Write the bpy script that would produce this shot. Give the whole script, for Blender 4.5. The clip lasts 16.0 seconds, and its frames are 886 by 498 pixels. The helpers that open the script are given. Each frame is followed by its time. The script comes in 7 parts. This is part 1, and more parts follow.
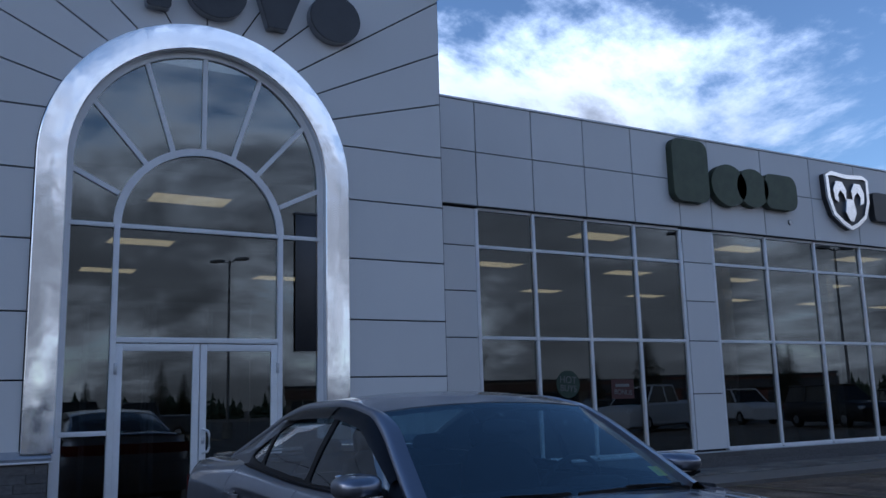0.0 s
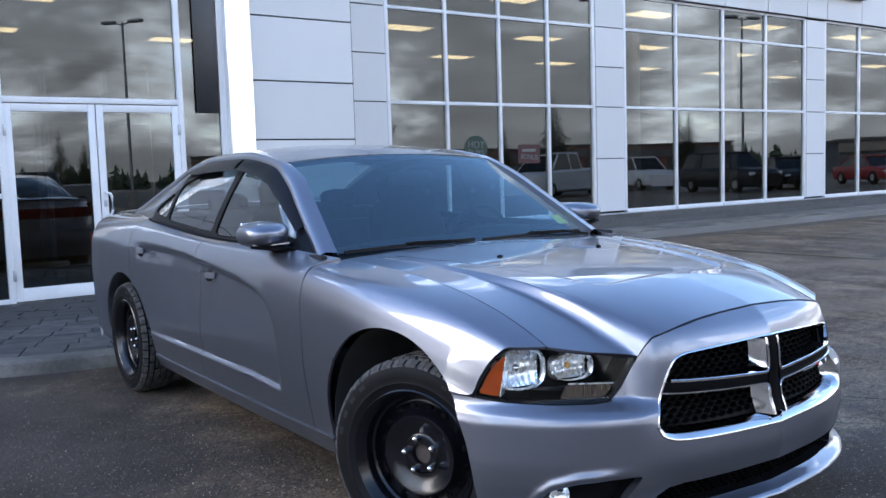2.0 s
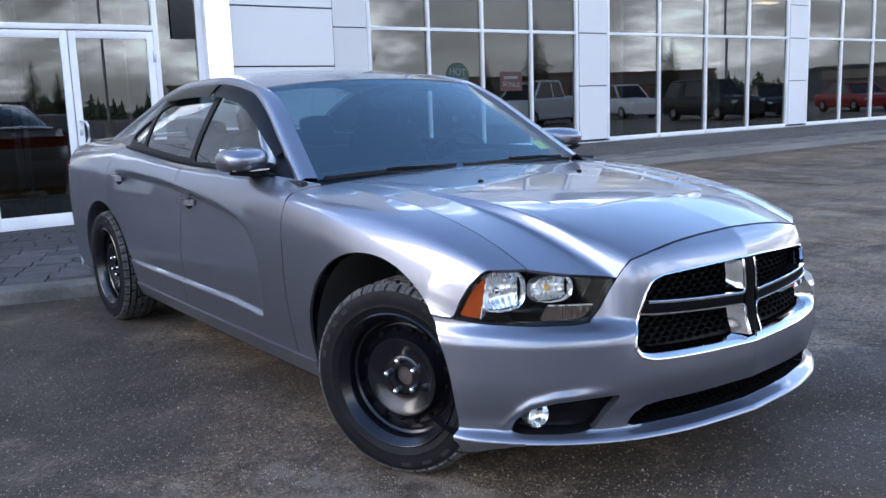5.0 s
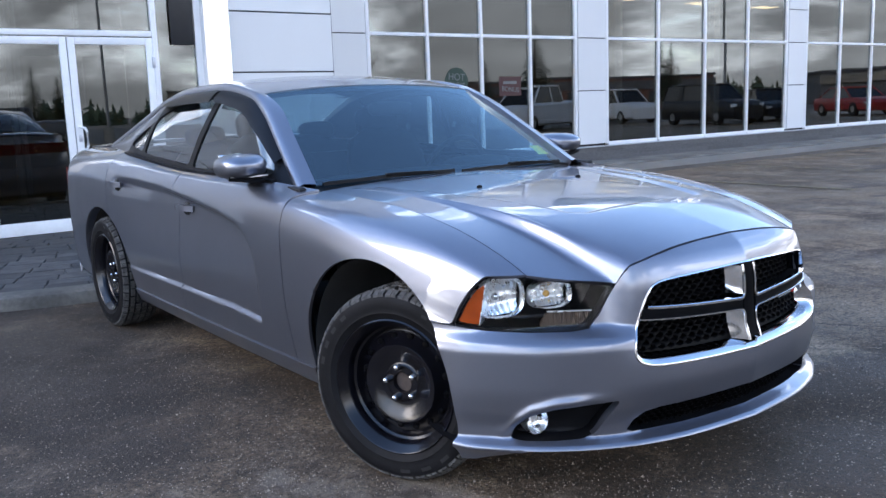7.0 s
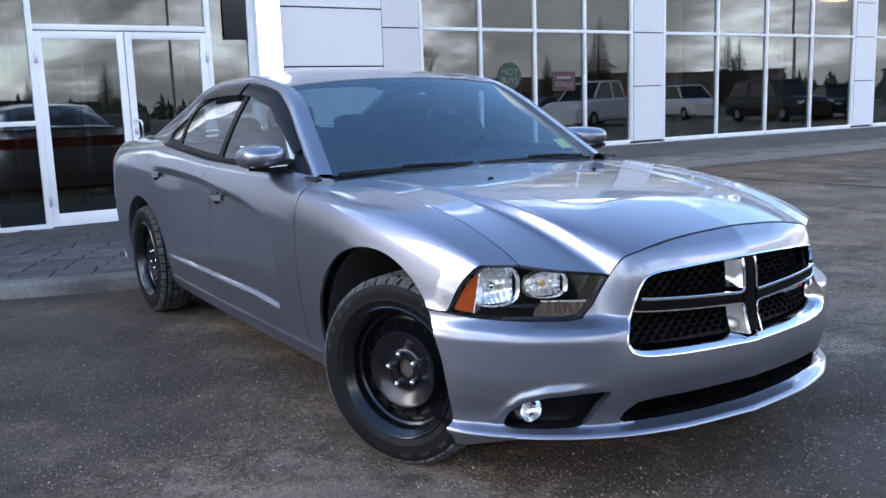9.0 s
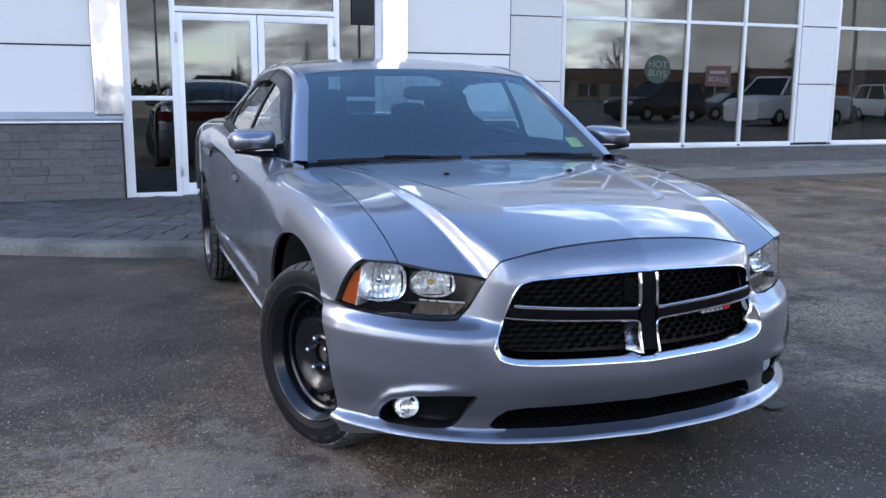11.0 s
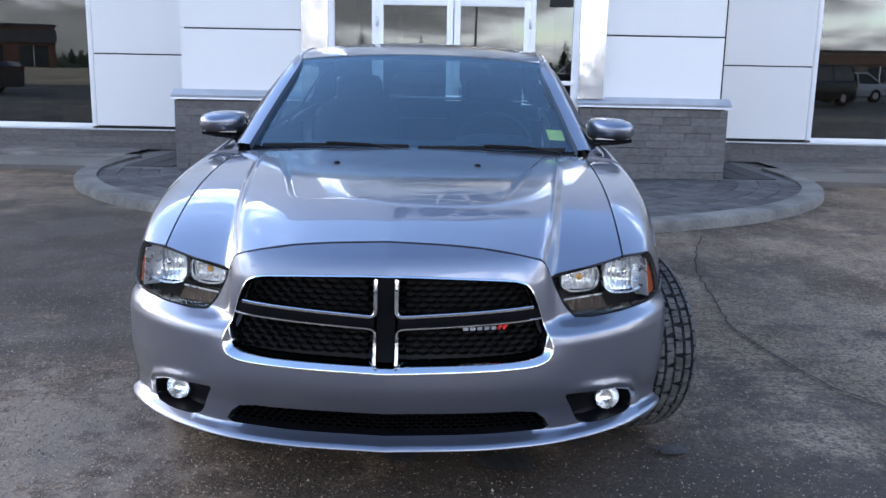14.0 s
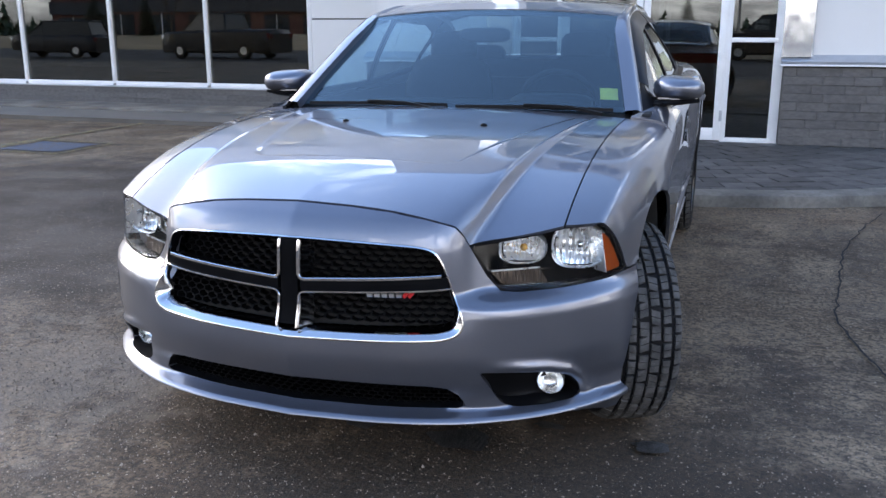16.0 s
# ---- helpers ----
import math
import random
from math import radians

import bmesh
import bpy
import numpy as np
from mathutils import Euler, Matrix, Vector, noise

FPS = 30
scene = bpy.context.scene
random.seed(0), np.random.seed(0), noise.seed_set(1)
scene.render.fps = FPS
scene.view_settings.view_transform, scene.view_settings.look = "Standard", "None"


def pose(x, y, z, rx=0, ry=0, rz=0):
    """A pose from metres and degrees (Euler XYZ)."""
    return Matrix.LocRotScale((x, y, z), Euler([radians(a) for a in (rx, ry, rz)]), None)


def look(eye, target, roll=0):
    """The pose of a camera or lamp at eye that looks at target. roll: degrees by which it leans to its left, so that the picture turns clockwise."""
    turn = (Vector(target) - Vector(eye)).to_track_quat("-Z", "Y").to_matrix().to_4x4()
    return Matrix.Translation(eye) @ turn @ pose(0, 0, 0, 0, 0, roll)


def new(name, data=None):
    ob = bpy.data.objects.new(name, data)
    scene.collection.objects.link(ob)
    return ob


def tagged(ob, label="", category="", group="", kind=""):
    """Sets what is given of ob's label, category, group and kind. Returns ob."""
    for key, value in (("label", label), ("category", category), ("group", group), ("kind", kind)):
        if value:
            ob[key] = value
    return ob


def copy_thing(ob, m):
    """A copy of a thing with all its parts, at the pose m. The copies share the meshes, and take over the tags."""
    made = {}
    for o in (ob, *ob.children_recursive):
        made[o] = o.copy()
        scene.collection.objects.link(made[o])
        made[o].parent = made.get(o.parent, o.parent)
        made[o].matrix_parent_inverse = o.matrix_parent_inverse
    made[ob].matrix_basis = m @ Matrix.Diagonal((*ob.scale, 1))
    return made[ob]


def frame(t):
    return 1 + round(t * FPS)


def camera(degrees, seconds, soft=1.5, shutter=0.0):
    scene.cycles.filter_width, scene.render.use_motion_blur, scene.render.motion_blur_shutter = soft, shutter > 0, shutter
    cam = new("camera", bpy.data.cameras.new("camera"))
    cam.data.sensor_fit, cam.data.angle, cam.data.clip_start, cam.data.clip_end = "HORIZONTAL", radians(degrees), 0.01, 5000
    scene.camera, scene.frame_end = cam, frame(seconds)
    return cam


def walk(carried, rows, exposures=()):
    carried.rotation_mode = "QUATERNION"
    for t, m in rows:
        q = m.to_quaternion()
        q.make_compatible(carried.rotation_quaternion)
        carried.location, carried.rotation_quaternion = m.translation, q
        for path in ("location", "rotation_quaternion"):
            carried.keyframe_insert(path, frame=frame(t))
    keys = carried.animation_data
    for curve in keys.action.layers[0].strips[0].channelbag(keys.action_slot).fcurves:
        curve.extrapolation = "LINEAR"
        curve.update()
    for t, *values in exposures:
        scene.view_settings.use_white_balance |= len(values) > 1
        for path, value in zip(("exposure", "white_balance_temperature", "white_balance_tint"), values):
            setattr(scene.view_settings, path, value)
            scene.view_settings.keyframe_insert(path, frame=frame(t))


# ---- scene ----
cam = camera(53.5, 16.0)
PATH = [
    (0, (0.228, 0.277, 1.378), (1.211, 1.984, 1.726), -1.6),
    (0.5, (0.258, 0.312, 1.347), (1.333, 1.988, 1.534), -1.5),
    (1, (0.268, 0.322, 1.316), (1.392, 1.976, 1.339), -1.4),
    (1.5, (0.267, 0.316, 1.299), (1.41, 1.954, 1.199), -1.7),
    (2, (0.271, 0.322, 1.284), (1.423, 1.947, 1.109), -1.8),
    (2.5, (0.275, 0.322, 1.278), (1.434, 1.934, 1.037), -1.8),
    (3, (0.275, 0.317, 1.268), (1.432, 1.92, 0.967), -1.9),
    (3.5, (0.275, 0.313, 1.264), (1.428, 1.912, 0.929), -2.1),
    (4, (0.269, 0.314, 1.263), (1.429, 1.908, 0.924), -2.0),
    (6.5, (0.276, 0.316, 1.267), (1.45, 1.902, 0.943), -2.1),
    (7, (0.277, 0.318, 1.267), (1.448, 1.907, 0.944), -2.1),
    (7.5, (0.272, 0.315, 1.263), (1.441, 1.906, 0.943), -2.1),
    (8, (0.268, 0.316, 1.257), (1.439, 1.907, 0.945), -2.4),
    (8.5, (0.293, 0.289, 1.258), (1.432, 1.902, 0.941), -2.4),
    (9, (0.412, 0.158, 1.248), (1.466, 1.826, 0.92), -1.9),
    (9.2, (0.475, 0.082, 1.263), (1.495, 1.769, 0.925), -1.9),
    (11.3, (1.397, -0.288, 1.269), (2.014, 1.58, 0.91), 0.5),
    (11.5, (1.513, -0.296, 1.281), (2.09, 1.583, 0.915), 0.5),
    (12, (1.821, -0.354, 1.291), (2.275, 1.558, 0.917), 1.1),
    (12.5, (2.142, -0.44, 1.31), (2.445, 1.5, 0.93), 0.7),
    (13, (2.392, -0.387, 1.299), (2.562, 1.566, 0.903), 0.4),
    (13.5, (2.631, -0.378, 1.302), (2.685, 1.581, 0.901), 0.8),
    (14, (2.939, -0.425, 1.312), (2.897, 1.534, 0.911), 1.1),
    (14.5, (3.174, -0.358, 1.285), (3.043, 1.593, 0.866), 0.7),
    (15, (3.413, -0.265, 1.297), (3.155, 1.671, 0.865), 0.7),
    (15.5, (3.701, -0.235, 1.305), (3.266, 1.665, 0.858), 0.6),
    (16, (3.878, -0.115, 1.287), (3.264, 1.726, 0.802), -0.0),
]
EXPOSURES = [(0.0, 0.04, 5600, 16), (0.5, 0.64, 5550, 16), (1.0, 1.39, 5800, 15), (1.5, 1.88, 6400, 15), (2.5, 2.14, 6650, 15), (3.2, 2.3, 6750, 16), (9.0, 2.3, 6750, 16), (13.0, 2.36, 6850, 17), (14.5, 2.43, 6900, 17), (16.0, 2.27, 7300, 17)]
walk(cam, [(t, look(eye, target, roll)) for t, eye, target, roll in PATH], EXPOSURES)

# ---- world, sun, exposure ----
SUN_EL, SUN_AZ = 20.0, -62.0          # degrees; azimuth from +y towards +x
world = bpy.data.worlds.new("sky")
scene.world = world
world.use_nodes = True


def build_sky():
    nt = world.node_tree
    nt.nodes.clear()
    N, K = nt.nodes.new, nt.links.new
    out, bg = N("ShaderNodeOutputWorld"), N("ShaderNodeBackground")
    sky = N("ShaderNodeTexSky")
    sky.sky_type, sky.sun_disc = "NISHITA", False
    sky.sun_elevation, sky.sun_rotation = radians(SUN_EL), radians(SUN_AZ)
    sky.air_density, sky.dust_density, sky.ozone_density = 1.0, 0.1, 3.0
    # a cloud layer, seen in perspective: the direction cast onto a plane overhead
    tc, sep, com = N("ShaderNodeTexCoord"), N("ShaderNodeSeparateXYZ"), N("ShaderNodeCombineXYZ")
    K(tc.outputs["Generated"], sep.inputs[0])

    def calc(op, a, b):
        n = N("ShaderNodeMath")
        n.operation = op
        for k, v in enumerate((a, b)):
            if isinstance(v, float):
                n.inputs[k].default_value = v
            else:
                K(v, n.inputs[k])
        return n.outputs[0]

    def remap(v, lo, hi, a, b):
        n = N("ShaderNodeMapRange")
        n.interpolation_type = "SMOOTHSTEP"
        for k, x in (("From Min", lo), ("From Max", hi), ("To Min", a), ("To Max", b)):
            n.inputs[k].default_value = x
        K(v, n.inputs["Value"])
        return n.outputs["Result"]

    def cloud(scale, detail, rough, warp):
        n = N("ShaderNodeTexNoise")
        n.inputs["Scale"].default_value, n.inputs["Detail"].default_value = scale, detail
        n.inputs["Roughness"].default_value, n.inputs["Distortion"].default_value = rough, warp
        K(com.outputs[0], n.inputs["Vector"])
        return n.outputs["Fac"]
    up = calc("MAXIMUM", sep.outputs["Z"], 0.0)
    den = calc("ADD", up, 0.27)
    K(calc("DIVIDE", sep.outputs["X"], den), com.inputs["X"])
    K(calc("DIVIDE", sep.outputs["Y"], den), com.inputs["Y"])
    com.inputs["Z"].default_value = CLOUD_SEED
    field = calc("ADD", cloud(1.15, 9.0, 0.62, 0.35), remap(sep.outputs["Z"], 0.08, 0.72, 0.105, -0.20))
    field = calc("ADD", field, remap(sep.outputs["Z"], 0.02, 0.26, 0.06, 0.0))
    cover = remap(field, CLOUD_LO, CLOUD_HI, 0.0, 1.0)
    # thick cloud is grey, thin cloud white
    shade = calc("MULTIPLY", remap(field, CLOUD_LO + 0.02, CLOUD_HI + 0.10, 1.42, 0.30), remap(cloud(2.6, 4.0, 0.6, 0.2), 0.3, 0.7, 0.75, 1.15))
    lum = N("ShaderNodeRGBToBW")
    K(sky.outputs["Color"], lum.inputs["Color"])
    mul = calc("MULTIPLY", calc("ADD", calc("MULTIPLY", lum.outputs["Val"], 1.2), 4.4), shade)
    # an overcast sky is brighter overhead than towards the horizon
    mul = calc("MULTIPLY", mul, remap(sep.outputs["Z"], 0.0, 0.80, 0.42, 2.5))
    tint = N("ShaderNodeMix"); tint.data_type = "RGBA"; tint.blend_type = "MULTIPLY"
    tint.inputs["Factor"].default_value = 1.0
    # neutral grey low down, bluer overhead
    hue = N("ShaderNodeMix"); hue.data_type = "RGBA"
    K(remap(sep.outputs["Z"], 0.10, 0.75, 0.0, 1.0), hue.inputs["Factor"])
    hue.inputs["A"].default_value, hue.inputs["B"].default_value = (0.92, 0.97, 1.02, 1), (0.70, 0.93, 1.28, 1)
    K(hue.outputs["Result"], tint.inputs["A"])
    K(mul, tint.inputs["B"])
    mix = N("ShaderNodeMix"); mix.data_type = "RGBA"
    K(cover, mix.inputs["Factor"])
    K(sky.outputs["Color"], mix.inputs["A"]); K(tint.outputs["Result"], mix.inputs["B"])
    K(mix.outputs["Result"], bg.inputs["Color"])
    bg.inputs["Strength"].default_value = SKY_STRENGTH
    K(bg.outputs["Background"], out.inputs["Surface"])


CLOUD_LO, CLOUD_HI, CLOUD_SEED, SKY_STRENGTH = 0.44, 0.58, 3.7, 0.15
build_sky()
sun = new("sun", bpy.data.lights.new("sun", "SUN"))
sun.data.energy, sun.data.angle, sun.data.color = 0.5, radians(30.0), (1.0, 0.93, 0.82)
_e, _z = radians(SUN_EL), radians(SUN_AZ)
sun.matrix_world = look((0, 0, 60), Vector((0, 0, 60)) - Vector((math.sin(_z) * math.cos(_e), math.cos(_z) * math.cos(_e), math.sin(_e))))

# ---- materials ----


class Mat:
    """A small builder of node materials."""

    def __init__(self, name, color=(0.5, 0.5, 0.5), rough=0.5, metal=0.0, spec=0.5):
        self.m = bpy.data.materials.new(name)
        self.m.use_nodes = True
        self.nt = self.m.node_tree
        self.b = self.nt.nodes["Principled BSDF"]
        self.b.inputs["Base Color"].default_value = (*color, 1)
        self.b.inputs["Roughness"].default_value = rough
        self.b.inputs["Metallic"].default_value = metal
        self.b.inputs["Specular IOR Level"].default_value = spec
        self.color, self.rough = color, rough
        self.vec = None

    def node(self, kind):
        return self.nt.nodes.new(kind)

    def link(self, a, b):
        self.nt.links.new(a, b)

    def coords(self):
        if self.vec is None:
            g = self.node("ShaderNodeNewGeometry")
            self.vec = g.outputs["Position"]
        return self.vec

    def noise(self, scale, detail=4.0, rough=0.55, stretch=None, kind="ShaderNodeTexNoise"):
        n = self.node(kind)
        n.inputs["Scale"].default_value = scale
        if kind == "ShaderNodeTexNoise":
            n.inputs["Detail"].default_value, n.inputs["Roughness"].default_value = detail, rough
        v = self.coords()
        if stretch:
            mp = self.node("ShaderNodeMapping")
            mp.inputs["Scale"].default_value = stretch
            self.link(v, mp.inputs["Vector"])
            v = mp.outputs["Vector"]
        self.link(v, n.inputs["Vector"])
        return n.outputs["Fac"] if kind == "ShaderNodeTexNoise" else n.outputs["Distance"]

    def ramp(self, fac, lo, hi, a=0.0, b=1.0):
        r = self.node("ShaderNodeMapRange")
        r.interpolation_type = "SMOOTHSTEP"
        for k, v in (("From Min", lo), ("From Max", hi), ("To Min", a), ("To Max", b)):
            r.inputs[k].default_value = v
        self.link(fac, r.inputs["Value"])
        return r.outputs["Result"]

    def blend(self, fac, a, b, mode="MIX"):
        x = self.node("ShaderNodeMix")
        x.data_type, x.blend_type = "RGBA", mode
        if isinstance(fac, float):
            x.inputs["Factor"].default_value = fac
        else:
            self.link(fac, x.inputs["Factor"])
        for key, val in (("A", a), ("B", b)):
            if isinstance(val, tuple):
                x.inputs[key].default_value = (*val, 1)
            else:
                self.link(val, x.inputs[key])
        return x.outputs["Result"]

    def base(self, col):
        self.link(col, self.b.inputs["Base Color"])
        return self

    def roughness(self, fac):
        self.link(fac, self.b.inputs["Roughness"])
        return self

    def bump(self, fac, strength=0.3, dist=0.01):
        n = self.node("ShaderNodeBump")
        n.inputs["Strength"].default_value, n.inputs["Distance"].default_value = strength, dist
        self.link(fac, n.inputs["Height"])
        self.link(n.outputs["Normal"], self.b.inputs["Normal"])
        return self

    def random(self):
        return self.node("ShaderNodeObjectInfo").outputs["Random"]

    def varied(self, amount=0.12, scale=3.0):
        """Colour that wanders a little, at a broad and a fine scale."""
        c = self.color
        lo, hi = tuple(v * (1 - amount) for v in c), tuple(min(1, v * (1 + amount)) for v in c)
        big = self.blend(self.ramp(self.noise(scale, 3), 0.3, 0.7), lo, hi)
        fine = self.ramp(self.noise(scale * 14, 3), 0.3, 0.7, 1 - amount * 0.4, 1 + amount * 0.4)
        hs = self.node("ShaderNodeHueSaturation")
        self.link(big, hs.inputs["Color"]); self.link(fine, hs.inputs["Value"])
        self.base(hs.outputs["Color"])
        return self


def glass(name, tint, ior=1.5, rough=0.0, gain=(1.0, 1.0, 1.0)):
    """A thin pane: clear tint, with gloss that grows towards grazing angles alike from both sides."""
    m = bpy.data.materials.new(name)
    m.use_nodes = True
    nt = m.node_tree
    nt.nodes.clear()
    out, mix = nt.nodes.new("ShaderNodeOutputMaterial"), nt.nodes.new("ShaderNodeMixShader")
    tr, gl, lw = nt.nodes.new("ShaderNodeBsdfTransparent"), nt.nodes.new("ShaderNodeBsdfGlossy"), nt.nodes.new("ShaderNodeLayerWeight")
    tr.inputs["Color"].default_value = (*tint, 1)
    gl.inputs["Roughness"].default_value, gl.inputs["Color"].default_value = rough, (*gain, 1)
    lw.inputs["Blend"].default_value = 0.5
    power, scale = nt.nodes.new("ShaderNodeMath"), nt.nodes.new("ShaderNodeMath")
    power.operation, scale.operation = "POWER", "MULTIPLY_ADD"
    power.inputs[1].default_value = 5.0
    f0 = ((ior - 1) / (ior + 1)) ** 2
    scale.inputs[1].default_value, scale.inputs[2].default_value = 1 - f0, f0
    nt.links.new(lw.outputs["Facing"], power.inputs[0]); nt.links.new(power.outputs[0], scale.inputs[0])
    nt.links.new(scale.outputs[0], mix.inputs[0]); nt.links.new(tr.outputs[0], mix.inputs[1]); nt.links.new(gl.outputs[0], mix.inputs[2])
    nt.links.new(mix.outputs[0], out.inputs["Surface"])
    return m


def glow(name, color, strength):
    m = Mat(name, color)
    m.b.inputs["Emission Color"].default_value = (*color, 1)
    m.b.inputs["Emission Strength"].default_value = strength
    return m.m


def make_materials():
    M = {}
    # asphalt: dark binder, pale worn stones, damp dark stains and dusty pale drifts
    a = Mat("asphalt", (0.105, 0.082, 0.060), 0.88)
    stones = a.noise(62, 2, kind="ShaderNodeTexVoronoi")
    grit = a.noise(210, 3, 0.7)
    lumps = a.noise(48, 4, 0.7)
    worn = a.ramp(a.noise(0.45, 6, 0.62), 0.36, 0.64)
    drift = a.ramp(a.noise(1.1, 7, 0.7, (1.5, 0.8, 1)), 0.45, 0.66)
    damp = a.ramp(a.noise(0.8, 6, 0.66, (1, 1.7, 1)), 0.53, 0.66)
    col = a.blend(worn, (0.112, 0.071, 0.040), (0.262, 0.176, 0.104))
    col = a.blend(drift, col, (0.400, 0.280, 0.174))
    col = a.blend(damp, col, (0.077, 0.051, 0.034))
    # mottled crust: pale dust in the hollows, dark binder between
    mott = a.noise(13, 6, 0.78)
    col = a.blend(a.ramp(mott, 0.52, 0.66, 0.0, 0.6), col, (0.390, 0.270, 0.166))
    col = a.blend(a.ramp(mott, 0.36, 0.50, 0.75, 0.0), col, (0.055, 0.038, 0.025))
    # pale dust and crushed stone strewn before the car
    dust = a.node("ShaderNodeMapping")
    dust.inputs["Location"].default_value, dust.inputs["Scale"].default_value = (-1.35 / 1.0, -2.35 / 1.05, 0), (1 / 1.0, 1 / 1.05, 0)
    a.link(a.coords(), dust.inputs["Vector"])
    reach = a.node("ShaderNodeVectorMath"); reach.operation = "LENGTH"
    a.link(dust.outputs["Vector"], reach.inputs[0])
    rag = a.node("ShaderNodeMath"); rag.operation = "MULTIPLY_ADD"
    rag.inputs[1].default_value = 3.4
    a.link(a.noise(5.5, 7, 0.74), rag.inputs[0]); a.link(reach.outputs["Value"], rag.inputs[2])
    powder = a.ramp(rag.outputs[0], 1.9, 2.5, 0.85, 0.0)
    # a ragged oval of darker ground round the car's nose
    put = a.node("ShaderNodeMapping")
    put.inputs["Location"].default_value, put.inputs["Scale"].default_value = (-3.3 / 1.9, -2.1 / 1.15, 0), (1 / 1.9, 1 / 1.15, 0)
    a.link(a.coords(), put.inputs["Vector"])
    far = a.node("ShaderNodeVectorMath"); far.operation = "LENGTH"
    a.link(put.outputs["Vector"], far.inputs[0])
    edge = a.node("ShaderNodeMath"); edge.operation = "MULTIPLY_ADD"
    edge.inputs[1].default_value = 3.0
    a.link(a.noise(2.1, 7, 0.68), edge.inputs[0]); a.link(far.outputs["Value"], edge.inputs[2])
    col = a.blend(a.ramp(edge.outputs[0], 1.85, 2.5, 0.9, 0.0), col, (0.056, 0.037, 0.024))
    # a broad darker patch before the entrance walk
    walk_dark = a.node("ShaderNodeMapping")
    walk_dark.inputs["Location"].default_value, walk_dark.inputs["Scale"].default_value = (0.3 / 3.0, -5.2 / 2.9, 0), (1 / 3.0, 1 / 2.9, 0)
    a.link(a.coords(), walk_dark.inputs["Vector"])
    far = a.node("ShaderNodeVectorMath"); far.operation = "LENGTH"
    a.link(walk_dark.outputs["Vector"], far.inputs[0])
    edge = a.node("ShaderNodeMath"); edge.operation = "MULTIPLY_ADD"
    edge.inputs[1].default_value = 2.2
    a.link(a.noise(1.4, 7, 0.66), edge.inputs[0]); a.link(far.outputs["Value"], edge.inputs[2])
    col = a.blend(a.ramp(edge.outputs[0], 1.68, 2.38, 0.9, 0.0), col, (0.044, 0.033, 0.026))
    # street-side car park painted near black, so its reflection in the windows is dark
    lot = a.node("ShaderNodeMapping")
    lot.inputs["Location"].default_value, lot.inputs["Scale"].default_value = (-8.0 / 90.0, 44.0 / 40.0, 0), (1 / 90.0, 1 / 40.0, 0)
    a.link(a.coords(), lot.inputs["Vector"])
    far = a.node("ShaderNodeVectorMath"); far.operation = "LENGTH"
    a.link(lot.outputs["Vector"], far.inputs[0])
    lot_dark = a.ramp(far.outputs["Value"], 0.97, 1.03, 0.9, 0.0)
    # aggregate: stones of many greys in a dark binder
    col = a.blend(a.ramp(lumps, 0.40, 0.56, 0.8, 0.0), col, (0.039, 0.030, 0.022))
    keep = a.node("ShaderNodeMath"); keep.operation = "MULTIPLY"
    a.link(a.ramp(stones, 0.12, 0.34, 1.0, 0.0), keep.inputs[0]); a.link(a.ramp(a.noise(33, 3), 0.50, 0.64), keep.inputs[1])
    col = a.blend(keep.outputs[0], col, (0.513, 0.393, 0.279))
    col = a.blend(a.ramp(grit, 0.58, 0.70, 0.0, 0.45), col, (0.396, 0.295, 0.200))
    col = a.blend(a.blend(0.55, powder, (0.0, 0.0, 0.0)), col, (0.36, 0.285, 0.215))
    col = a.blend(lot_dark, col, (0.026, 0.024, 0.023))
    tone = a.node("ShaderNodeHueSaturation")
    tone.inputs["Saturation"].default_value, tone.inputs["Value"].default_value = 0.95, 0.84
    a.link(col, tone.inputs["Color"])
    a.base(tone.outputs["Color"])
    a.b.inputs["Specular IOR Level"].default_value = 0.3
    a.roughness(a.ramp(a.noise(1.3, 4), 0.35, 0.7, 0.62, 0.95))
    a.bump(a.blend(0.4, lumps, mott), 1.0, 0.014)
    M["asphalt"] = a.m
    c = Mat("concrete", (0.130, 0.120, 0.104), 0.9)
    c.varied(0.36, 2.2).bump(c.noise(70, 4), 0.35, 0.004)
    M["concrete"] = c.m
    p = Mat("paver", (0.125, 0.118, 0.115), 0.9)
    hs = p.node("ShaderNodeHueSaturation")
    p.link(p.ramp(p.random(), 0, 1, 0.7, 1.35), hs.inputs["Value"])
    p.link(p.blend(p.ramp(p.noise(9, 4), 0.3, 0.7), (0.041, 0.039, 0.038), (0.070, 0.066, 0.062)), hs.inputs["Color"])
    p.base(hs.outputs["Color"]).bump(p.noise(120, 3), 0.4, 0.003)
    M["paver"] = p.m
    s = Mat("split_stone", (0.12, 0.118, 0.12), 0.92)
    hs = s.node("ShaderNodeHueSaturation")
    s.link(s.ramp(s.random(), 0, 1, 0.90, 1.12), hs.inputs["Value"])
    s.link(s.blend(s.ramp(s.noise(14, 5, 0.65, (1, 1, 2.2)), 0.3, 0.7), (0.086, 0.081, 0.078), (0.122, 0.115, 0.110)), hs.inputs["Color"])
    s.base(hs.outputs["Color"]).bump(s.noise(38, 6, 0.7), 0.6, 0.008)
    M["stone"] = s.m
    j = Mat("mortar", (0.112, 0.106, 0.101), 0.95)
    j.varied(0.2, 5)
    M["mortar"] = j.m
    w = Mat("panel", (0.69, 0.70, 0.71), 0.42, 0.0, 0.4)
    hs = w.node("ShaderNodeHueSaturation")
    w.link(w.ramp(w.random(), 0, 1, 0.97, 1.03), hs.inputs["Value"])
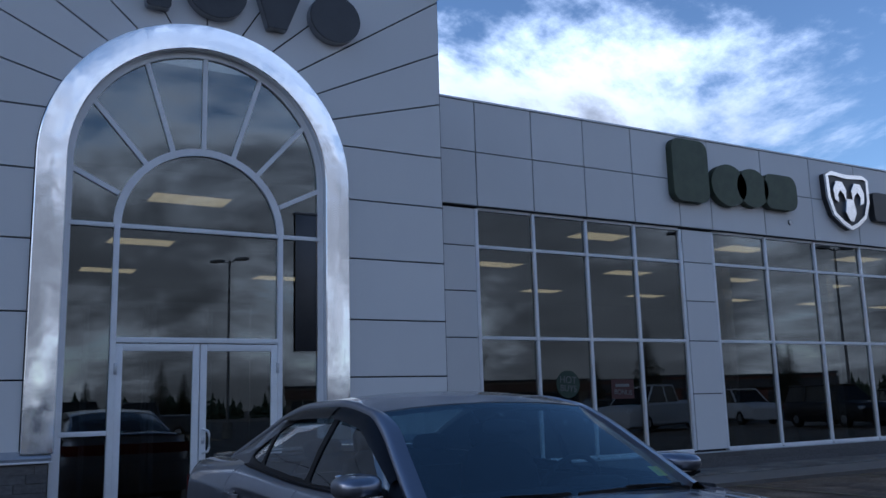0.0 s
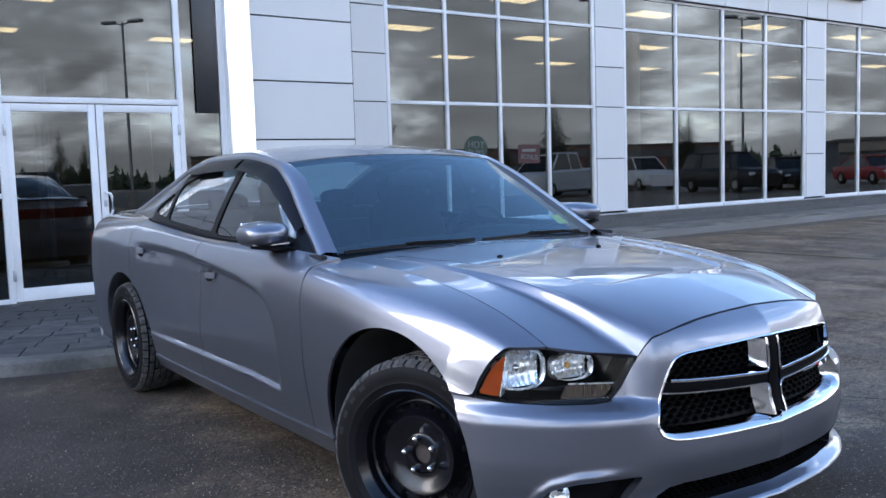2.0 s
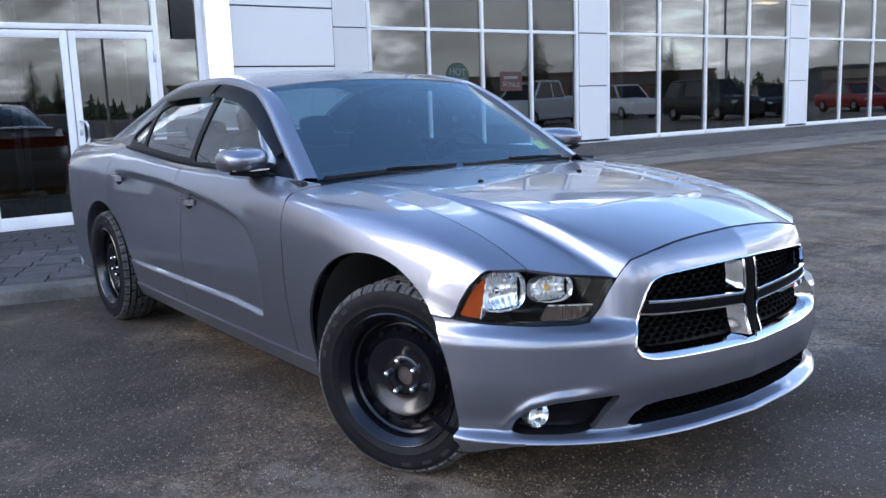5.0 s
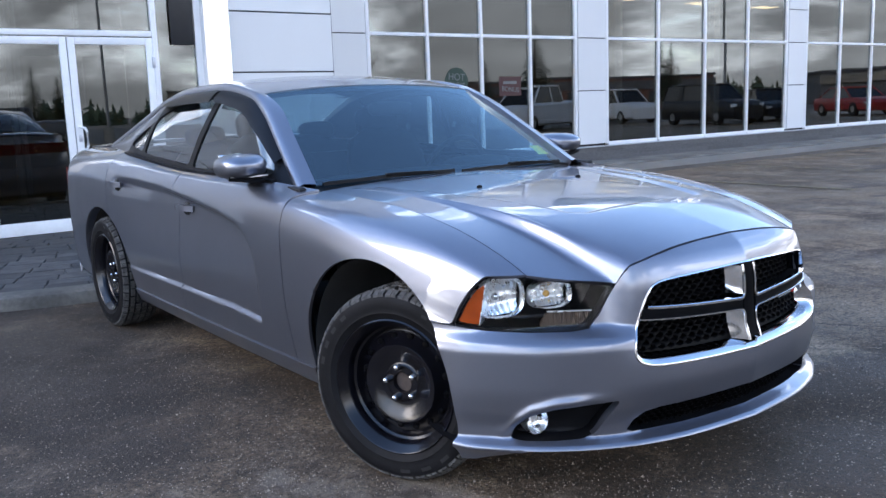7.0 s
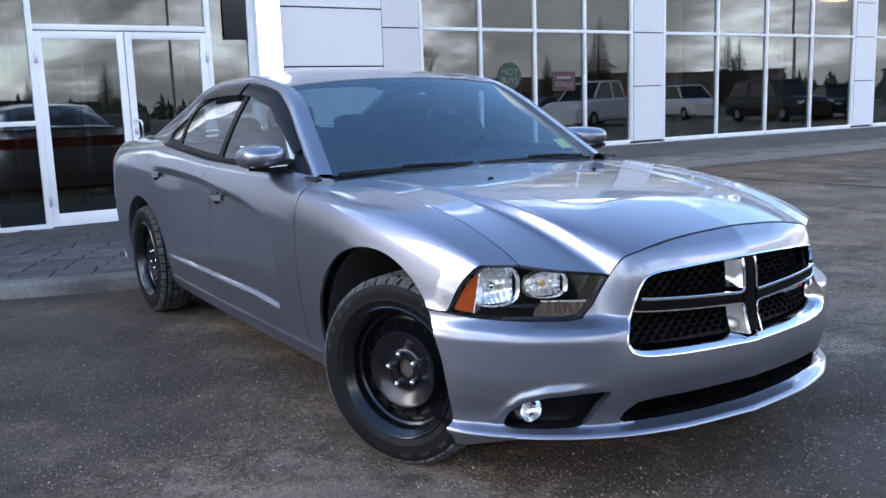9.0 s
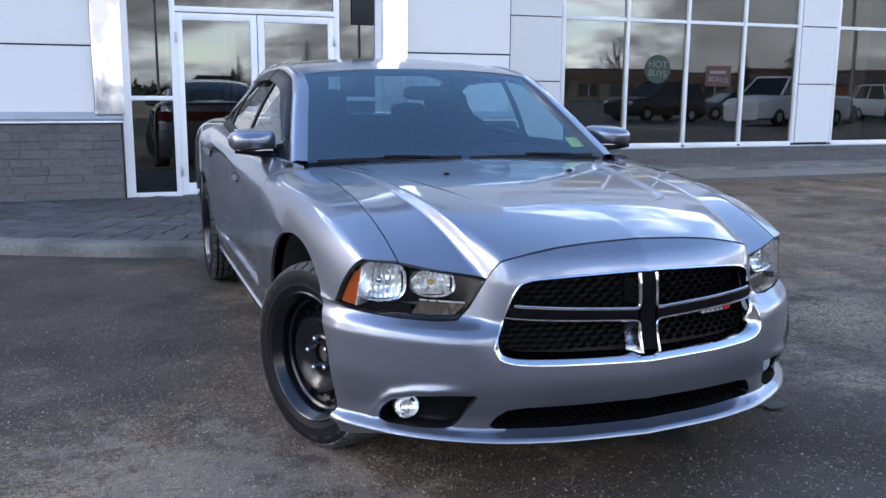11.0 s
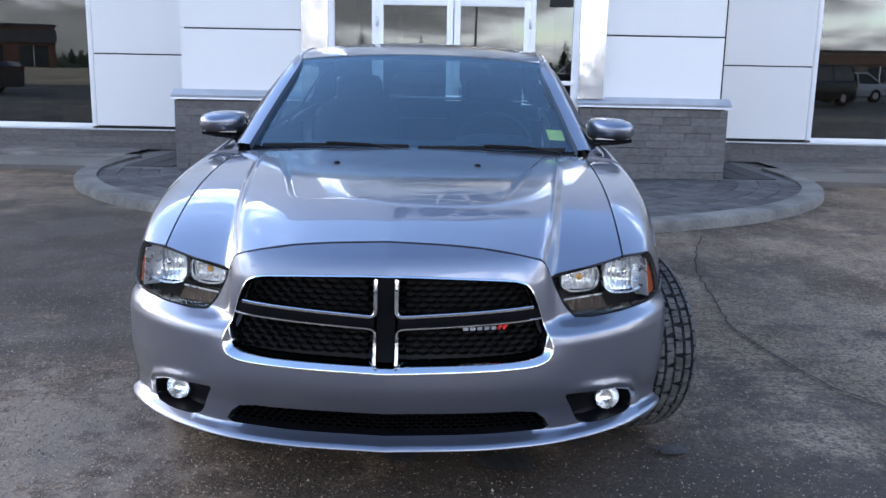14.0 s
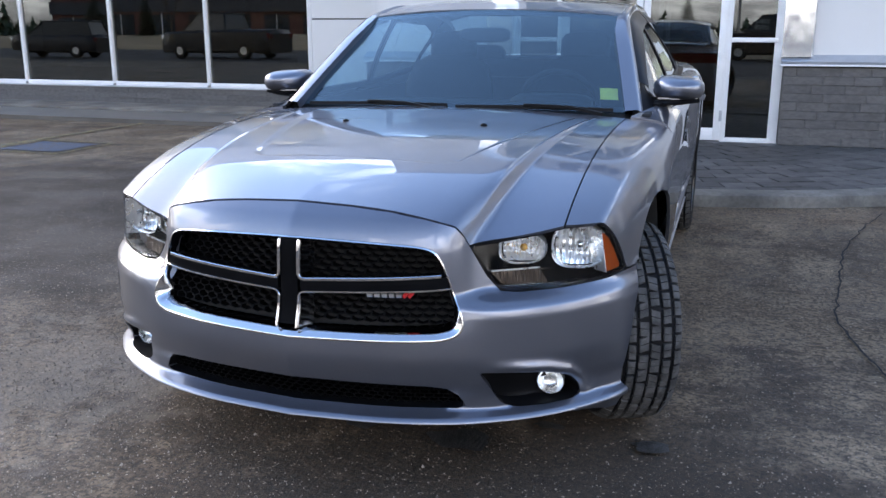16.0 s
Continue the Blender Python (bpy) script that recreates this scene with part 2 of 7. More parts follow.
    streak = w.ramp(w.noise(1.2, 4, 0.6, (2, 2, 0.6)), 0.3, 0.75)
    w.link(w.blend(streak, (0.655, 0.651, 0.638), (0.643, 0.639, 0.627)), hs.inputs["Color"])
    w.base(hs.outputs["Color"]).roughness(w.ramp(w.noise(2.2, 3), 0.3, 0.7, 0.34, 0.5))
    w.bump(w.noise(1.1, 2), 0.06, 0.02)
    M["panel"] = w.m
    M["gap"] = Mat("gap", (0.02, 0.02, 0.022), 0.8).varied(0.1, 4).m
    f = Mat("frame", (0.73, 0.73, 0.725), 0.38, 0.0, 0.5)
    f.varied(0.05, 2.5)
    M["frame"] = f.m
    d = Mat("sill", (0.42, 0.44, 0.47), 0.35, 0.6)
    d.varied(0.08, 4)
    M["sill"] = d.m
    ch = Mat("polished", (0.84, 0.85, 0.86), 0.12, 0.75)
    ch.bump(ch.noise(1.6, 3, 0.5, (1, 1, 0.7)), 0.20, 0.05)
    ch.roughness(ch.ramp(ch.noise(5, 4), 0.3, 0.75, 0.06, 0.17))
    M["polished"] = ch.m
    M["window"] = glass("window_glass", (0.28, 0.295, 0.29), 2.15, 0.0, (0.83, 0.91, 0.94))
    M["letter_dark"] = Mat("letter_dark", (0.018, 0.019, 0.022), 0.35).varied(0.15, 5).m
    M["letter_edge"] = Mat("letter_edge", (0.30, 0.31, 0.33), 0.3, 0.8).varied(0.1, 5).m
    M["letter_green"] = Mat("letter_green", (0.048, 0.068, 0.032), 0.5).varied(0.15, 5).m
    M["letter_green_side"] = Mat("letter_green_side", (0.034, 0.045, 0.026), 0.55).varied(0.15, 5).m
    M["badge_chrome"] = Mat("badge_chrome", (0.75, 0.76, 0.78), 0.14, 1.0).varied(0.05, 6).m
    M["interior_dark"] = Mat("interior_dark", (0.05, 0.05, 0.05), 0.8).varied(0.2, 2).m
    M["interior_wall"] = Mat("interior_wall", (0.16, 0.155, 0.145), 0.85).varied(0.15, 1).m
    M["interior_floor"] = Mat("interior_floor", (0.10, 0.09, 0.08), 0.35).varied(0.15, 1.5).m
    M["interior_ceiling"] = Mat("interior_ceiling", (0.25, 0.24, 0.22), 0.9).varied(0.06, 2).m
    M["troffer"] = glow("troffer", (1.0, 0.76, 0.42), 2.9)
    # poster colours are darkened to carry the dimness behind the glass
    M["poster_green_dim"] = Mat("poster_green_dim", (0.010, 0.034, 0.019), 0.6).varied(0.05, 5).m
    M["poster_red_dim"] = Mat("poster_red_dim", (0.050, 0.010, 0.009), 0.6).varied(0.05, 5).m
    M["paper"] = Mat("paper", (0.75, 0.74, 0.70), 0.7).varied(0.05, 5).m
    M["yellow_line"] = Mat("yellow_line", (0.36, 0.27, 0.09), 0.85)
    y = M["yellow_line"]
    y.base(y.blend(y.ramp(y.noise(22, 5, 0.7), 0.40, 0.6), (0.27, 0.205, 0.08), (0.08, 0.075, 0.07)))
    M["yellow_line"] = y.m
    b = Mat("blue_paint", (0.055, 0.082, 0.135), 0.85)
    b.base(b.blend(b.ramp(b.noise(20, 5, 0.7), 0.42, 0.60), (0.055, 0.080, 0.130), (0.07, 0.065, 0.06)))
    M["blue_paint"] = b.m
    M["crack"] = Mat("crack", (0.012, 0.011, 0.010), 0.95).varied(0.2, 20).m
    return M


M = make_materials()

# ---- mesh helpers ----


def box(bm, x0, x1, y0, y1, z0, z1, bevel=0.0):
    r = bmesh.ops.create_cube(bm, size=1.0, matrix=Matrix.LocRotScale(((x0 + x1) / 2, (y0 + y1) / 2, (z0 + z1) / 2), None, (x1 - x0, y1 - y0, z1 - z0)))
    if bevel > 0:
        edges = {e for v in r["verts"] for e in v.link_edges}
        bmesh.ops.bevel(bm, geom=list(edges), offset=bevel, segments=2, affect="EDGES", profile=0.5)
    return bm


def finish(name, bm, mats, smooth=None):
    me = bpy.data.meshes.new(name)
    bmesh.ops.recalc_face_normals(bm, faces=bm.faces[:])
    bm.to_mesh(me)
    bm.free()
    for m in (mats if isinstance(mats, (list, tuple)) else [mats]):
        me.materials.append(m)
    if smooth is not None:
        me.polygons.foreach_set("use_smooth", [True] * len(me.polygons))
        me.set_sharp_from_angle(angle=radians(smooth))
    return new(name, me)


def part(name, bm, material, parent, label="", smooth=None):
    ob = finish(name, bm, material, smooth)
    ob.parent = parent
    if label:
        ob["label"] = label
    return ob


def boxpart(name, dims, mat, parent, bevel=0.004, label=""):
    return part(name, box(bmesh.new(), *dims, bevel), mat, parent, label, 40 if bevel else None)


def thing(name, label, category, group="", kind="", at=(0, 0, 0)):
    e = new(name)
    e.empty_display_size = 0.1
    e.location = at
    return tagged(e, label, category, group, kind)


def prism(pts, y0, y1, bm=None, bevel=0.0):
    """A plate: the outline (x, z), from the plane y0 (front) to y1."""
    bm = bm or bmesh.new()
    f = [bm.verts.new((x, y0, z)) for x, z in pts]
    b = [bm.verts.new((x, y1, z)) for x, z in pts]
    front = bm.faces.new(f)
    bm.faces.new(b[::-1])
    n = len(pts)
    for i in range(n):
        bm.faces.new((f[i], f[(i + 1) % n], b[(i + 1) % n], b[i]))
    if bevel:
        bmesh.ops.bevel(bm, geom=front.edges[:], offset=bevel, segments=2, affect="EDGES")
    return bm


def sweep(path, section, closed=False, bm=None, up=(0, 0, 1)):
    """A bar along the path (3D points) with the section (side, up) round it."""
    bm = bm or bmesh.new()
    P = [Vector(p) for p in path]
    n, rings = len(P), []
    for i, p in enumerate(P):
        a = P[(i - 1) % n] if closed or i else P[i]
        b = P[(i + 1) % n] if closed or i < n - 1 else P[i]
        t = (b - a).normalized()
        side = t.cross(Vector(up))
        side = side.normalized() if side.length > 1e-6 else Vector((1, 0, 0))
        u = side.cross(t).normalized()
        rings.append([bm.verts.new(p + side * sx + u * sz) for sx, sz in section])
    k = len(section)
    for i in range(n if closed else n - 1):
        A, B = rings[i], rings[(i + 1) % n]
        for j in range(k):
            bm.faces.new((A[j], A[(j + 1) % k], B[(j + 1) % k], B[j]))
    if not closed:
        bm.faces.new(rings[0][::-1])
        bm.faces.new(rings[-1])
    return bm


def circle(r, n=8):
    return [(r * math.cos(2 * math.pi * i / n), r * math.sin(2 * math.pi * i / n)) for i in range(n)]


def rect(w, h):
    return [(-w / 2, -h / 2), (w / 2, -h / 2), (w / 2, h / 2), (-w / 2, h / 2)]


# ---- ground ----


def build_ground():
    bm = bmesh.new()
    for x0, x1, y0, y1, n in ((-4, 9, -3, 11, 44),):
        bmesh.ops.create_grid(bm, x_segments=n, y_segments=n, size=0.5, matrix=Matrix.LocRotScale(((x0 + x1) / 2, (y0 + y1) / 2, 0), None, (x1 - x0, y1 - y0, 1)))
    for v in bm.verts:
        e = min(v.co.x + 4, 9 - v.co.x, v.co.y + 3, 11 - v.co.y)
        v.co.z = 0.006 * noise.noise(Vector((v.co.x * 0.8, v.co.y * 0.8, 0))) * min(1, max(0, e))
    # the sheet goes on to the horizon
    ring = [(-4, -3), (9, -3), (9, 11), (-4, 11)]
    far = [(-900, -900), (900, -900), (900, 900), (-900, 900)]
    for i in range(4):
        a, b = ring[i], ring[(i + 1) % 4]
        c, d = far[(i + 1) % 4], far[i]
        bm.faces.new([bm.verts.new((*p, 0)) for p in (a, b, c, d)])
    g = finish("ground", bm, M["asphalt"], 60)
    return tagged(g, "worn dark asphalt car park with pale stones and damp stains", "asphalt", kind="structure")


build_ground()


def crack(pts, w):
    """A crack in the asphalt: a thin ragged dark groove with a raised lip."""
    bm = bmesh.new()
    rows = []
    P = [Vector((*p, 0.011)) for p in pts]
    fine = []
    for a, b in zip(P, P[1:]):
        n = max(2, int((b - a).length / 0.03))
        for i in range(n):
            q = a.lerp(b, i / n)
            q.x += 0.02 * noise.noise(q * 9.0); q.y += 0.02 * noise.noise(q * 9.0 + Vector((7, 3, 0)))
            fine.append(q)
    for i, q in enumerate(fine):
        t = (fine[min(i + 1, len(fine) - 1)] - fine[max(i - 1, 0)]).normalized()
        s = Vector((-t.y, t.x, 0)) * w * (0.6 + 0.9 * abs(noise.noise(q * 14.0)))
        rows.append((bm.verts.new(q - s), bm.verts.new(q + s)))
    for (a, b), (c, d) in zip(rows, rows[1:]):
        bm.faces.new((a, b, d, c))
    return finish("pavement_crack", bm, M["crack"])


GC = (2.75, 10.65)      # centre of the rounded entrance walk


def walk_edge(a, grow=0.0):
    return GC[0] + (4.42 + grow) * math.cos(a), GC[1] - (4.14 + grow) * math.sin(a)


WALK_Z = 0.075


def build_walk():
    n = 72
    pav = thing("pavement_entrance", "dark grey concrete paver walk with a rounded kerb before the entrance", "pavement", kind="structure")
    bm = bmesh.new()
    prism_pts = [walk_edge(math.pi * i / n, -0.24) for i in range(n + 1)] + [(GC[0] - 4.2, 12.56), (GC[0] + 4.2, 12.56)]
    vs = [bm.verts.new((x, y, WALK_Z - 0.012)) for x, y in prism_pts]
    bm.faces.new(vs)
    part("bed", bm, M["mortar"], pav)
    # kerb: upright face with a rounded top edge
    sec = ((0.0, -0.3), (0.0, 0.055), (0.015, 0.085), (0.05, 0.098), (0.24, 0.094), (0.24, -0.3))
    bm = bmesh.new()
    rows = []
    path = [(GC[0] + 4.42, 11.42)] + [walk_edge(math.pi * i / n) for i in range(n + 1)] + [(GC[0] - 4.42, 11.42)]
    inner = [(GC[0] + 4.18, 11.42)] + [walk_edge(math.pi * i / n, -0.24) for i in range(n + 1)] + [(GC[0] - 4.18, 11.42)]
    for k, ((ox, oy), (ix, iy)) in enumerate(zip(path, inner)):
        wob = 0.006 * noise.noise(Vector((ox, oy, 1.0)))
        rows.append([bm.verts.new((ox + (ix - ox) * s / 0.24, oy + (iy - oy) * s / 0.24, z + wob)) for s, z in sec])
    for A, B in zip(rows, rows[1:]):
        for j in range(len(sec) - 1):
            bm.faces.new((A[j], A[j + 1], B[j + 1], B[j]))
    part("kerb", bm, M["concrete"], pav, "pale worn concrete kerb", 35)
    # straight pavements along the facade
    for x0, x1, nm in ((GC[0] + 4.42, 60.0, "east"), (-40.0, GC[0] - 4.42, "west")):
        bm = bmesh.new()
        rows = []
        m = 60
        for i in range(m + 1):
            x = x0 + (x1 - x0) * i / m
            w = 0.006 * noise.noise(Vector((x * 0.7, 2, 1)))
            rows.append([bm.verts.new((x, y, z + w)) for y, z in ((11.42, -0.2), (11.42, 0.05), (11.435, 0.085), (11.47, 0.097), (11.7, 0.094), (12.58, 0.085))])
        for A, B in zip(rows, rows[1:]):
            for j in range(5):
                bm.faces.new((A[j], A[j + 1], B[j + 1], B[j]))
        tagged(finish("pavement_" + nm, bm, M["concrete"], 35), "grey concrete pavement with a low kerb along the facade", "pavement", kind="structure")
    return pav


PAV = build_walk()

# ---- building ----
YM, YF = 12.535, 12.44     # window plane and fascia plane of the long wall
YB = 10.22                 # front of the entrance bay
BX0, BX1 = -0.46, 5.97     # sides of the bay
AX, AZ, AR = 2.785, 4.10, 1.79   # arch: centre, spring line, outer radius
TOP, BTOP = 6.46, 6.95


def panel_plate(pts, y, parent, th=0.04, gap=0.009):
    """One metal panel: its outline drawn in by the joint, its edges rounded."""
    cx, cz = sum(p[0] for p in pts) / len(pts), sum(p[1] for p in pts) / len(pts)
    n, out = len(pts), []
    area = sum(pts[i][0] * pts[(i + 1) % n][1] - pts[(i + 1) % n][0] * pts[i][1] for i in range(n))
    s = 1 if area > 0 else -1
    for i in range(n):
        a, b, c = Vector(pts[i - 1]), Vector(pts[i]), Vector(pts[(i + 1) % n])
        d1, d2 = (b - a).normalized(), (c - b).normalized()
        n1, n2 = Vector((-d1.y, d1.x)) * s, Vector((-d2.y, d2.x)) * s
        k = n1 + n2
        k = k / max(0.3, k.dot(n1))
        out.append(tuple(b + k * gap))
    return part("panel", prism(out, y, y + th, None, 0.003), M["panel"], parent, "", 50)


def rect_pts(x0, x1, z0, z1):
    return [(x0, z0), (x1, z0), (x1, z1), (x0, z1)]


def window_group(n, xs, zs, y, label):
    """A glazed curtain: frame, mullions, transoms and panes between the lines xs and zs."""
    w = thing("window_%d" % n, label, "window", kind="structure", at=(xs[0], y, zs[0]))
    off = Vector((xs[0], y, zs[0]))

    def put(name, dims, mat, bevel=0.005):
        d = (dims[0] - off.x, dims[1] - off.x, dims[2] - off.y, dims[3] - off.y, dims[4] - off.z, dims[5] - off.z)
        return boxpart(name, d, mat, w, bevel)
    hw = 0.03
    for i, x in enumerate(xs):
        e = hw * (1.15 if i in (0, len(xs) - 1) else 1.0)
        put("jamb" if i in (0, len(xs) - 1) else "mullion", (x - e, x + e, y - 0.045, y + 0.06, zs[0], zs[-1]), M["frame"])
    for i in range(len(xs) - 1):
        for k, z in enumerate(zs):
            nm = "window_sill" if k == 0 else ("head" if k == len(zs) - 1 else "transom")
            hz = 0.034 if k in (0,) else 0.028
            put(nm, (xs[i] + hw + 0.001, xs[i + 1] - hw - 0.001, y - 0.040, y + 0.055, z - hz, z + hz), M["frame"])
    for i in range(len(xs) - 1):
        for k in range(len(zs) - 1):
            bm = bmesh.new()
            box(bm, xs[i] - off.x + 0.02, xs[i + 1] - off.x - 0.02, 0.0, 0.012, zs[k] - off.z + 0.02, zs[k + 1] - off.z - 0.02)
            p = part("pane", bm, M["window"], w)
            # each pane sits a hair out of true, so that its reflection breaks at the mullion
            p.rotation_euler = (radians(random.uniform(-0.12, 0.12)), 0, radians(random.uniform(-0.16, 0.16)))
            c = Vector(((xs[i] + xs[i + 1]) / 2, y, (zs[k] + zs[k + 1]) / 2)) - off
            p.location = c - p.rotation_euler.to_matrix() @ c
            p.visible_shadow = False
    return w


ZS = [0.40, 2.435, 3.955, 4.60]
GROUPS = [
    [7.92, 9.09, 10.25, 11.40, 12.56],
    [13.42, 14.96, 16.50, 18.04, 19.58],
    [20.42, 21.96, 23.50, 25.04, 26.58],
    [27.42, 28.96, 30.50, 32.04, 33.58],
]
LEFT = [-9.90, -8.05, -6.20, -4.35, -2.50]
LEFT2 = [-18.2, -16.35, -14.5, -12.65, -10.80]


def build_long_wall():
    joints = [0.40, 1.44, 2.435, 3.20, 3.955, 4.60]
    for side, x0, x1, groups in (("east", BX1, 34.4, GROUPS), ("west", -19.0, BX0, [LEFT2, LEFT])):
        wall = thing("wall_" + side, "long facade of pale grey metal panels with a deep fascia", "wall", kind="structure")
        # solid wall behind the panels, in piers between the glazing, a band above and a plinth below
        edges = [x0] + [v for g in groups for v in (g[0] - 0.036, g[-1] + 0.036)] + [x1]
        for i in range(0, len(edges), 2):
            a, b = edges[i], edges[i + 1]
            boxpart("pier", (a, b, YM - 0.01, YM + 0.20, 0.0, 4.60), M["gap"], wall, 0)
            for z0, z1 in zip(joints, joints[1:]):
                panel_plate(rect_pts(a, b, z0, z1), YM - 0.055, wall, 0.044)
        boxpart("band", (x0, x1, YF + 0.035, YM + 0.30, 4.634, TOP - 0.01), M["gap"], wall, 0)
        cols = sorted({x0, x1, *[v for g in groups for v in g]})
        for a, b in zip(cols, cols[1:]):
            panel_plate(rect_pts(a, b, 5.57, TOP), YF, wall, 0.034)
            panel_plate(rect_pts(a, b, 4.635, 5.57), YF, wall, 0.034)
        boxpart("soffit", (x0, x1, YF + 0.002, YM + 0.02, 4.622, 4.634), M["gap"], wall, 0)
        boxpart("coping", (x0, x1, YF - 0.02, YM + 0.34, TOP - 0.005, TOP + 0.035), M["sill"], wall, 0.006)
        boxpart("sill_flashing", (x0, x1, YM - 0.12, YM - 0.002, 0.345, 0.366), M["sill"], wall, 0.004, "pale metal flashing")
        boxpart("plinth_core", (x0, x1, YM - 0.055, YM + 0.2, -0.05, 0.344), M["mortar"], wall, 0)
    n = 1
    for g in GROUPS + [LEFT, LEFT2]:
        window_group(n, g, ZS, YM, "tall dark showroom window with pale metal mullions")
        n += 1


build_long_wall()


def arc_pts(a0, a1, r, n):
    return [(AX + r * math.cos(a0 + (a1 - a0) * i / n), AZ + r * math.sin(a0 + (a1 - a0) * i / n)) for i in range(n + 1)]


def build_bay():
    bay = thing("wall_entrance", "projecting entrance bay of pale grey metal panels round an arched window", "wall", kind="structure")
    rows = [1.00, 1.735, 2.44, 3.205, 3.96, 4.65]
    xl, xr = AX - AR, AX + AR
    for x0, x1 in ((BX0, xl), (xr, BX1)):
        for z0, z1 in zip(rows, rows[1:]):
            a, b = (x0, x1)
            if z1 > AZ + 0.01:
                # the top course is cut by the arch
                k = math.asin((z1 - AZ) / AR)
                if x0 < AX:
                    arc = arc_pts(math.pi, math.pi - k, AR, 5)
                    pts = [(x0, z0), (xl, z0)] + arc + [(x0, z1)]
                else:
                    arc = arc_pts(0, k, AR, 5)
                    pts = [(x1, z1), (x1, z0), (xr, z0)][1:] + arc + [(x1, z1)]
                panel_plate(pts, YB, bay)
            else:
                panel_plate(rect_pts(a, b, z0, z1), YB, bay)
    # wedges fanned round the arch
    angs = [radians(v) for v in (17.9, 29, 40.6, 52, 64.2, 76.8, 90)]
    outer = [(BX1, 4.65), (BX1, 5.41), (BX1, 6.14), (BX1, 6.90), (4.91, BTOP), (3.87, BTOP), (AX, BTOP)]
    for i in range(6):
        arc = arc_pts(angs[i], angs[i + 1], AR, 4)
        o = [outer[i + 1], outer[i]] if i != 3 else [outer[4], (BX1, BTOP), outer[3]]
        pts = arc + o
        panel_plate(pts, YB, bay)
        panel_plate([(2 * AX - x, z) for x, z in pts][::-1], YB, bay)
    # returns of the bay, and its coping
    for x, s in ((BX0, 1), (BX1, -1)):
        boxpart("return_core", (min(x + s * 0.04, x + s * 0.24), max(x + s * 0.04, x + s * 0.24), YB + 0.05, YM, 0.0, BTOP - 0.01), M["gap"], bay, 0)
        for z0, z1 in zip(rows + [4.65, 5.4, 6.14], rows[1:] + [5.4, 6.14, BTOP]):
            if z1 > z0:
                boxpart("panel", (min(x, x + s * 0.038), max(x, x + s * 0.038), YB + 0.043, YM - 0.06, z0 + 0.006, z1 - 0.006), M["panel"], bay, 0.003)
    # wall behind the panels with the arched opening through it
    ro = AR - 0.05
    left = [(BX0 + 0.04, 0.0), (AX - ro, 0.0)] + arc_pts(math.pi, math.pi / 2, ro, 24) + [(AX, BTOP - 0.02), (BX0 + 0.04, BTOP - 0.02)]
    part("wall_core", prism(left, YB + 0.042, YB + 0.24), M["gap"], bay)
    part("wall_core", prism([(2 * AX - x, z) for x, z in left][::-1], YB + 0.042, YB + 0.24), M["gap"], bay)
    boxpart("coping", (BX0 - 0.03, BX1 + 0.03, YB - 0.04, YB + 0.30, BTOP, BTOP + 0.05), M["sill"], bay, 0.006)
    boxpart("bay_roof", (BX0, BX1, YB + 0.25, YM + 0.3, BTOP - 0.12, BTOP - 0.02), M["gap"], bay, 0)
    return bay


def arch_path(r, z0, n=40):
    return [(AX - r, z0)] + arc_pts(math.pi, 0, r, n) + [(AX + r, z0)]


def build_arch():
    arch = thing("arch_surround", "polished metal arch surround with wavy mirror reflections", "arch trim", kind="structure")
    bm = bmesh.new()
    # section across the band: a nearly flat face with a return into the opening
    sec = ((-0.002, 0.02), (0.0, -0.066), (0.010, -0.076), (0.10, -0.079), (0.20, -0.079), (0.297, -0.076), (0.307, -0.066), (0.309, 0.10))
    rows = []
    zs = [1.0 + (AZ - 1.0) * i / 12 for i in range(12)]
    ring = [("L", z) for z in zs] + [("A", math.pi - math.pi * i / 48) for i in range(49)] + [("R", z) for z in zs[::-1]]
    for kind, v in ring:
        row = []
        for d, y in sec:
            r = AR - d
            if kind == "L":
                p = (AX - r, YB + y, v)
            elif kind == "R":
                p = (AX + r, YB + y, v)
            else:
                p = (AX + r * math.cos(v), YB + y, AZ + r * math.sin(v))
            row.append(bm.verts.new(p))
        rows.append(row)
    for A, B in zip(rows, rows[1:]):
        for j in range(len(sec) - 1):
            bm.faces.new((A[j], A[j + 1], B[j + 1], B[j]))
    part("polished_band", bm, M["polished"], arch, "", 40)
    return arch


RI = AR - 0.31            # clear radius of the arched glazing
GY = YB + 0.06            # its glass plane


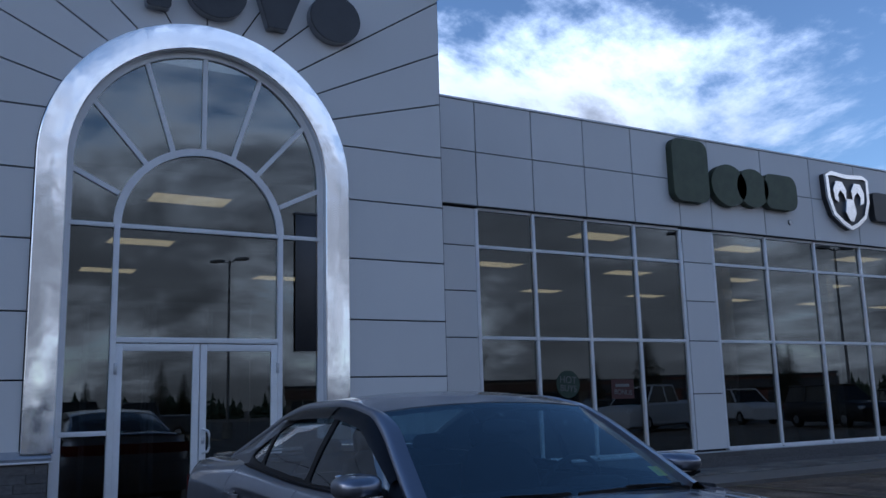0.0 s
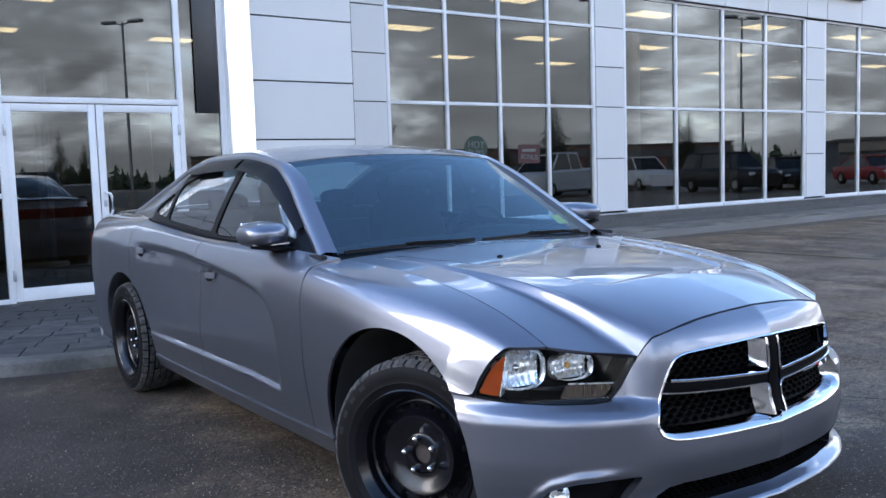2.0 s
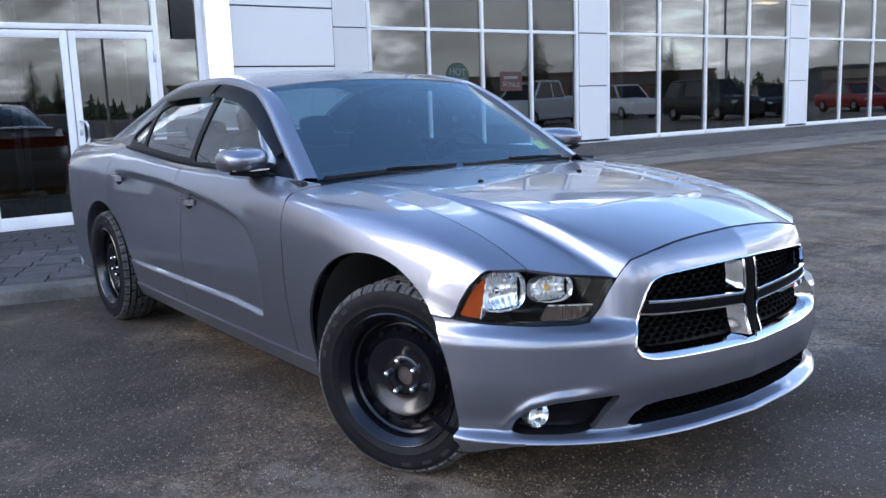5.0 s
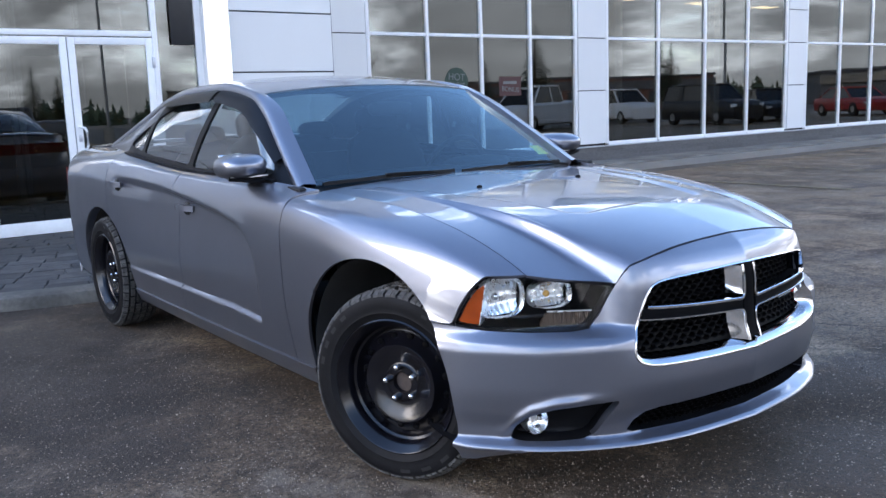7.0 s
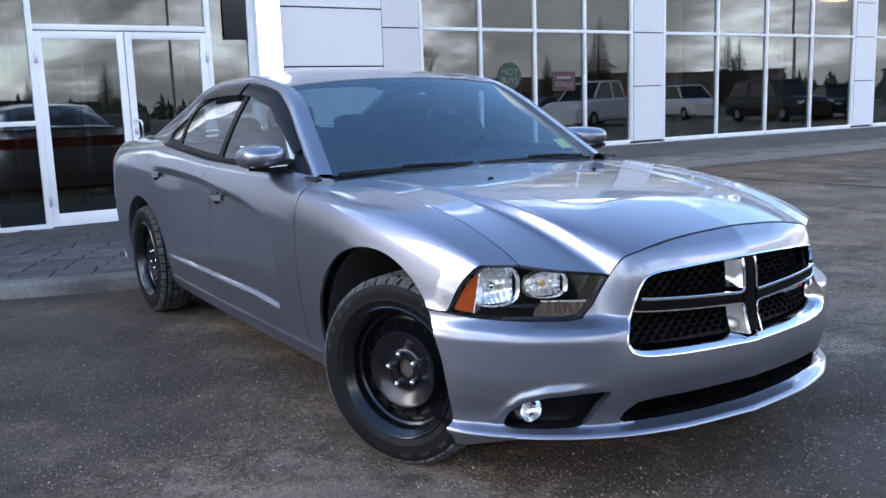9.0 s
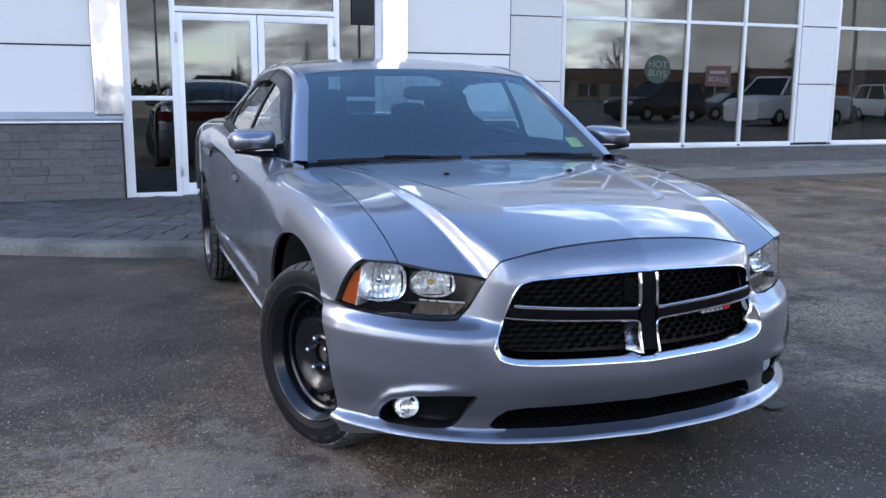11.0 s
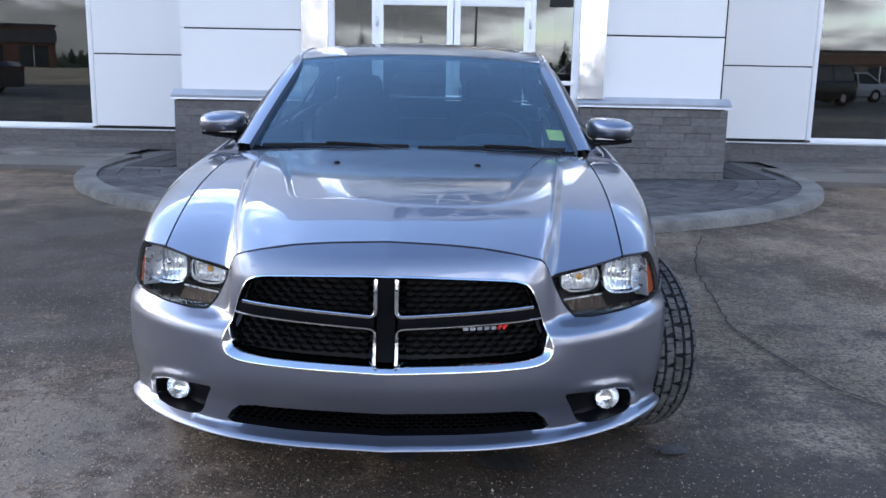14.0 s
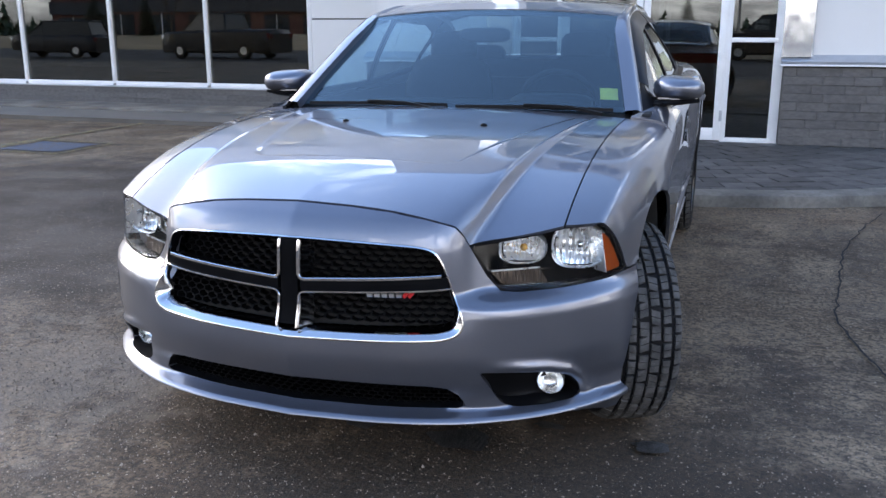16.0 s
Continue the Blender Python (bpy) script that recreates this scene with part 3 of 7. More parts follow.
def build_entrance():
    w = thing("window_entrance", "tall arched entrance window with radiating pale glazing bars", "window", kind="structure")
    fr = rect(0.055, 0.09)
    frame_path = [(x, GY, z) for x, z in arch_path(RI - 0.02, 0.06)]
    part("window_frame", sweep(frame_path, rect(0.10, 0.05), up=(0, 1, 0)), M["frame"], w)
    r1, z1 = 0.935, 3.42
    inner = [(AX + r1 * math.cos(math.pi - math.pi * i / 32), GY, z1 + r1 * math.sin(math.pi - math.pi * i / 32)) for i in range(33)]
    part("glazing_bar", sweep(inner, rect(0.085, 0.055), up=(0, 1, 0)), M["frame"], w)
    xs = (AX - r1, AX + r1)
    for x in xs:
        boxpart("glazing_bar", (x - 0.03, x + 0.03, GY - 0.04, GY + 0.04, 0.06, z1), M["frame"], w)
    for a, b in ((AX - RI + 0.04, xs[0] - 0.031), (xs[0] + 0.031, xs[1] - 0.031), (xs[1] + 0.031, AX + RI - 0.04)):
        boxpart("glazing_bar", (a, b, GY - 0.038, GY + 0.038, z1 - 0.03, z1 + 0.02), M["frame"], w)
    for a, b in ((AX - RI + 0.04, xs[0] - 0.031), (xs[1] + 0.031, AX + RI - 0.04)):
        boxpart("glazing_bar", (a, b, GY - 0.036, GY + 0.036, 1.15, 1.20), M["frame"], w)
        boxpart("window_sill", (a, b, GY - 0.036, GY + 0.036, 0.06, 0.11), M["frame"], w)
    boxpart("glazing_bar", (xs[0] + 0.031, xs[1] - 0.031, GY - 0.038, GY + 0.038, 2.13, 2.19), M["frame"], w)
    ends = (((1.30, 4.06), (1.86, 3.78)), ((1.55, 4.83), (2.14, 4.15)), ((2.10, 5.40), (2.44, 4.31)), ((AX, 5.56), (AX, 4.36)))
    for (xa, za), (xb, zb) in ends:
        for s in ((1,) if xa == AX else (1, -1)):
            p = [(AX + s * (x - AX), GY + 0.001, z) for x, z in ((xa, za), (xb, zb))]
            part("glazing_bar", sweep(p, rect(0.055, 0.045), up=(0, 1, 0)), M["frame"], w)
    # one sheet of glass behind the bars for each field
    def pane(pts):
        p = part("pane", prism(pts, GY + 0.008, GY + 0.018), M["window"], w)
        p.visible_shadow = False
    pane([(AX - RI + 0.03, 1.18), (xs[0], 1.18), (xs[0], z1), (AX - RI + 0.03, z1)])
    pane([(AX - RI + 0.03, 0.09), (xs[0], 0.09), (xs[0], 1.16), (AX - RI + 0.03, 1.16)])
    pane([(xs[1], 1.18), (AX + RI - 0.03, 1.18), (AX + RI - 0.03, z1), (xs[1], z1)])
    pane([(xs[1], 0.09), (AX + RI - 0.03, 0.09), (AX + RI - 0.03, 1.16), (xs[1], 1.16)])
    pane([(xs[0], 2.17), (xs[1], 2.17), (xs[1], z1 - 0.01), (xs[0], z1 - 0.01)])
    pane([(AX + (r1 - 0.01) * math.cos(math.pi * i / 32), z1 + (r1 - 0.01) * math.sin(math.pi * i / 32)) for i in range(33)])
    outer = [(AX + (RI - 0.03) * math.cos(math.pi * i / 40), AZ + (RI - 0.03) * math.sin(math.pi * i / 40)) for i in range(41)]
    rim = [(AX + (r1 + 0.01) * math.cos(math.pi * i / 32), z1 + (r1 + 0.01) * math.sin(math.pi * i / 32)) for i in range(33)]
    half = 20
    pane(outer[:half + 1] + rim[16::-1] + [(AX + RI - 0.03, z1)])
    pane(outer[half:] + [(AX - RI + 0.03, z1)] + rim[:15:-1])
    return w


def build_door(n, x0, x1, hinge_left):
    d = thing("door_%d" % n, "closed glass entrance door in a pale metal frame", "door", kind="structure")
    st = 0.075
    y0, y1 = GY - 0.03, GY + 0.02
    boxpart("stile", (x0, x0 + st, y0, y1, 0.075, 2.12), M["frame"], d)
    boxpart("stile", (x1 - st, x1, y0, y1, 0.075, 2.12), M["frame"], d)
    boxpart("rail", (x0 + st, x1 - st, y0, y1, 2.04, 2.12), M["frame"], d)
    boxpart("rail", (x0 + st, x1 - st, y0, y1, 0.075, 0.21), M["frame"], d)
    p = boxpart("pane", (x0 + st - 0.01, x1 - st + 0.01, GY - 0.008, GY + 0.004, 0.20, 2.05), M["window"], d, 0)
    p.visible_shadow = False
    hx = x0 + 0.03 if hinge_left else x1 - 0.03
    for z in (0.35, 1.85):
        boxpart("hinge", (hx - 0.045 if hinge_left else hx + 0.012, hx - 0.012 if hinge_left else hx + 0.045, y0 - 0.018, y0, z - 0.06, z + 0.06), M["sill"], d, 0.003)
    if not hinge_left:
        px = x0 + 0.045
        path = [(px, y0 - 0.002, 0.92), (px, y0 - 0.05, 0.925), (px + 0.035, y0 - 0.07, 0.94), (px + 0.05, y0 - 0.07, 0.98), (px + 0.05, y0 - 0.07, 1.12), (px + 0.035, y0 - 0.07, 1.16), (px, y0 - 0.05, 1.175), (px, y0 - 0.002, 1.18)]
        part("pull_handle", sweep(path, circle(0.014, 8)), M["frame"], d, "bent tubular pull handle", 60)
        boxpart("lock_plate", (px - 0.02, px + 0.015, y0 - 0.006, y0, 1.02, 1.09), M["sill"], d, 0.002)
    return d


build_bay()
build_arch()
build_entrance()
build_door(1, 1.88, 2.78, True)
build_door(2, 2.79, 3.69, False)


def build_pier(x0, x1):
    p = thing("wall_pier", "low dark grey split-stone pier with a sloped metal cap", "stone pier", kind="structure")
    yf = YB - 0.095
    boxpart("core", (x0 + 0.03, x1 - 0.03, yf + 0.03, YB + 0.04, 0.0, 0.905), M["mortar"], p, 0)
    cap = [(YB + 0.0, 0.925), (yf - 0.03, 0.925), (yf - 0.035, 0.955), (YB - 0.004, 1.025), (YB + 0.0, 1.025)]
    bm = bmesh.new()
    a = [bm.verts.new((x0 - 0.03, y, z)) for y, z in cap]
    b = [bm.verts.new((x1 + 0.03, y, z)) for y, z in cap]
    bm.faces.new(a); bm.faces.new(b[::-1])
    for i in range(5):
        bm.faces.new((a[i], a[(i + 1) % 5], b[(i + 1) % 5], b[i]))
    part("cap", bm, M["sill"], p, "sloped blue-grey metal cap")
    boxpart("drip_edge", (x0 - 0.034, x1 + 0.034, yf - 0.040, yf - 0.012, 0.908, 0.926), M["frame"], p, 0.003)
    return p, yf


PIERS = [build_pier(-0.53, 1.25), build_pier(4.30, 6.04)]

# ---- car: materials ----


def car_materials():
    C = {}
    p = Mat("silver_paint", (0.27, 0.272, 0.292), 0.4, 0.85)
    flake = p.noise(900, 1)
    p.base(p.blend(p.ramp(flake, 0.3, 0.7), (0.140, 0.152, 0.186), (0.178, 0.190, 0.230)))
    p.b.inputs["Coat Weight"].default_value, p.b.inputs["Coat Roughness"].default_value, p.b.inputs["Coat IOR"].default_value = 1.0, 0.020, 1.62
    p.roughness(p.ramp(p.noise(3, 3), 0.3, 0.7, 0.33, 0.39))
    C["paint"] = p.m
    C["black"] = Mat("black_plastic", (0.006, 0.006, 0.007), 0.42, 0.0, 0.10).varied(0.2, 9).m
    C["bar"] = Mat("grille_bar", (0.004, 0.004, 0.0045), 0.55, 0.0, 0.03).varied(0.2, 9).m
    C["gloss_black"] = Mat("gloss_black", (0.006, 0.006, 0.007), 0.14, 0.0, 0.18).varied(0.1, 9).m
    C["liner"] = Mat("wheel_liner", (0.012, 0.012, 0.012), 0.9).varied(0.2, 12).m
    t = Mat("tyre_rubber", (0.006, 0.006, 0.007), 0.6, 0.0, 0.12)
    t.varied(0.25, 14).bump(t.noise(160, 3), 0.25, 0.002)
    C["tyre"] = t.m
    t = Mat("tyre_tread", (0.062, 0.060, 0.058), 0.85, 0.0, 0.3)
    t.varied(0.4, 25).bump(t.noise(90, 4), 0.4, 0.003)
    C["tread"] = t.m
    C["letters"] = Mat("tyre_letters", (0.0125, 0.0125, 0.0135), 0.5, 0.0, 0.25).varied(0.1, 20).m
    r = Mat("steel_rim", (0.004, 0.004, 0.006), 0.2, 0.0, 0.40)
    r.varied(0.2, 12).roughness(r.ramp(r.noise(18, 4), 0.3, 0.75, 0.15, 0.26))
    C["rim"] = r.m
    C["rust"] = Mat("hub_bore", (0.045, 0.032, 0.027), 0.8).varied(0.3, 40).m
    C["chrome"] = Mat("chrome", (0.60, 0.61, 0.63), 0.09, 1.0).varied(0.02, 9).m
    C["satin"] = Mat("satin_metal", (0.55, 0.56, 0.58), 0.28, 1.0).varied(0.05, 9).m
    C["mesh"] = Mat("grille_mesh", (0.0025, 0.0025, 0.003), 0.6, 0.0, 0.06).varied(0.15, 30).m
    b = Mat("reflector", (0.90, 0.91, 0.92), 0.3, 0.9)
    b.roughness(b.ramp(b.noise(40, 2), 0.3, 0.7, 0.22, 0.36))
    C["reflector"] = b.m
    C["lens"] = glass("lens_clear", (0.96, 0.97, 0.97), 1.42, 0.0, (0.75, 0.77, 0.80))
    r = Mat("ribbed_lens", (0.085, 0.062, 0.048), 0.2, 0.5)
    r.bump(r.noise(60, 1, 0.4, (3, 3, 0.1)), 0.8, 0.01)
    C["ribbed"] = r.m
    C["amber"] = Mat("amber_lens", (0.26, 0.040, 0.004), 0.2, 0.0, 0.15).varied(0.12, 18).m
    C["bulb"] = Mat("amber_bulb", (0.75, 0.42, 0.12), 0.25).varied(0.1, 20).m
    C["glass"] = glass("car_glass", (0.36, 0.55, 0.62), 2.12, 0.0, (0.72, 0.92, 1.0))
    C["side_glass"] = glass("side_glass", (0.70, 0.78, 0.80), 2.1)
    C["rear_glass"] = glass("rear_glass", (0.34, 0.40, 0.42), 1.5)
    C["visor"] = Mat("smoked_visor", (0.006, 0.006, 0.007), 0.28, 0.0, 0.10).varied(0.1, 9).m
    C["cloth"] = Mat("seat_cloth", (0.012, 0.0125, 0.014), 0.9, 0.0, 0.2).varied(0.2, 30).m
    C["dash"] = Mat("dash_plastic", (0.010, 0.0105, 0.012), 0.7, 0.0, 0.3).varied(0.15, 20).m
    C["red"] = Mat("red_badge", (0.55, 0.02, 0.02), 0.3).varied(0.05, 9).m
    C["tail"] = Mat("tail_lens", (0.10, 0.004, 0.005), 0.15).varied(0.08, 9).m
    C["sticker"] = Mat("sticker", (0.95, 0.80, 0.12), 0.6).varied(0.08, 30).m
    C["mirror"] = Mat("mirror_glass", (0.85, 0.86, 0.87), 0.02, 1.0).varied(0.01, 9).m
    return C


C = car_materials()

# ---- car: the shape, in its own frame: x to its left, y to its rear, z up, origin under the front axle ----


def pchip(xs, ys):
    """A smooth curve through the keys that never overshoots them."""
    xs, ys = np.asarray(xs, float), np.asarray(ys, float)
    h = np.diff(xs)
    d = np.diff(ys) / h
    m = np.zeros(len(xs))
    m[0], m[-1] = d[0], d[-1]
    for i in range(1, len(xs) - 1):
        if d[i - 1] * d[i] > 0:
            w1, w2 = 2 * h[i] + h[i - 1], h[i] + 2 * h[i - 1]
            m[i] = (w1 + w2) / (w1 / d[i - 1] + w2 / d[i])

    def f(x):
        x = np.clip(np.asarray(x, float), xs[0], xs[-1])
        i = np.clip(np.searchsorted(xs, x) - 1, 0, len(h) - 1)
        t = (x - xs[i]) / h[i]
        return (2 * t**3 - 3 * t**2 + 1) * ys[i] + (t**3 - 2 * t**2 + t) * h[i] * m[i] + (3 * t**2 - 2 * t**3) * ys[i + 1] + (t**3 - t**2) * h[i] * m[i + 1]
    return f


def sstep(a, b, x):
    t = np.clip((np.asarray(x, float) - a) / (b - a), 0, 1)
    return t * t * (3 - 2 * t)


# nose: plan curve by station s along it, set back by height z
_S = [0, .25, .47, .64, .79, .93, 1.05, 1.16, 1.28, 1.40]
nose_x = pchip(_S, [0, .25, .455, .605, .725, .82, .885, .92, .938, .943])
nose_y = pchip(_S, [-.775, -.751, -.70, -.625, -.535, -.432, -.335, -.225, -.105, .0])
back_mid = pchip([.15, .210, .218, .229, .234, .252, .28, .34, .42, .47, .55, .70, .74, .78, .83], [.06, .016, -.003, -.005, .003, .044, .040, .013, .0, .002, .024, .034, .045, .065, .12])
back_out = pchip([.15, .210, .218, .229, .234, .252, .28, .34, .42, .52, .555], [.06, .014, -.003, -.005, .002, .032, .030, .012, .0, .0, .008])


# above the ledge the headlights stand back from the bumper, least at the outer corner
_A = [.40, .50, .56, .62, .72, .83, .95, 1.08, 1.25, 1.40]
low_back = pchip(_A, [.035, .055, .072, .076, .068, .052, .030, .020, .010, .008])
high_back = pchip(_A, [.055, .080, .104, .100, .084, .062, .036, .034, .034, .034])


def nose(s, z, out=0.0):
    s, z = np.broadcast_arrays(np.asarray(s, float), np.asarray(z, float))
    a, e = np.abs(s), 1e-3
    tx, ty = nose_x(a + e) - nose_x(np.abs(a - e)) * np.where(a < e, -1, 1), nose_y(a + e) - nose_y(np.abs(a - e))
    n = np.hypot(tx, ty)
    nx, ny = ty / n * np.clip(a / .12, 0, 1), -tx / n
    w = sstep(.40, .60, a)
    lamp = low_back(a) * sstep(.545, .592, z) + (high_back(a) - low_back(a)) * np.clip((z - .592) / .16, 0, 1.4)
    d = back_mid(z) * (1 - w) + (back_out(np.minimum(z, .545)) + lamp) * w
    d = d * (1 - .75 * sstep(.95, 1.2, a) * sstep(.5, .4, z)) - out
    # brow over the fog lamp pocket
    brow = np.interp(a, [.55, .66, .755, .835, .882, .92], [.382, .377, .368, .346, .308, .270])
    d = d - .013 * np.exp(-((z - brow) / .017) ** 2) * sstep(.54, .72, a) * sstep(.96, .86, a)
    return np.stack([np.sign(s) * (nose_x(a) - nx * d), nose_y(a) - ny * d, z + 0 * a], -1)


def poly_in(poly, S, Z):
    P = np.asarray(poly)
    x0, z0 = P[:, 0], P[:, 1]
    x1, z1 = np.roll(x0, -1), np.roll(z0, -1)
    inside = np.zeros(np.shape(S), bool)
    for a, b, c, d in zip(x0, z0, x1, z1):
        if b == d:
            continue
        hit = ((b > Z) != (d > Z)) & (S < (c - a) * (Z - b) / (d - b) + a)
        inside ^= hit
    return inside


def to_edge(polys, S, Z):
    """The nearest point on any of the outlines, and its distance."""
    best, bs, bz = np.full(np.shape(S), 9.0), np.array(S), np.array(Z)
    for poly in polys:
        P = np.asarray(poly)
        Q = np.roll(P, -1, 0)
        for (a, b), (c, d) in zip(P, Q):
            L = (c - a) ** 2 + (d - b) ** 2
            t = np.clip(((S - a) * (c - a) + (Z - b) * (d - b)) / max(L, 1e-12), 0, 1)
            px, pz = a + t * (c - a), b + t * (d - b)
            r = np.hypot(S - px, Z - pz)
            k = r < best
            best, bs, bz = np.where(k, r, best), np.where(k, px, bs), np.where(k, pz, bz)
    return bs, bz, best


def smooth_poly(pts, n=6):
    """A closed outline through the points with its corners a little rounded (Chaikin twice)."""
    P = np.asarray(pts, float)
    for _ in range(2):
        Q = np.roll(P, -1, 0)
        P = np.stack([P * .8 + Q * .2, P * .2 + Q * .8], 1).reshape(-1, 2)
    return P


def round_poly(pts, r, n=4):
    """A closed outline with each corner rounded within r of it."""
    P = np.asarray(pts, float)
    out = []
    for a, b, c in zip(np.roll(P, 1, 0), P, np.roll(P, -1, 0)):
        la, lc = np.hypot(*(a - b)), np.hypot(*(c - b))
        p, q = b + (a - b) / la * min(r, la * .45), b + (c - b) / lc * min(r, lc * .45)
        out += [(1 - t) ** 2 * p + 2 * t * (1 - t) * b + t * t * q for t in np.linspace(0, 1, n)]
    return np.array(out)


def mirrored(half):
    """A closed outline from its half with s >= 0 that starts and ends on the centre line."""
    return list(half) + [(-a, b) for a, b in half[::-1] if abs(a) > 1e-9]


def cut_grid(S, Z, keep_poly, holes):
    """Cells of the grid inside keep_poly and outside the holes, their border drawn onto the outlines."""
    cs, cz = (S[:-1, :-1] + S[1:, 1:]) / 2, (Z[:-1, :-1] + Z[1:, 1:]) / 2
    keep = poly_in(keep_poly, cs, cz)
    for h in holes:
        keep &= ~poly_in(h, cs, cz)
    return snap(S, Z, keep, [keep_poly] + list(holes))


def snap(S, Z, keep, polys):
    n, m = S.shape
    cnt = np.zeros((n, m), int)
    tot = np.zeros((n, m), int)
    for di in (0, 1):
        for dj in (0, 1):
            cnt[di:n - 1 + di, dj:m - 1 + dj] += keep
            tot[di:n - 1 + di, dj:m - 1 + dj] += 1
    edge = (cnt > 0) & (cnt < 4)
    es, ez, r = to_edge(polys, S[edge], Z[edge])
    S, Z = S.copy(), Z.copy()
    S[edge], Z[edge] = es, ez
    return S, Z, keep


def shell_mesh(grids, lip=0.012, outward=None):
    """Joins grids (points n x m x 3, kept cells) into one bmesh and turns its free edges inwards."""
    bm = bmesh.new()
    for P, keep in grids:
        n, m = P.shape[:2]
        used = np.zeros((n, m), bool)
        used[:-1, :-1] |= keep; used[1:, :-1] |= keep; used[:-1, 1:] |= keep; used[1:, 1:] |= keep
        # wind the faces so that they look away from the middle of the car
        du, dv = P[1:, :-1] - P[:-1, :-1], P[:-1, 1:] - P[:-1, :-1]
        vote = np.sum((np.cross(du, dv) * (P[:-1, :-1] - np.array(outward or (0, 1.8, .45)))).sum(-1) * keep)
        V = {}
        for i, j in zip(*np.nonzero(used)):
            V[i, j] = bm.verts.new(P[i, j])
        for i, j in zip(*np.nonzero(keep)):
            q = (V[i, j], V[i + 1, j], V[i + 1, j + 1], V[i, j + 1])
            try:
                bm.faces.new(q if vote > 0 else q[::-1])
            except ValueError:
                pass
    bmesh.ops.remove_doubles(bm, verts=bm.verts[:], dist=0.0012)
    bmesh.ops.dissolve_degenerate(bm, edges=bm.edges[:], dist=0.0003)
    bm.normal_update()
    if lip:
        free = [e for e in bm.edges if e.is_boundary]
        norm = {v: v.normal.copy() for e in free for v in e.verts}
        r = bmesh.ops.extrude_edge_only(bm, edges=free)
        newv = [g for g in r["geom"] if isinstance(g, bmesh.types.BMVert)]
        lookup = {tuple(round(x, 6) for x in v.co): n for v, n in norm.items()}
        for v in newv:
            nn = lookup.get(tuple(round(x, 6) for x in v.co))
            if nn is not None:
                v.co -= nn * lip
    return bm


def raw_part(name, bm, mat, parent, label="", smooth=45):
    """Like part(), but the faces keep the way they look."""
    me = bpy.data.meshes.new(name)
    bm.to_mesh(me)
    bm.free()
    for m in (mat if isinstance(mat, (list, tuple)) else [mat]):
        me.materials.append(m)
    me.polygons.foreach_set("use_smooth", [True] * len(me.polygons))
    me.set_sharp_from_angle(angle=radians(smooth))
    ob = new(name, me)
    ob.parent = parent
    if label:
        ob["label"] = label
    return ob


def mesh_grid(u, v):
    return np.meshgrid(np.asarray(u, float), np.asarray(v, float), indexing="ij")


def full(P):
    return P, np.ones((P.shape[0] - 1, P.shape[1] - 1), bool)


def flip(P):
    Q = P.copy()
    Q[..., 0] *= -1
    return Q


# body side: eight lines from the sill up over the shoulder, each a curve of y
_Y = [.40, .70, 1.0, 1.8, 2.7, 3.1, 3.7, 4.05]
SIDE = []


def side_line(xs, zs):
    """One lengthwise line of the body side: its x and z along y."""
    SIDE.append((pchip(_Y, xs), pchip(_Y, zs)))


side_line([.80] * 8, [.165, .165, .165, .17, .18, .19, .21, .23])
side_line([.868, .868, .868, .868, .872, .89, .88, .82], [.198, .198, .198, .203, .215, .23, .24, .25])
side_line([.900, .900, .901, .901, .905, .922, .92, .86], [.262, .262, .262, .266, .28, .31, .34, .34])
side_line([.943, .943, .943, .943, .948, .953, .94, .885], [.50, .50, .50, .50, .52, .54, .55, .55])
side_line([.950, .952, .955, .955, .957, .96, .945, .885], [.70, .70, .71, .73, .76, .77, .77, .77])
side_line([.942, .945, .946, .942, .945, .95, .925, .86], [.815, .84, .855, .885, .925, .945, .955, .95])
side_line([.885, .895, .905, .90, .895, .89, .85, .79], [.905, .93, .945, .965, 1.01, 1.035, 1.045, 1.03])
side_line([.735, .765, .850, .848, .835, .79, .72, .68], [.943, .955, .985, .995, 1.05, 1.075, 1.075, 1.05])
SCALLOP = np.array([(.950, .396), (.928, .50), (.925, .62), (.945, .70), (1.0, .765), (1.10, .815), (1.30, .853), (1.6, .884), (2.0, .922), (2.9, .965), (2.9, .44), (2.5, .420), (1.8, .416), (1.25, .412)])


def side(y, v):
    """Point of the left body side at y; v from 0 (sill) to 7 (top edge)."""
    y, v = np.broadcast_arrays(np.asarray(y, float), np.asarray(v, float))
    X, Z = np.stack([f[0](y) for f in SIDE]), np.stack([f[1](y) for f in SIDE])
    i = np.clip(v.astype(int), 0, 6)
    t = v - i

    def cr(A):
        g = lambda k: np.take_along_axis(A, np.clip(k, 0, 7)[None], 0)[0]
        p0, p1, p2, p3 = g(i - 1), g(i), g(i + 1), g(i + 2)
        return .5 * (2 * p1 + (p2 - p0) * t + (2 * p0 - 5 * p1 + 4 * p2 - p3) * t**2 + (3 * p1 - p0 - 3 * p2 + p3) * t**3)
    x, z = cr(X), cr(Z)
    _, _, r = to_edge([SCALLOP], y, z)
    inn = poly_in(SCALLOP, y, z)
    soft = .014 + .036 * sstep(.55, .85, z)
    x = x - (.020 + .026 * sstep(.5, .8, z)) * np.where(inn, sstep(0, 1, np.clip(r / soft, 0, 1)), 0) * sstep(2.9, 2.2, y)
    return np.stack([x, y, z], -1)


ARCH_F, ARCH_R = (.115, .345, .420, .420), (3.035, .350, .425, .392)


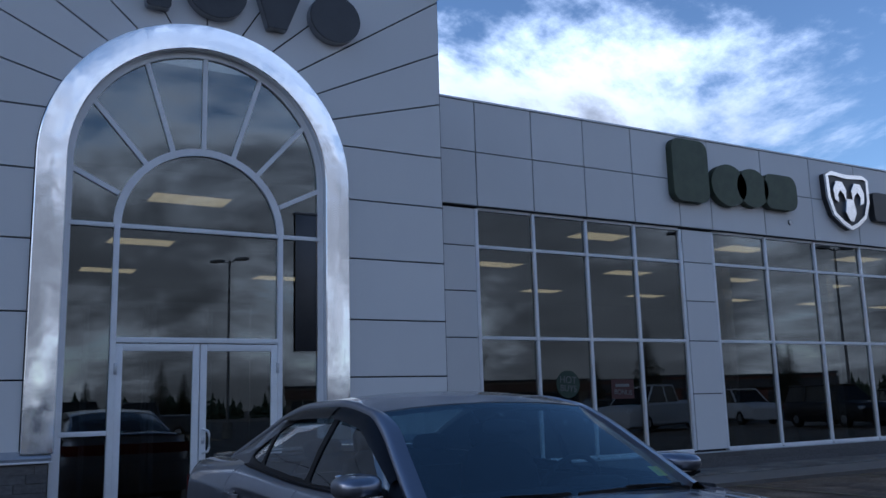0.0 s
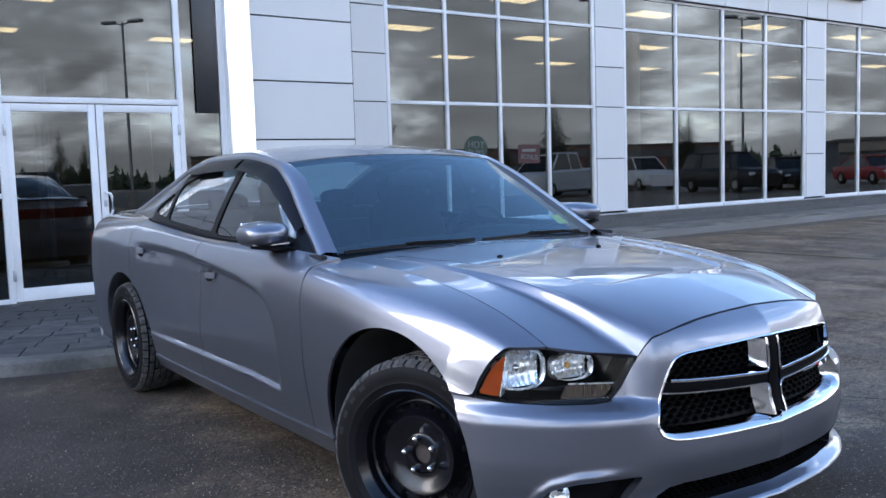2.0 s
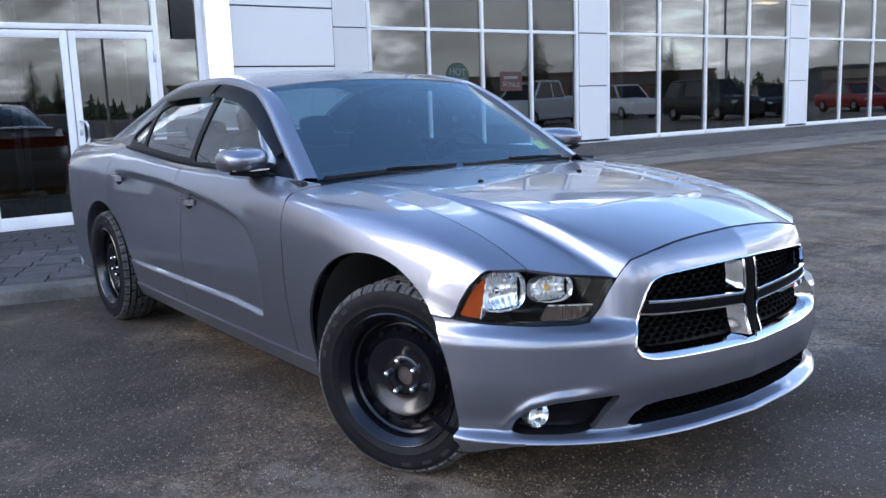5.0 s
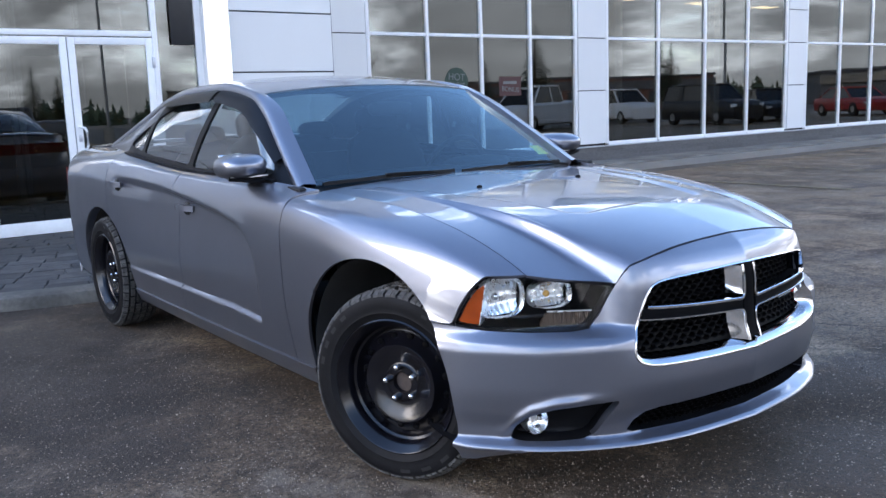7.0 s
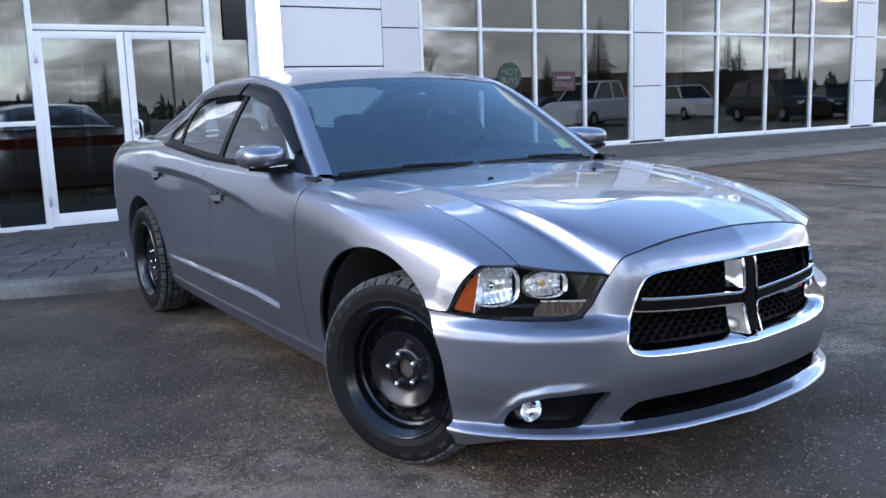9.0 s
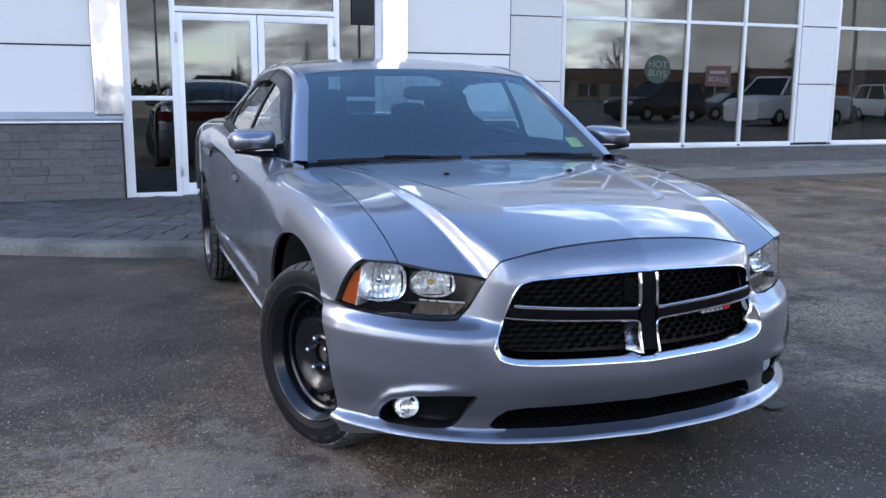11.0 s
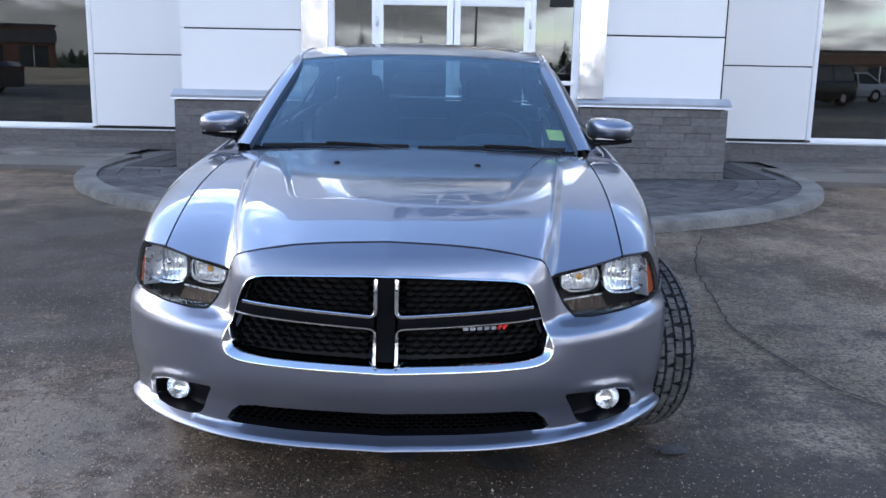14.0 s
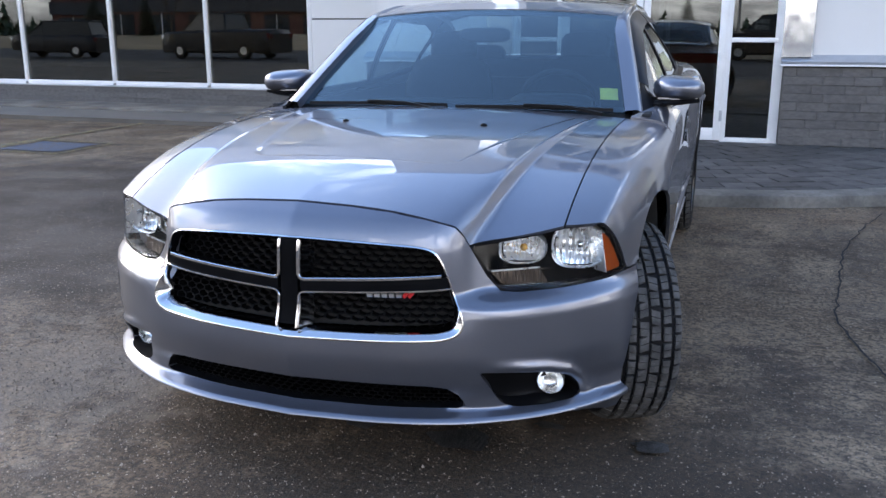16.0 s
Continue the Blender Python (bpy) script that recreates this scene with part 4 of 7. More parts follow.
def cut_arch(P, keep, arch):
    """Drops the cells inside the wheel arch and draws the border onto its oval."""
    cy, cz, ry, rz = arch
    r = np.hypot((P[..., 1] - cy) / ry, np.maximum(P[..., 2] - cz, 0) / rz)
    rc = (r[:-1, :-1] + r[1:, 1:] + r[1:, :-1] + r[:-1, 1:]) / 4
    inside = rc < 1
    keep = keep & ~inside
    n, m = r.shape
    a = np.zeros((n, m), bool)
    b = np.zeros((n, m), bool)
    for di in (0, 1):
        for dj in (0, 1):
            a[di:n - 1 + di, dj:m - 1 + dj] |= inside
            b[di:n - 1 + di, dj:m - 1 + dj] |= keep
    e = a & b
    # slide the border along the skin to the oval
    k = 1 / np.maximum(r[e], 1e-6)
    dy = (P[e, 1] - cy) * (k - 1)
    dz = np.maximum(P[e, 2] - cz, 0) * (k - 1)
    U, V = np.gradient(P, axis=0)[e], np.gradient(P, axis=1)[e]
    det = U[:, 1] * V[:, 2] - U[:, 2] * V[:, 1]
    det = np.where(np.abs(det) < 1e-9, 1e-9, det)
    u, v = (dy * V[:, 2] - dz * V[:, 1]) / det, (U[:, 1] * dz - U[:, 2] * dy) / det
    dx = np.clip(U[:, 0] * u + V[:, 0] * v, -.02, .02)
    P = P.copy()
    P[e] += np.stack([dx, dy, dz], -1)
    return P, keep


# outlines on the nose, (s, z)
HEADLIGHT = round_poly([(.540, .708), (.72, .727), (.84, .747), (.93, .755), (.972, .748), (1.015, .712), (1.055, .662), (1.088, .602), (1.04, .596), (.97, .590), (.83, .582), (.69, .580), (.635, .584), (.60, .624)], .014)
SEAM = [(0, .822), (.17, .815), (.29, .806), (.40, .790), (.455, .778), (.49, .768), (.515, .745), (.538, .712)]
GRILLE_HALF = [(0, .735), (.25, .727), (.39, .719), (.43, .705), (.455, .665), (.486, .58), (.503, .535), (.508, .508), (.492, .482), (.45, .468), (.40, .464), (.2, .460), (0, .456)]
FOG = round_poly([(.552, .369), (.66, .364), (.755, .354), (.835, .330), (.882, .290), (.900, .252), (.86, .246), (.75, .246), (.67, .249), (.628, .262)], .014)
LOW_HALF = [(0, .333), (.28, .332), (.40, .329), (.462, .320), (.498, .296), (.522, .264), (.50, .2545), (.45, .2535), (.26, .2535), (0, .2535)]


def seam_poly(gap):
    top = [(a, b - gap) for a, b in SEAM]
    hl = [(.565, .668), (.595, .620), (.632, .5815), (.69, .5775), (.83, .5795), (.97, .5875), (1.04, .5935), (1.092, .5985)]
    half = top + hl + [(1.34, .600), (1.34, .168), (1.02, .172), (.92, .196), (.84, .224), (0, .224)]
    return mirrored(half)


def build_bumper(car):
    S, Z = mesh_grid(np.linspace(-1.342, 1.342, 413), np.arange(.1595, .836, .0065))
    neg = lambda p: np.array([(-a, b) for a, b in p])
    holes = [np.array(mirrored(GRILLE_HALF)), FOG, neg(FOG), np.array(mirrored(LOW_HALF))]
    S, Z, keep = cut_grid(S, Z, np.array(seam_poly(.0025)), holes)
    P = nose(S, Z)
    P, keep = cut_arch(P, keep, ARCH_F)
    return raw_part("front_bumper", shell_mesh([(P, keep)], .03, (0, .6, .45)), C["paint"], car, "silver front bumper with a chin lip", 60)


def hermite(a, b, ma, mb, t):
    return (2 * t**3 - 3 * t**2 + 1) * a + (t**3 - 2 * t**2 + t) * ma + (3 * t**2 - 2 * t**3) * b + (t**3 - t**2) * mb


def hood_front(q):
    """Front edge of the bonnet: q 0 centre, .6 the headlight's inner corner, 1 the shut line."""
    q = np.asarray(q, float)
    ks = np.array([0, .17, .29, .40, .455, .49, .515, .538]) / .538 * .6
    s = np.where(q < .6, pchip(ks, [a for a, b in SEAM])(q), pchip([.6, .75, 1.0], [.538, .68, .838])(q))
    z = np.where(q < .6, pchip(ks, [b + .002 for a, b in SEAM])(q), pchip([.6, .75, 1.0], [.714, .729, .753])(q))
    return nose(s, z)


def hood_rear(q):
    x = pchip([0, .35, .6, 1], [0, .37, .645, .742])(q)
    return np.stack([x, .735 - .035 * (x / .742) ** 2, .968 - .022 * (x / .742) ** 2], -1)


hood_crown = pchip([-.67, -.60, -.50, -.35, -.15, .10, .40, .74], [.822, .841, .866, .897, .924, .944, .959, .969])


def hood(q, t):
    q, t = np.broadcast_arrays(np.asarray(q, float), np.asarray(t, float))
    a, b = hood_front(q), hood_rear(q)
    P = a + (b - a) * t[..., None]

    def crown(p, k):
        return hood_crown(p[..., 1]) - p[..., 0] ** 2 * (.04 + .16 * (1 - k) ** 3)
    # outside the creases the skin falls away to the headlights
    n = 9.0 - 5.8 * sstep(.582, .642, q)
    P[..., 2] = crown(P, t) + (a[..., 2] - crown(a, 0)) * (1 - t) ** n + (b[..., 2] - crown(b, 1)) * sstep(.6, 1, t)
    # one shallow sunken panel in the middle, its rounded front edge crisp
    x, y = np.abs(P[..., 0]), P[..., 1]
    half = .355 + .155 * np.clip((y + .30) / .65, -.2, 1.4)
    r = .075
    dx, dy = x - half + r, -(y + .325) + r
    dist = np.hypot(np.maximum(dx, 0), np.maximum(dy, 0)) + np.minimum(np.maximum(dx, dy), 0) - r
    P[..., 2] -= .0075 * sstep(.002, -.022, dist) * sstep(.66, .36, y)
    # bead along the crease
    P[..., 2] += .0045 * np.exp(-((q - .590) / .014) ** 2) * sstep(0.02, .25, t) * sstep(1.0, .75, t)
    return P


def build_hood(car):
    q = np.unique(np.concatenate([np.linspace(0, .5, 56), np.linspace(.5, .7, 51), np.linspace(.7, 1, 18)]))
    t = np.linspace(0, 1, 150)
    Q, T = mesh_grid(q, t)
    P = hood(Q, T)
    g = [full(P), full(flip(P))]
    h = raw_part("bonnet", shell_mesh(g, .012, (0, .3, .3)), C["paint"], car, "silver bonnet with two creases and a shallow scoop", 60)
    for x in (-.275, .275):
        bm = bmesh.new()
        bmesh.ops.create_uvsphere(bm, u_segments=10, v_segments=6, radius=.011, matrix=Matrix.LocRotScale((x, .285, .945), None, (1.2, 1.0, .7)))
        part("washer_nozzle", bm, C["black"], h, "", 60)
    return h


V_ALL = np.unique(np.concatenate([np.linspace(0, 2.16, 10), np.linspace(2.16, 3, 30), np.linspace(3, 7, 61)]))


def fender_front(v):
    """Front edge of the wing for v 3.2 .. 7: bumper seam, headlight side, headlight top."""
    s = pchip([3.2, 3.9, 4.4, 5.0, 5.7, 6.2, 7], [1.24, 1.16, 1.096, 1.060, 1.018, .955, .842])(v)
    z = pchip([3.2, 3.9, 4.4, 5.0, 5.7, 6.2, 7], [.6025, .6025, .605, .665, .716, .755, .754])(v)
    return nose(s, z)


def build_fender(car, mirror):
    # the wing behind the arch, down to the sill
    Y, Vv = mesh_grid(np.linspace(.45, .6855, 19), V_ALL[V_ALL >= 2.16])
    A = side(Y, Vv)
    # drawn out forwards to the headlight
    v = V_ALL[V_ALL >= 3.2]
    v = np.concatenate([[3.2], v[v > 3.2]])
    b = side(np.full(v.shape, .45), v)
    a = fender_front(v)
    t = np.linspace(0, 1, 44)
    slope = (side(np.full(v.shape, .46), v) - b) / .01
    ma = np.stack([.22 - .10 * (v - 3.2) / 3.8, .62 + 0 * v, .10 + .16 * sstep(4.2, 6.0, v)], -1)
    T = t[:, None, None]
    B = hermite(a[None], b[None], ma[None], (slope * .75)[None], T)
    edge = hood(np.ones(200), np.linspace(0, 1, 200))
    wv = sstep(5.4, 7.0, np.concatenate([[3.2], V_ALL[V_ALL > 3.2]]))
    grids = []
    for P, wt in ((B, wv), (A, sstep(5.4, 7.0, V_ALL[V_ALL >= 2.16]))):
        # the top edge runs along the bonnet, a finger's width of joint away
        H = np.stack([np.interp(P[:, -1, 1], edge[:, 1], edge[:, 0]) + .005, P[:, -1, 1], np.interp(P[:, -1, 1], edge[:, 1], edge[:, 2]) + .001], -1)
        P = P + (H - P[:, -1])[:, None, :] * wt[None, :, None]
        P, keep = cut_arch(P, np.ones((P.shape[0] - 1, P.shape[1] - 1), bool), ARCH_F)
        grids.append((flip(P) if mirror else P, keep))
    return raw_part("front_wing", shell_mesh(grids, .012, (0, .3, .4)), C["paint"], car, "", 60)


def build_side(car, mirror):
    sgn = -1 if mirror else 1
    out = []
    for name, y0, y1, label in (("front_door", .6905, 1.8455, "silver front door"), ("rear_door", 1.8505, 2.8605, "silver rear door"), ("rear_wing", 2.8655, 3.78, "")):
        Y, Vv = mesh_grid(np.linspace(y0, y1, int((y1 - y0) / .014) + 1), V_ALL[V_ALL >= (2.16 if "door" in name else 0)])
        P = side(Y, Vv)
        P, keep = cut_arch(P, np.ones((P.shape[0] - 1, P.shape[1] - 1), bool), ARCH_R)
        out.append(raw_part(name, shell_mesh([(flip(P) if mirror else P, keep)], .012, (0, 1.8, .4)), C["paint"], car, label, 60))
    Y, Vv = mesh_grid(np.linspace(.46, 2.70, 90), np.linspace(0, 2.135, 22))
    P = side(Y, Vv)
    P[..., 0] += .008 * sstep(1.85, 2.10, Vv)
    P, keep = cut_arch(P, np.ones((P.shape[0] - 1, P.shape[1] - 1), bool), ARCH_R)
    P, keep = cut_arch(P, keep, ARCH_F)
    raw_part("side_sill", shell_mesh([(flip(P) if mirror else P, keep)], .012, (0, 1.8, .4)), C["paint"], car, "", 60)
    # handles in shallow cups
    for door, y, z in ((out[0], 1.745, .815), (out[1], 2.70, .885)):
        vs = np.linspace(3, 6, 200)
        skin = side(np.full(200, y), vs)
        x = float(skin[np.abs(skin[:, 2] - z).argmin(), 0])
        bm = bmesh.new()
        bmesh.ops.create_uvsphere(bm, u_segments=20, v_segments=12, radius=1, matrix=Matrix.LocRotScale((sgn * (x - .004), y, z), None, (.010, .062, .036)))
        part("handle_cup", bm, C["gloss_black"], door, "", 60)
        path = [(sgn * (x + k * .001), y + d, z + .010 + e) for d, k, e in ((-.085, 2, -.002), (-.07, 22, 0), (-.02, 33, .002), (.03, 33, .002), (.078, 22, 0), (.092, 2, -.002))]
        bm = sweep(path, [(-.011, -.014), (.008, -.016), (.011, 0), (.008, .016), (-.011, .014)])
        part("door_handle", bm, C["paint"], door, "", 60)
    return out


# greenhouse: belt line below, roof rail above
_GY = [.79, 1.10, 1.30, 1.50, 1.90, 2.30, 2.60, 2.90, 3.20, 3.42]
rail_x = pchip(_GY, [.785, .712, .664, .632, .622, .615, .622, .645, .685, .715])
rail_z = pchip(_GY, [.945, 1.145, 1.268, 1.352, 1.400, 1.392, 1.350, 1.262, 1.160, 1.085])


def gside(y, w):
    y, w = np.broadcast_arrays(np.asarray(y, float), np.asarray(w, float))
    b = side(y, np.full(y.shape, 7.0))
    bx, bz = b[..., 0] - .006, b[..., 2] - .012
    x = bx + (rail_x(y) - bx) * w + .018 * np.sin(np.pi * w) * sstep(.9, 1.5, y)
    z = bz + (rail_z(y) - bz) * w
    return np.stack([x, y, z], -1)


WIN_F = round_poly([(.985, 1.005), (1.15, 1.145), (1.33, 1.258), (1.50, 1.318), (1.70, 1.343), (1.795, 1.343), (1.835, 1.01)], .030)
WIN_R = round_poly([(1.885, 1.018), (1.855, 1.34), (2.10, 1.342), (2.35, 1.318), (2.55, 1.27), (2.60, 1.24), (2.56, 1.065)], .030)
WIN_Q = round_poly([(2.60, 1.072), (2.64, 1.225), (2.74, 1.175), (2.84, 1.115), (2.80, 1.095)], .030)


def build_greenhouse(car, mirror, doors):
    ys, ws = np.linspace(.75, 3.40, 156), np.linspace(0, 1, 40)
    Y, W = mesh_grid(ys, ws)
    P = gside(Y, W)
    fl = flip if mirror else (lambda p: p)
    yz = P[..., 1], P[..., 2]
    cy, cz = (yz[0][:-1, :-1] + yz[0][1:, 1:]) / 2, (yz[1][:-1, :-1] + yz[1][1:, 1:]) / 2
    wins = [WIN_F, WIN_R, WIN_Q]
    solid = ~np.any([poly_in(w, cy, cz) for w in wins], 0)
    # draw the border cells onto the window outlines
    n, m = P.shape[:2]
    cnt, tot = np.zeros((n, m), int), np.zeros((n, m), int)
    for di in (0, 1):
        for dj in (0, 1):
            cnt[di:n - 1 + di, dj:m - 1 + dj] += solid
            tot[di:n - 1 + di, dj:m - 1 + dj] += 1
    edge = (cnt > 0) & (cnt < tot)
    ey, ez, _ = to_edge(wins, P[edge][:, 1], P[edge][:, 2])
    bz = side(ey, np.full(ey.shape, 7.0))[..., 2] - .012
    P[edge] = gside(ey, np.clip((ez - bz) / (rail_z(ey) - bz), 0, 1))
    body = (cy > 2.62) & solid & ((cz > 1.245 - .42 * (cy - 2.60)) | (cy > 2.86))
    black = solid & ~body & (cy < 2.9)
    raw_part("window_surround", shell_mesh([(fl(P), black)], .01, (0, 1.8, .9)), C["black"], car, "matt black window surround", 50)
    raw_part("rear_pillar", shell_mesh([(fl(P), body)], .012, (0, 1.8, .9)), C["paint"], car, "", 60)
    for name, w, par in (("window_glass", WIN_F, doors[0]), ("window_glass", WIN_R, doors[1]), ("quarter_glass", WIN_Q, doors[2])):
        big = np.array([[w[:, 0].mean(), w[:, 1].mean()]])
        keep = poly_in(big + (w - big) * 1.03, cy, cz)
        Q = P.copy()
        Q[..., 0] -= .007
        g = raw_part(name, shell_mesh([(fl(Q), keep)], 0, (0, 1.8, .9)), C["side_glass"], par, "", 60)
        g.visible_shadow = False
    # black moulding along the belt
    pts = [tuple(float(k) for k in side(y, 7.0)) for y in np.linspace(.93, 2.84, 40)]
    pts = [((-x if mirror else x) * .999, y, z - .006) for x, y, z in pts]
    part("belt_moulding", sweep(pts, rect(.026, .024)), C["black"], doors[0], "thin black belt moulding", 50)
    # pillar and roof rail in body colour
    R = []
    for i, y in enumerate(np.linspace(.800, 3.42, 72)):
        x, z = float(rail_x(y)), float(rail_z(y))
        R.append((x, y, z))
    bm = bmesh.new()
    rows = []
    for i, (x, y, z) in enumerate(R):
        k = sstep(1.25, 1.6, y)
        inn = .052 * (1 - k) + .02 * k
        pts = ((x + .020, y + .006, z - .022), (x + .023, y, z - .006), (x + .014, y - .004, z + .012), (x - .006, y - .012 * (1 - k), z + .021 - .004 * k), (x - inn, y - .030 * (1 - k), z + .018 - .012 * k), (x - inn, y, z - .03))
        rows.append([bm.verts.new((-a if mirror else a, b, c)) for a, b, c in pts])
    for A, B in zip(rows, rows[1:]):
        for j in range(5):
            bm.faces.new((A[j], A[j + 1], B[j + 1], B[j]))
    part("roof_rail", bm, C["paint"], car, "silver windscreen pillar and roof rail", 60)
    # smoked rain visors over the side windows
    for w, par in ((WIN_F, doors[0]), (WIN_R, doors[1])):
        y0, y1 = (1.00, 1.83) if w is WIN_F else (1.87, 2.62)
        rows, bm = [], bmesh.new()
        for y in np.linspace(y0, y1, 30):
            b = side(y, 7.0)
            top = 0.965
            e = 0.24 * min(1.0, (y - y0) / .5 + .42) if w is WIN_F else .24 * min(1.0, (y1 - y) / .35 + .35)
            h = float(rail_z(y)) - float(b[2])
            pts = []
            for f, o in ((0, .006), (.35, .022), (.75, .030), (1, .030), (1, .026), (.7, .026), (.35, .018), (0, .002)):
                wv = top - f * min(.8, e * .25 / max(h, .08))
                g = gside(y, wv)
                pts.append((float(g[0]) + o, float(g[1]), float(g[2])))
            rows.append([bm.verts.new((-a if mirror else a, b_, c)) for a, b_, c in pts])
        for A, B in zip(rows, rows[1:]):
            for j in range(8):
                bm.faces.new((A[j], A[(j + 1) % 8], B[(j + 1) % 8], B[j]))
        bm.faces.new(rows[0]); bm.faces.new(rows[-1][::-1])
        part("rain_visor", bm, C["visor"], par, "smoked plastic rain visor", 50)


def wind(u, t):
    """Windscreen: u -1..1 across, t 0 (cowl) .. 1 (roof)."""
    xb, xt = .755 * u, .605 * u
    b = np.stack([xb, .775 + .050 * u**2, .964 - .006 * u**2], -1)
    c = np.stack([xt, 1.435 + .015 * u**2, 1.380 - .032 * u**2], -1)
    P = b + (c - b) * t[..., None]
    bulge = .022 * np.sin(np.pi * t) * (1 - .4 * u**2)
    P[..., 1] -= bulge * .5
    P[..., 2] += bulge * .85
    return P


roof_mid = pchip([1.43, 1.7, 2.0, 2.3, 2.62], [1.382, 1.430, 1.452, 1.445, 1.402])


def build_top(car):
    u, t = mesh_grid(np.linspace(-1, 1, 41), np.linspace(0, 1, 24))
    w = raw_part("windscreen", shell_mesh([full(wind(u, t))], 0, (0, 1.8, .9)), C["glass"], car, "blue-tinted windscreen", 60)
    w.visible_shadow = False
    # black band round the glass
    U, T = mesh_grid(np.linspace(-1, 1, 61), np.linspace(0, 1, 41))
    cu, ct = (U[:-1, :-1] + U[1:, 1:]) / 2, (T[:-1, :-1] + T[1:, 1:]) / 2
    P = wind(U, T)
    P[..., 2] -= .006
    raw_part("glass_border", shell_mesh([(P, (np.abs(cu) > .965) | (ct > .955) | (ct < .05))], 0, (0, 1.8, .9)), C["gloss_black"], w, "", 60)
    # roof
    U, Yy = mesh_grid(np.linspace(-1, 1, 41), np.linspace(0, 1, 40))
    y = 1.435 + .015 * U**2 + (2.62 + .06 * U**2 - 1.435 - .015 * U**2) * Yy
    half = rail_x(y) - .015
    edge = rail_z(y) + .010
    z = edge + (roof_mid(y) - edge) * (1 - np.abs(U) ** 2.6)
    raw_part("roof", shell_mesh([full(np.stack([U * half, y, z], -1))], .01, (0, 1.8, .9)), C["paint"], car, "", 60)
    # rear window and boot lid
    U, T = mesh_grid(np.linspace(-1, 1, 31), np.linspace(0, 1, 24))
    y = 2.625 + .06 * U**2 + (3.42 - 2.625 - .06 * U**2) * T
    half = rail_x(y) - .02
    mid = pchip([2.6, 3.0, 3.42], [1.402, 1.288, 1.115])(y)
    z = rail_z(y) + .008 + (mid - rail_z(y)) * (1 - np.abs(U) ** 2.4)
    g = raw_part("rear_window", shell_mesh([full(np.stack([U * half, y, z], -1))], 0, (0, 1.8, .9)), C["rear_glass"], car, "", 60)
    g.visible_shadow = False
    y = 3.425 + .70 * T
    half = pchip([3.42, 3.8, 4.13], [.715, .70, .66])(y)
    z = pchip([3.42, 3.8, 4.06, 4.13], [1.112, 1.10, 1.098, 1.075])(y) - .025 * np.abs(U) ** 3
    raw_part("boot_lid", shell_mesh([full(np.stack([U * half, y, z], -1))], .012, (0, 1.8, .9)), C["paint"], car, "", 60)
    # tail
    a, Z = mesh_grid(np.linspace(-1, 1, 61), np.linspace(0, 1, 24))
    ang = a * 1.36
    x = .915 * np.sin(ang) * (1 - .06 * sstep(.5, 1, Z))
    y = 3.70 + .43 * np.cos(ang) ** .6 + .02 - .05 * sstep(.65, 1, Z) - .06 * sstep(.3, 0, Z)
    z = .24 + (.80 + .01 * np.cos(ang)) * Z
    raw_part("rear_bumper", shell_mesh([full(np.stack([x, y, z], -1))], .012, (0, 1.8, .6)), C["paint"], car, "", 60)
    A, Z = mesh_grid(np.linspace(-1, 1, 41), np.linspace(.70, .88, 5))
    ang = A * 1.25
    x = .94 * np.sin(ang)
    y = 3.735 + .43 * np.cos(ang) ** .6
    raw_part("tail_lamp", shell_mesh([full(np.stack([x, y, .24 + .8 * Z], -1))], .008, (0, 1.8, .6)), C["tail"], car, "full-width red tail lamp", 60)
    # cowl, wipers, floor pan
    U, T = mesh_grid(np.linspace(-1, 1, 31), np.linspace(0, 1, 5))
    f = hood_rear(np.abs(U[:, 0]))
    f[:, 0] *= np.sign(U[:, 0])
    w0 = wind(U[:, 0], np.zeros(31))
    Q = f[:, None, :] * (1 - T[..., None]) + w0[:, None, :] * T[..., None]
    Q[..., 2] -= .012 * np.sin(np.pi * T) + .008
    raw_part("cowl", shell_mesh([full(Q)], .01, (0, 1.8, .3)), C["black"], car, "", 60)
    for x0, x1, t0, t1 in ((.02, .68, .000, .008), (-.68, -.02, .000, .010)):
        path = []
        for i in range(9):
            k = i / 8
            p = wind(np.array((x0 + (x1 - x0) * k) / .755), np.array(t0 + (t1 - t0) * k))
            path.append((float(p[0]), float(p[1]) - .012, float(p[2]) + .002 + .003 * math.sin(math.pi * k)))
        wp = part("wiper", sweep(path, [(-.007, -.004), (.007, -.004), (.004, .010), (-.004, .010)]), C["black"], car, "black wiper arm and blade", 60)
        m = path[4]
        arm = [(m[0], m[1], m[2] + .012), (m[0] + .16, m[1] - .030, m[2] + .010), (m[0] + .30, m[1] - .055, m[2] - .012)]
        part("wiper_arm", sweep(arm, rect(.018, .012)), C["black"], wp)
        bm = box(bmesh.new(), m[0] - .04, m[0] + .04, m[1] - .010, m[1] + .008, m[2] + .004, m[2] + .018, .005)
        part("blade_clip", bm, C["black"], wp)
    bm = bmesh.new()
    box(bm, -.62, .62, -.45, 3.9, .17, .26)
    part("floor_pan", bm, C["liner"], car)
    bm = bmesh.new()
    box(bm, -.78, .78, .50, 2.55, .18, .30)
    part("floor_pan", bm, C["liner"], car)
    box_bm = box(bmesh.new(), -.44, .44, -.40, .60, .27, .70)
    part("engine_block", box_bm, C["liner"], car)
    bm = box(bmesh.new(), -.74, .74, 2.55, 2.62, .25, 1.0)
    part("bulkhead", bm, C["liner"], car)
    bm = box(bmesh.new(), -.72, .72, .60, .66, .25, .90)
    part("bulkhead", bm, C["liner"], car)


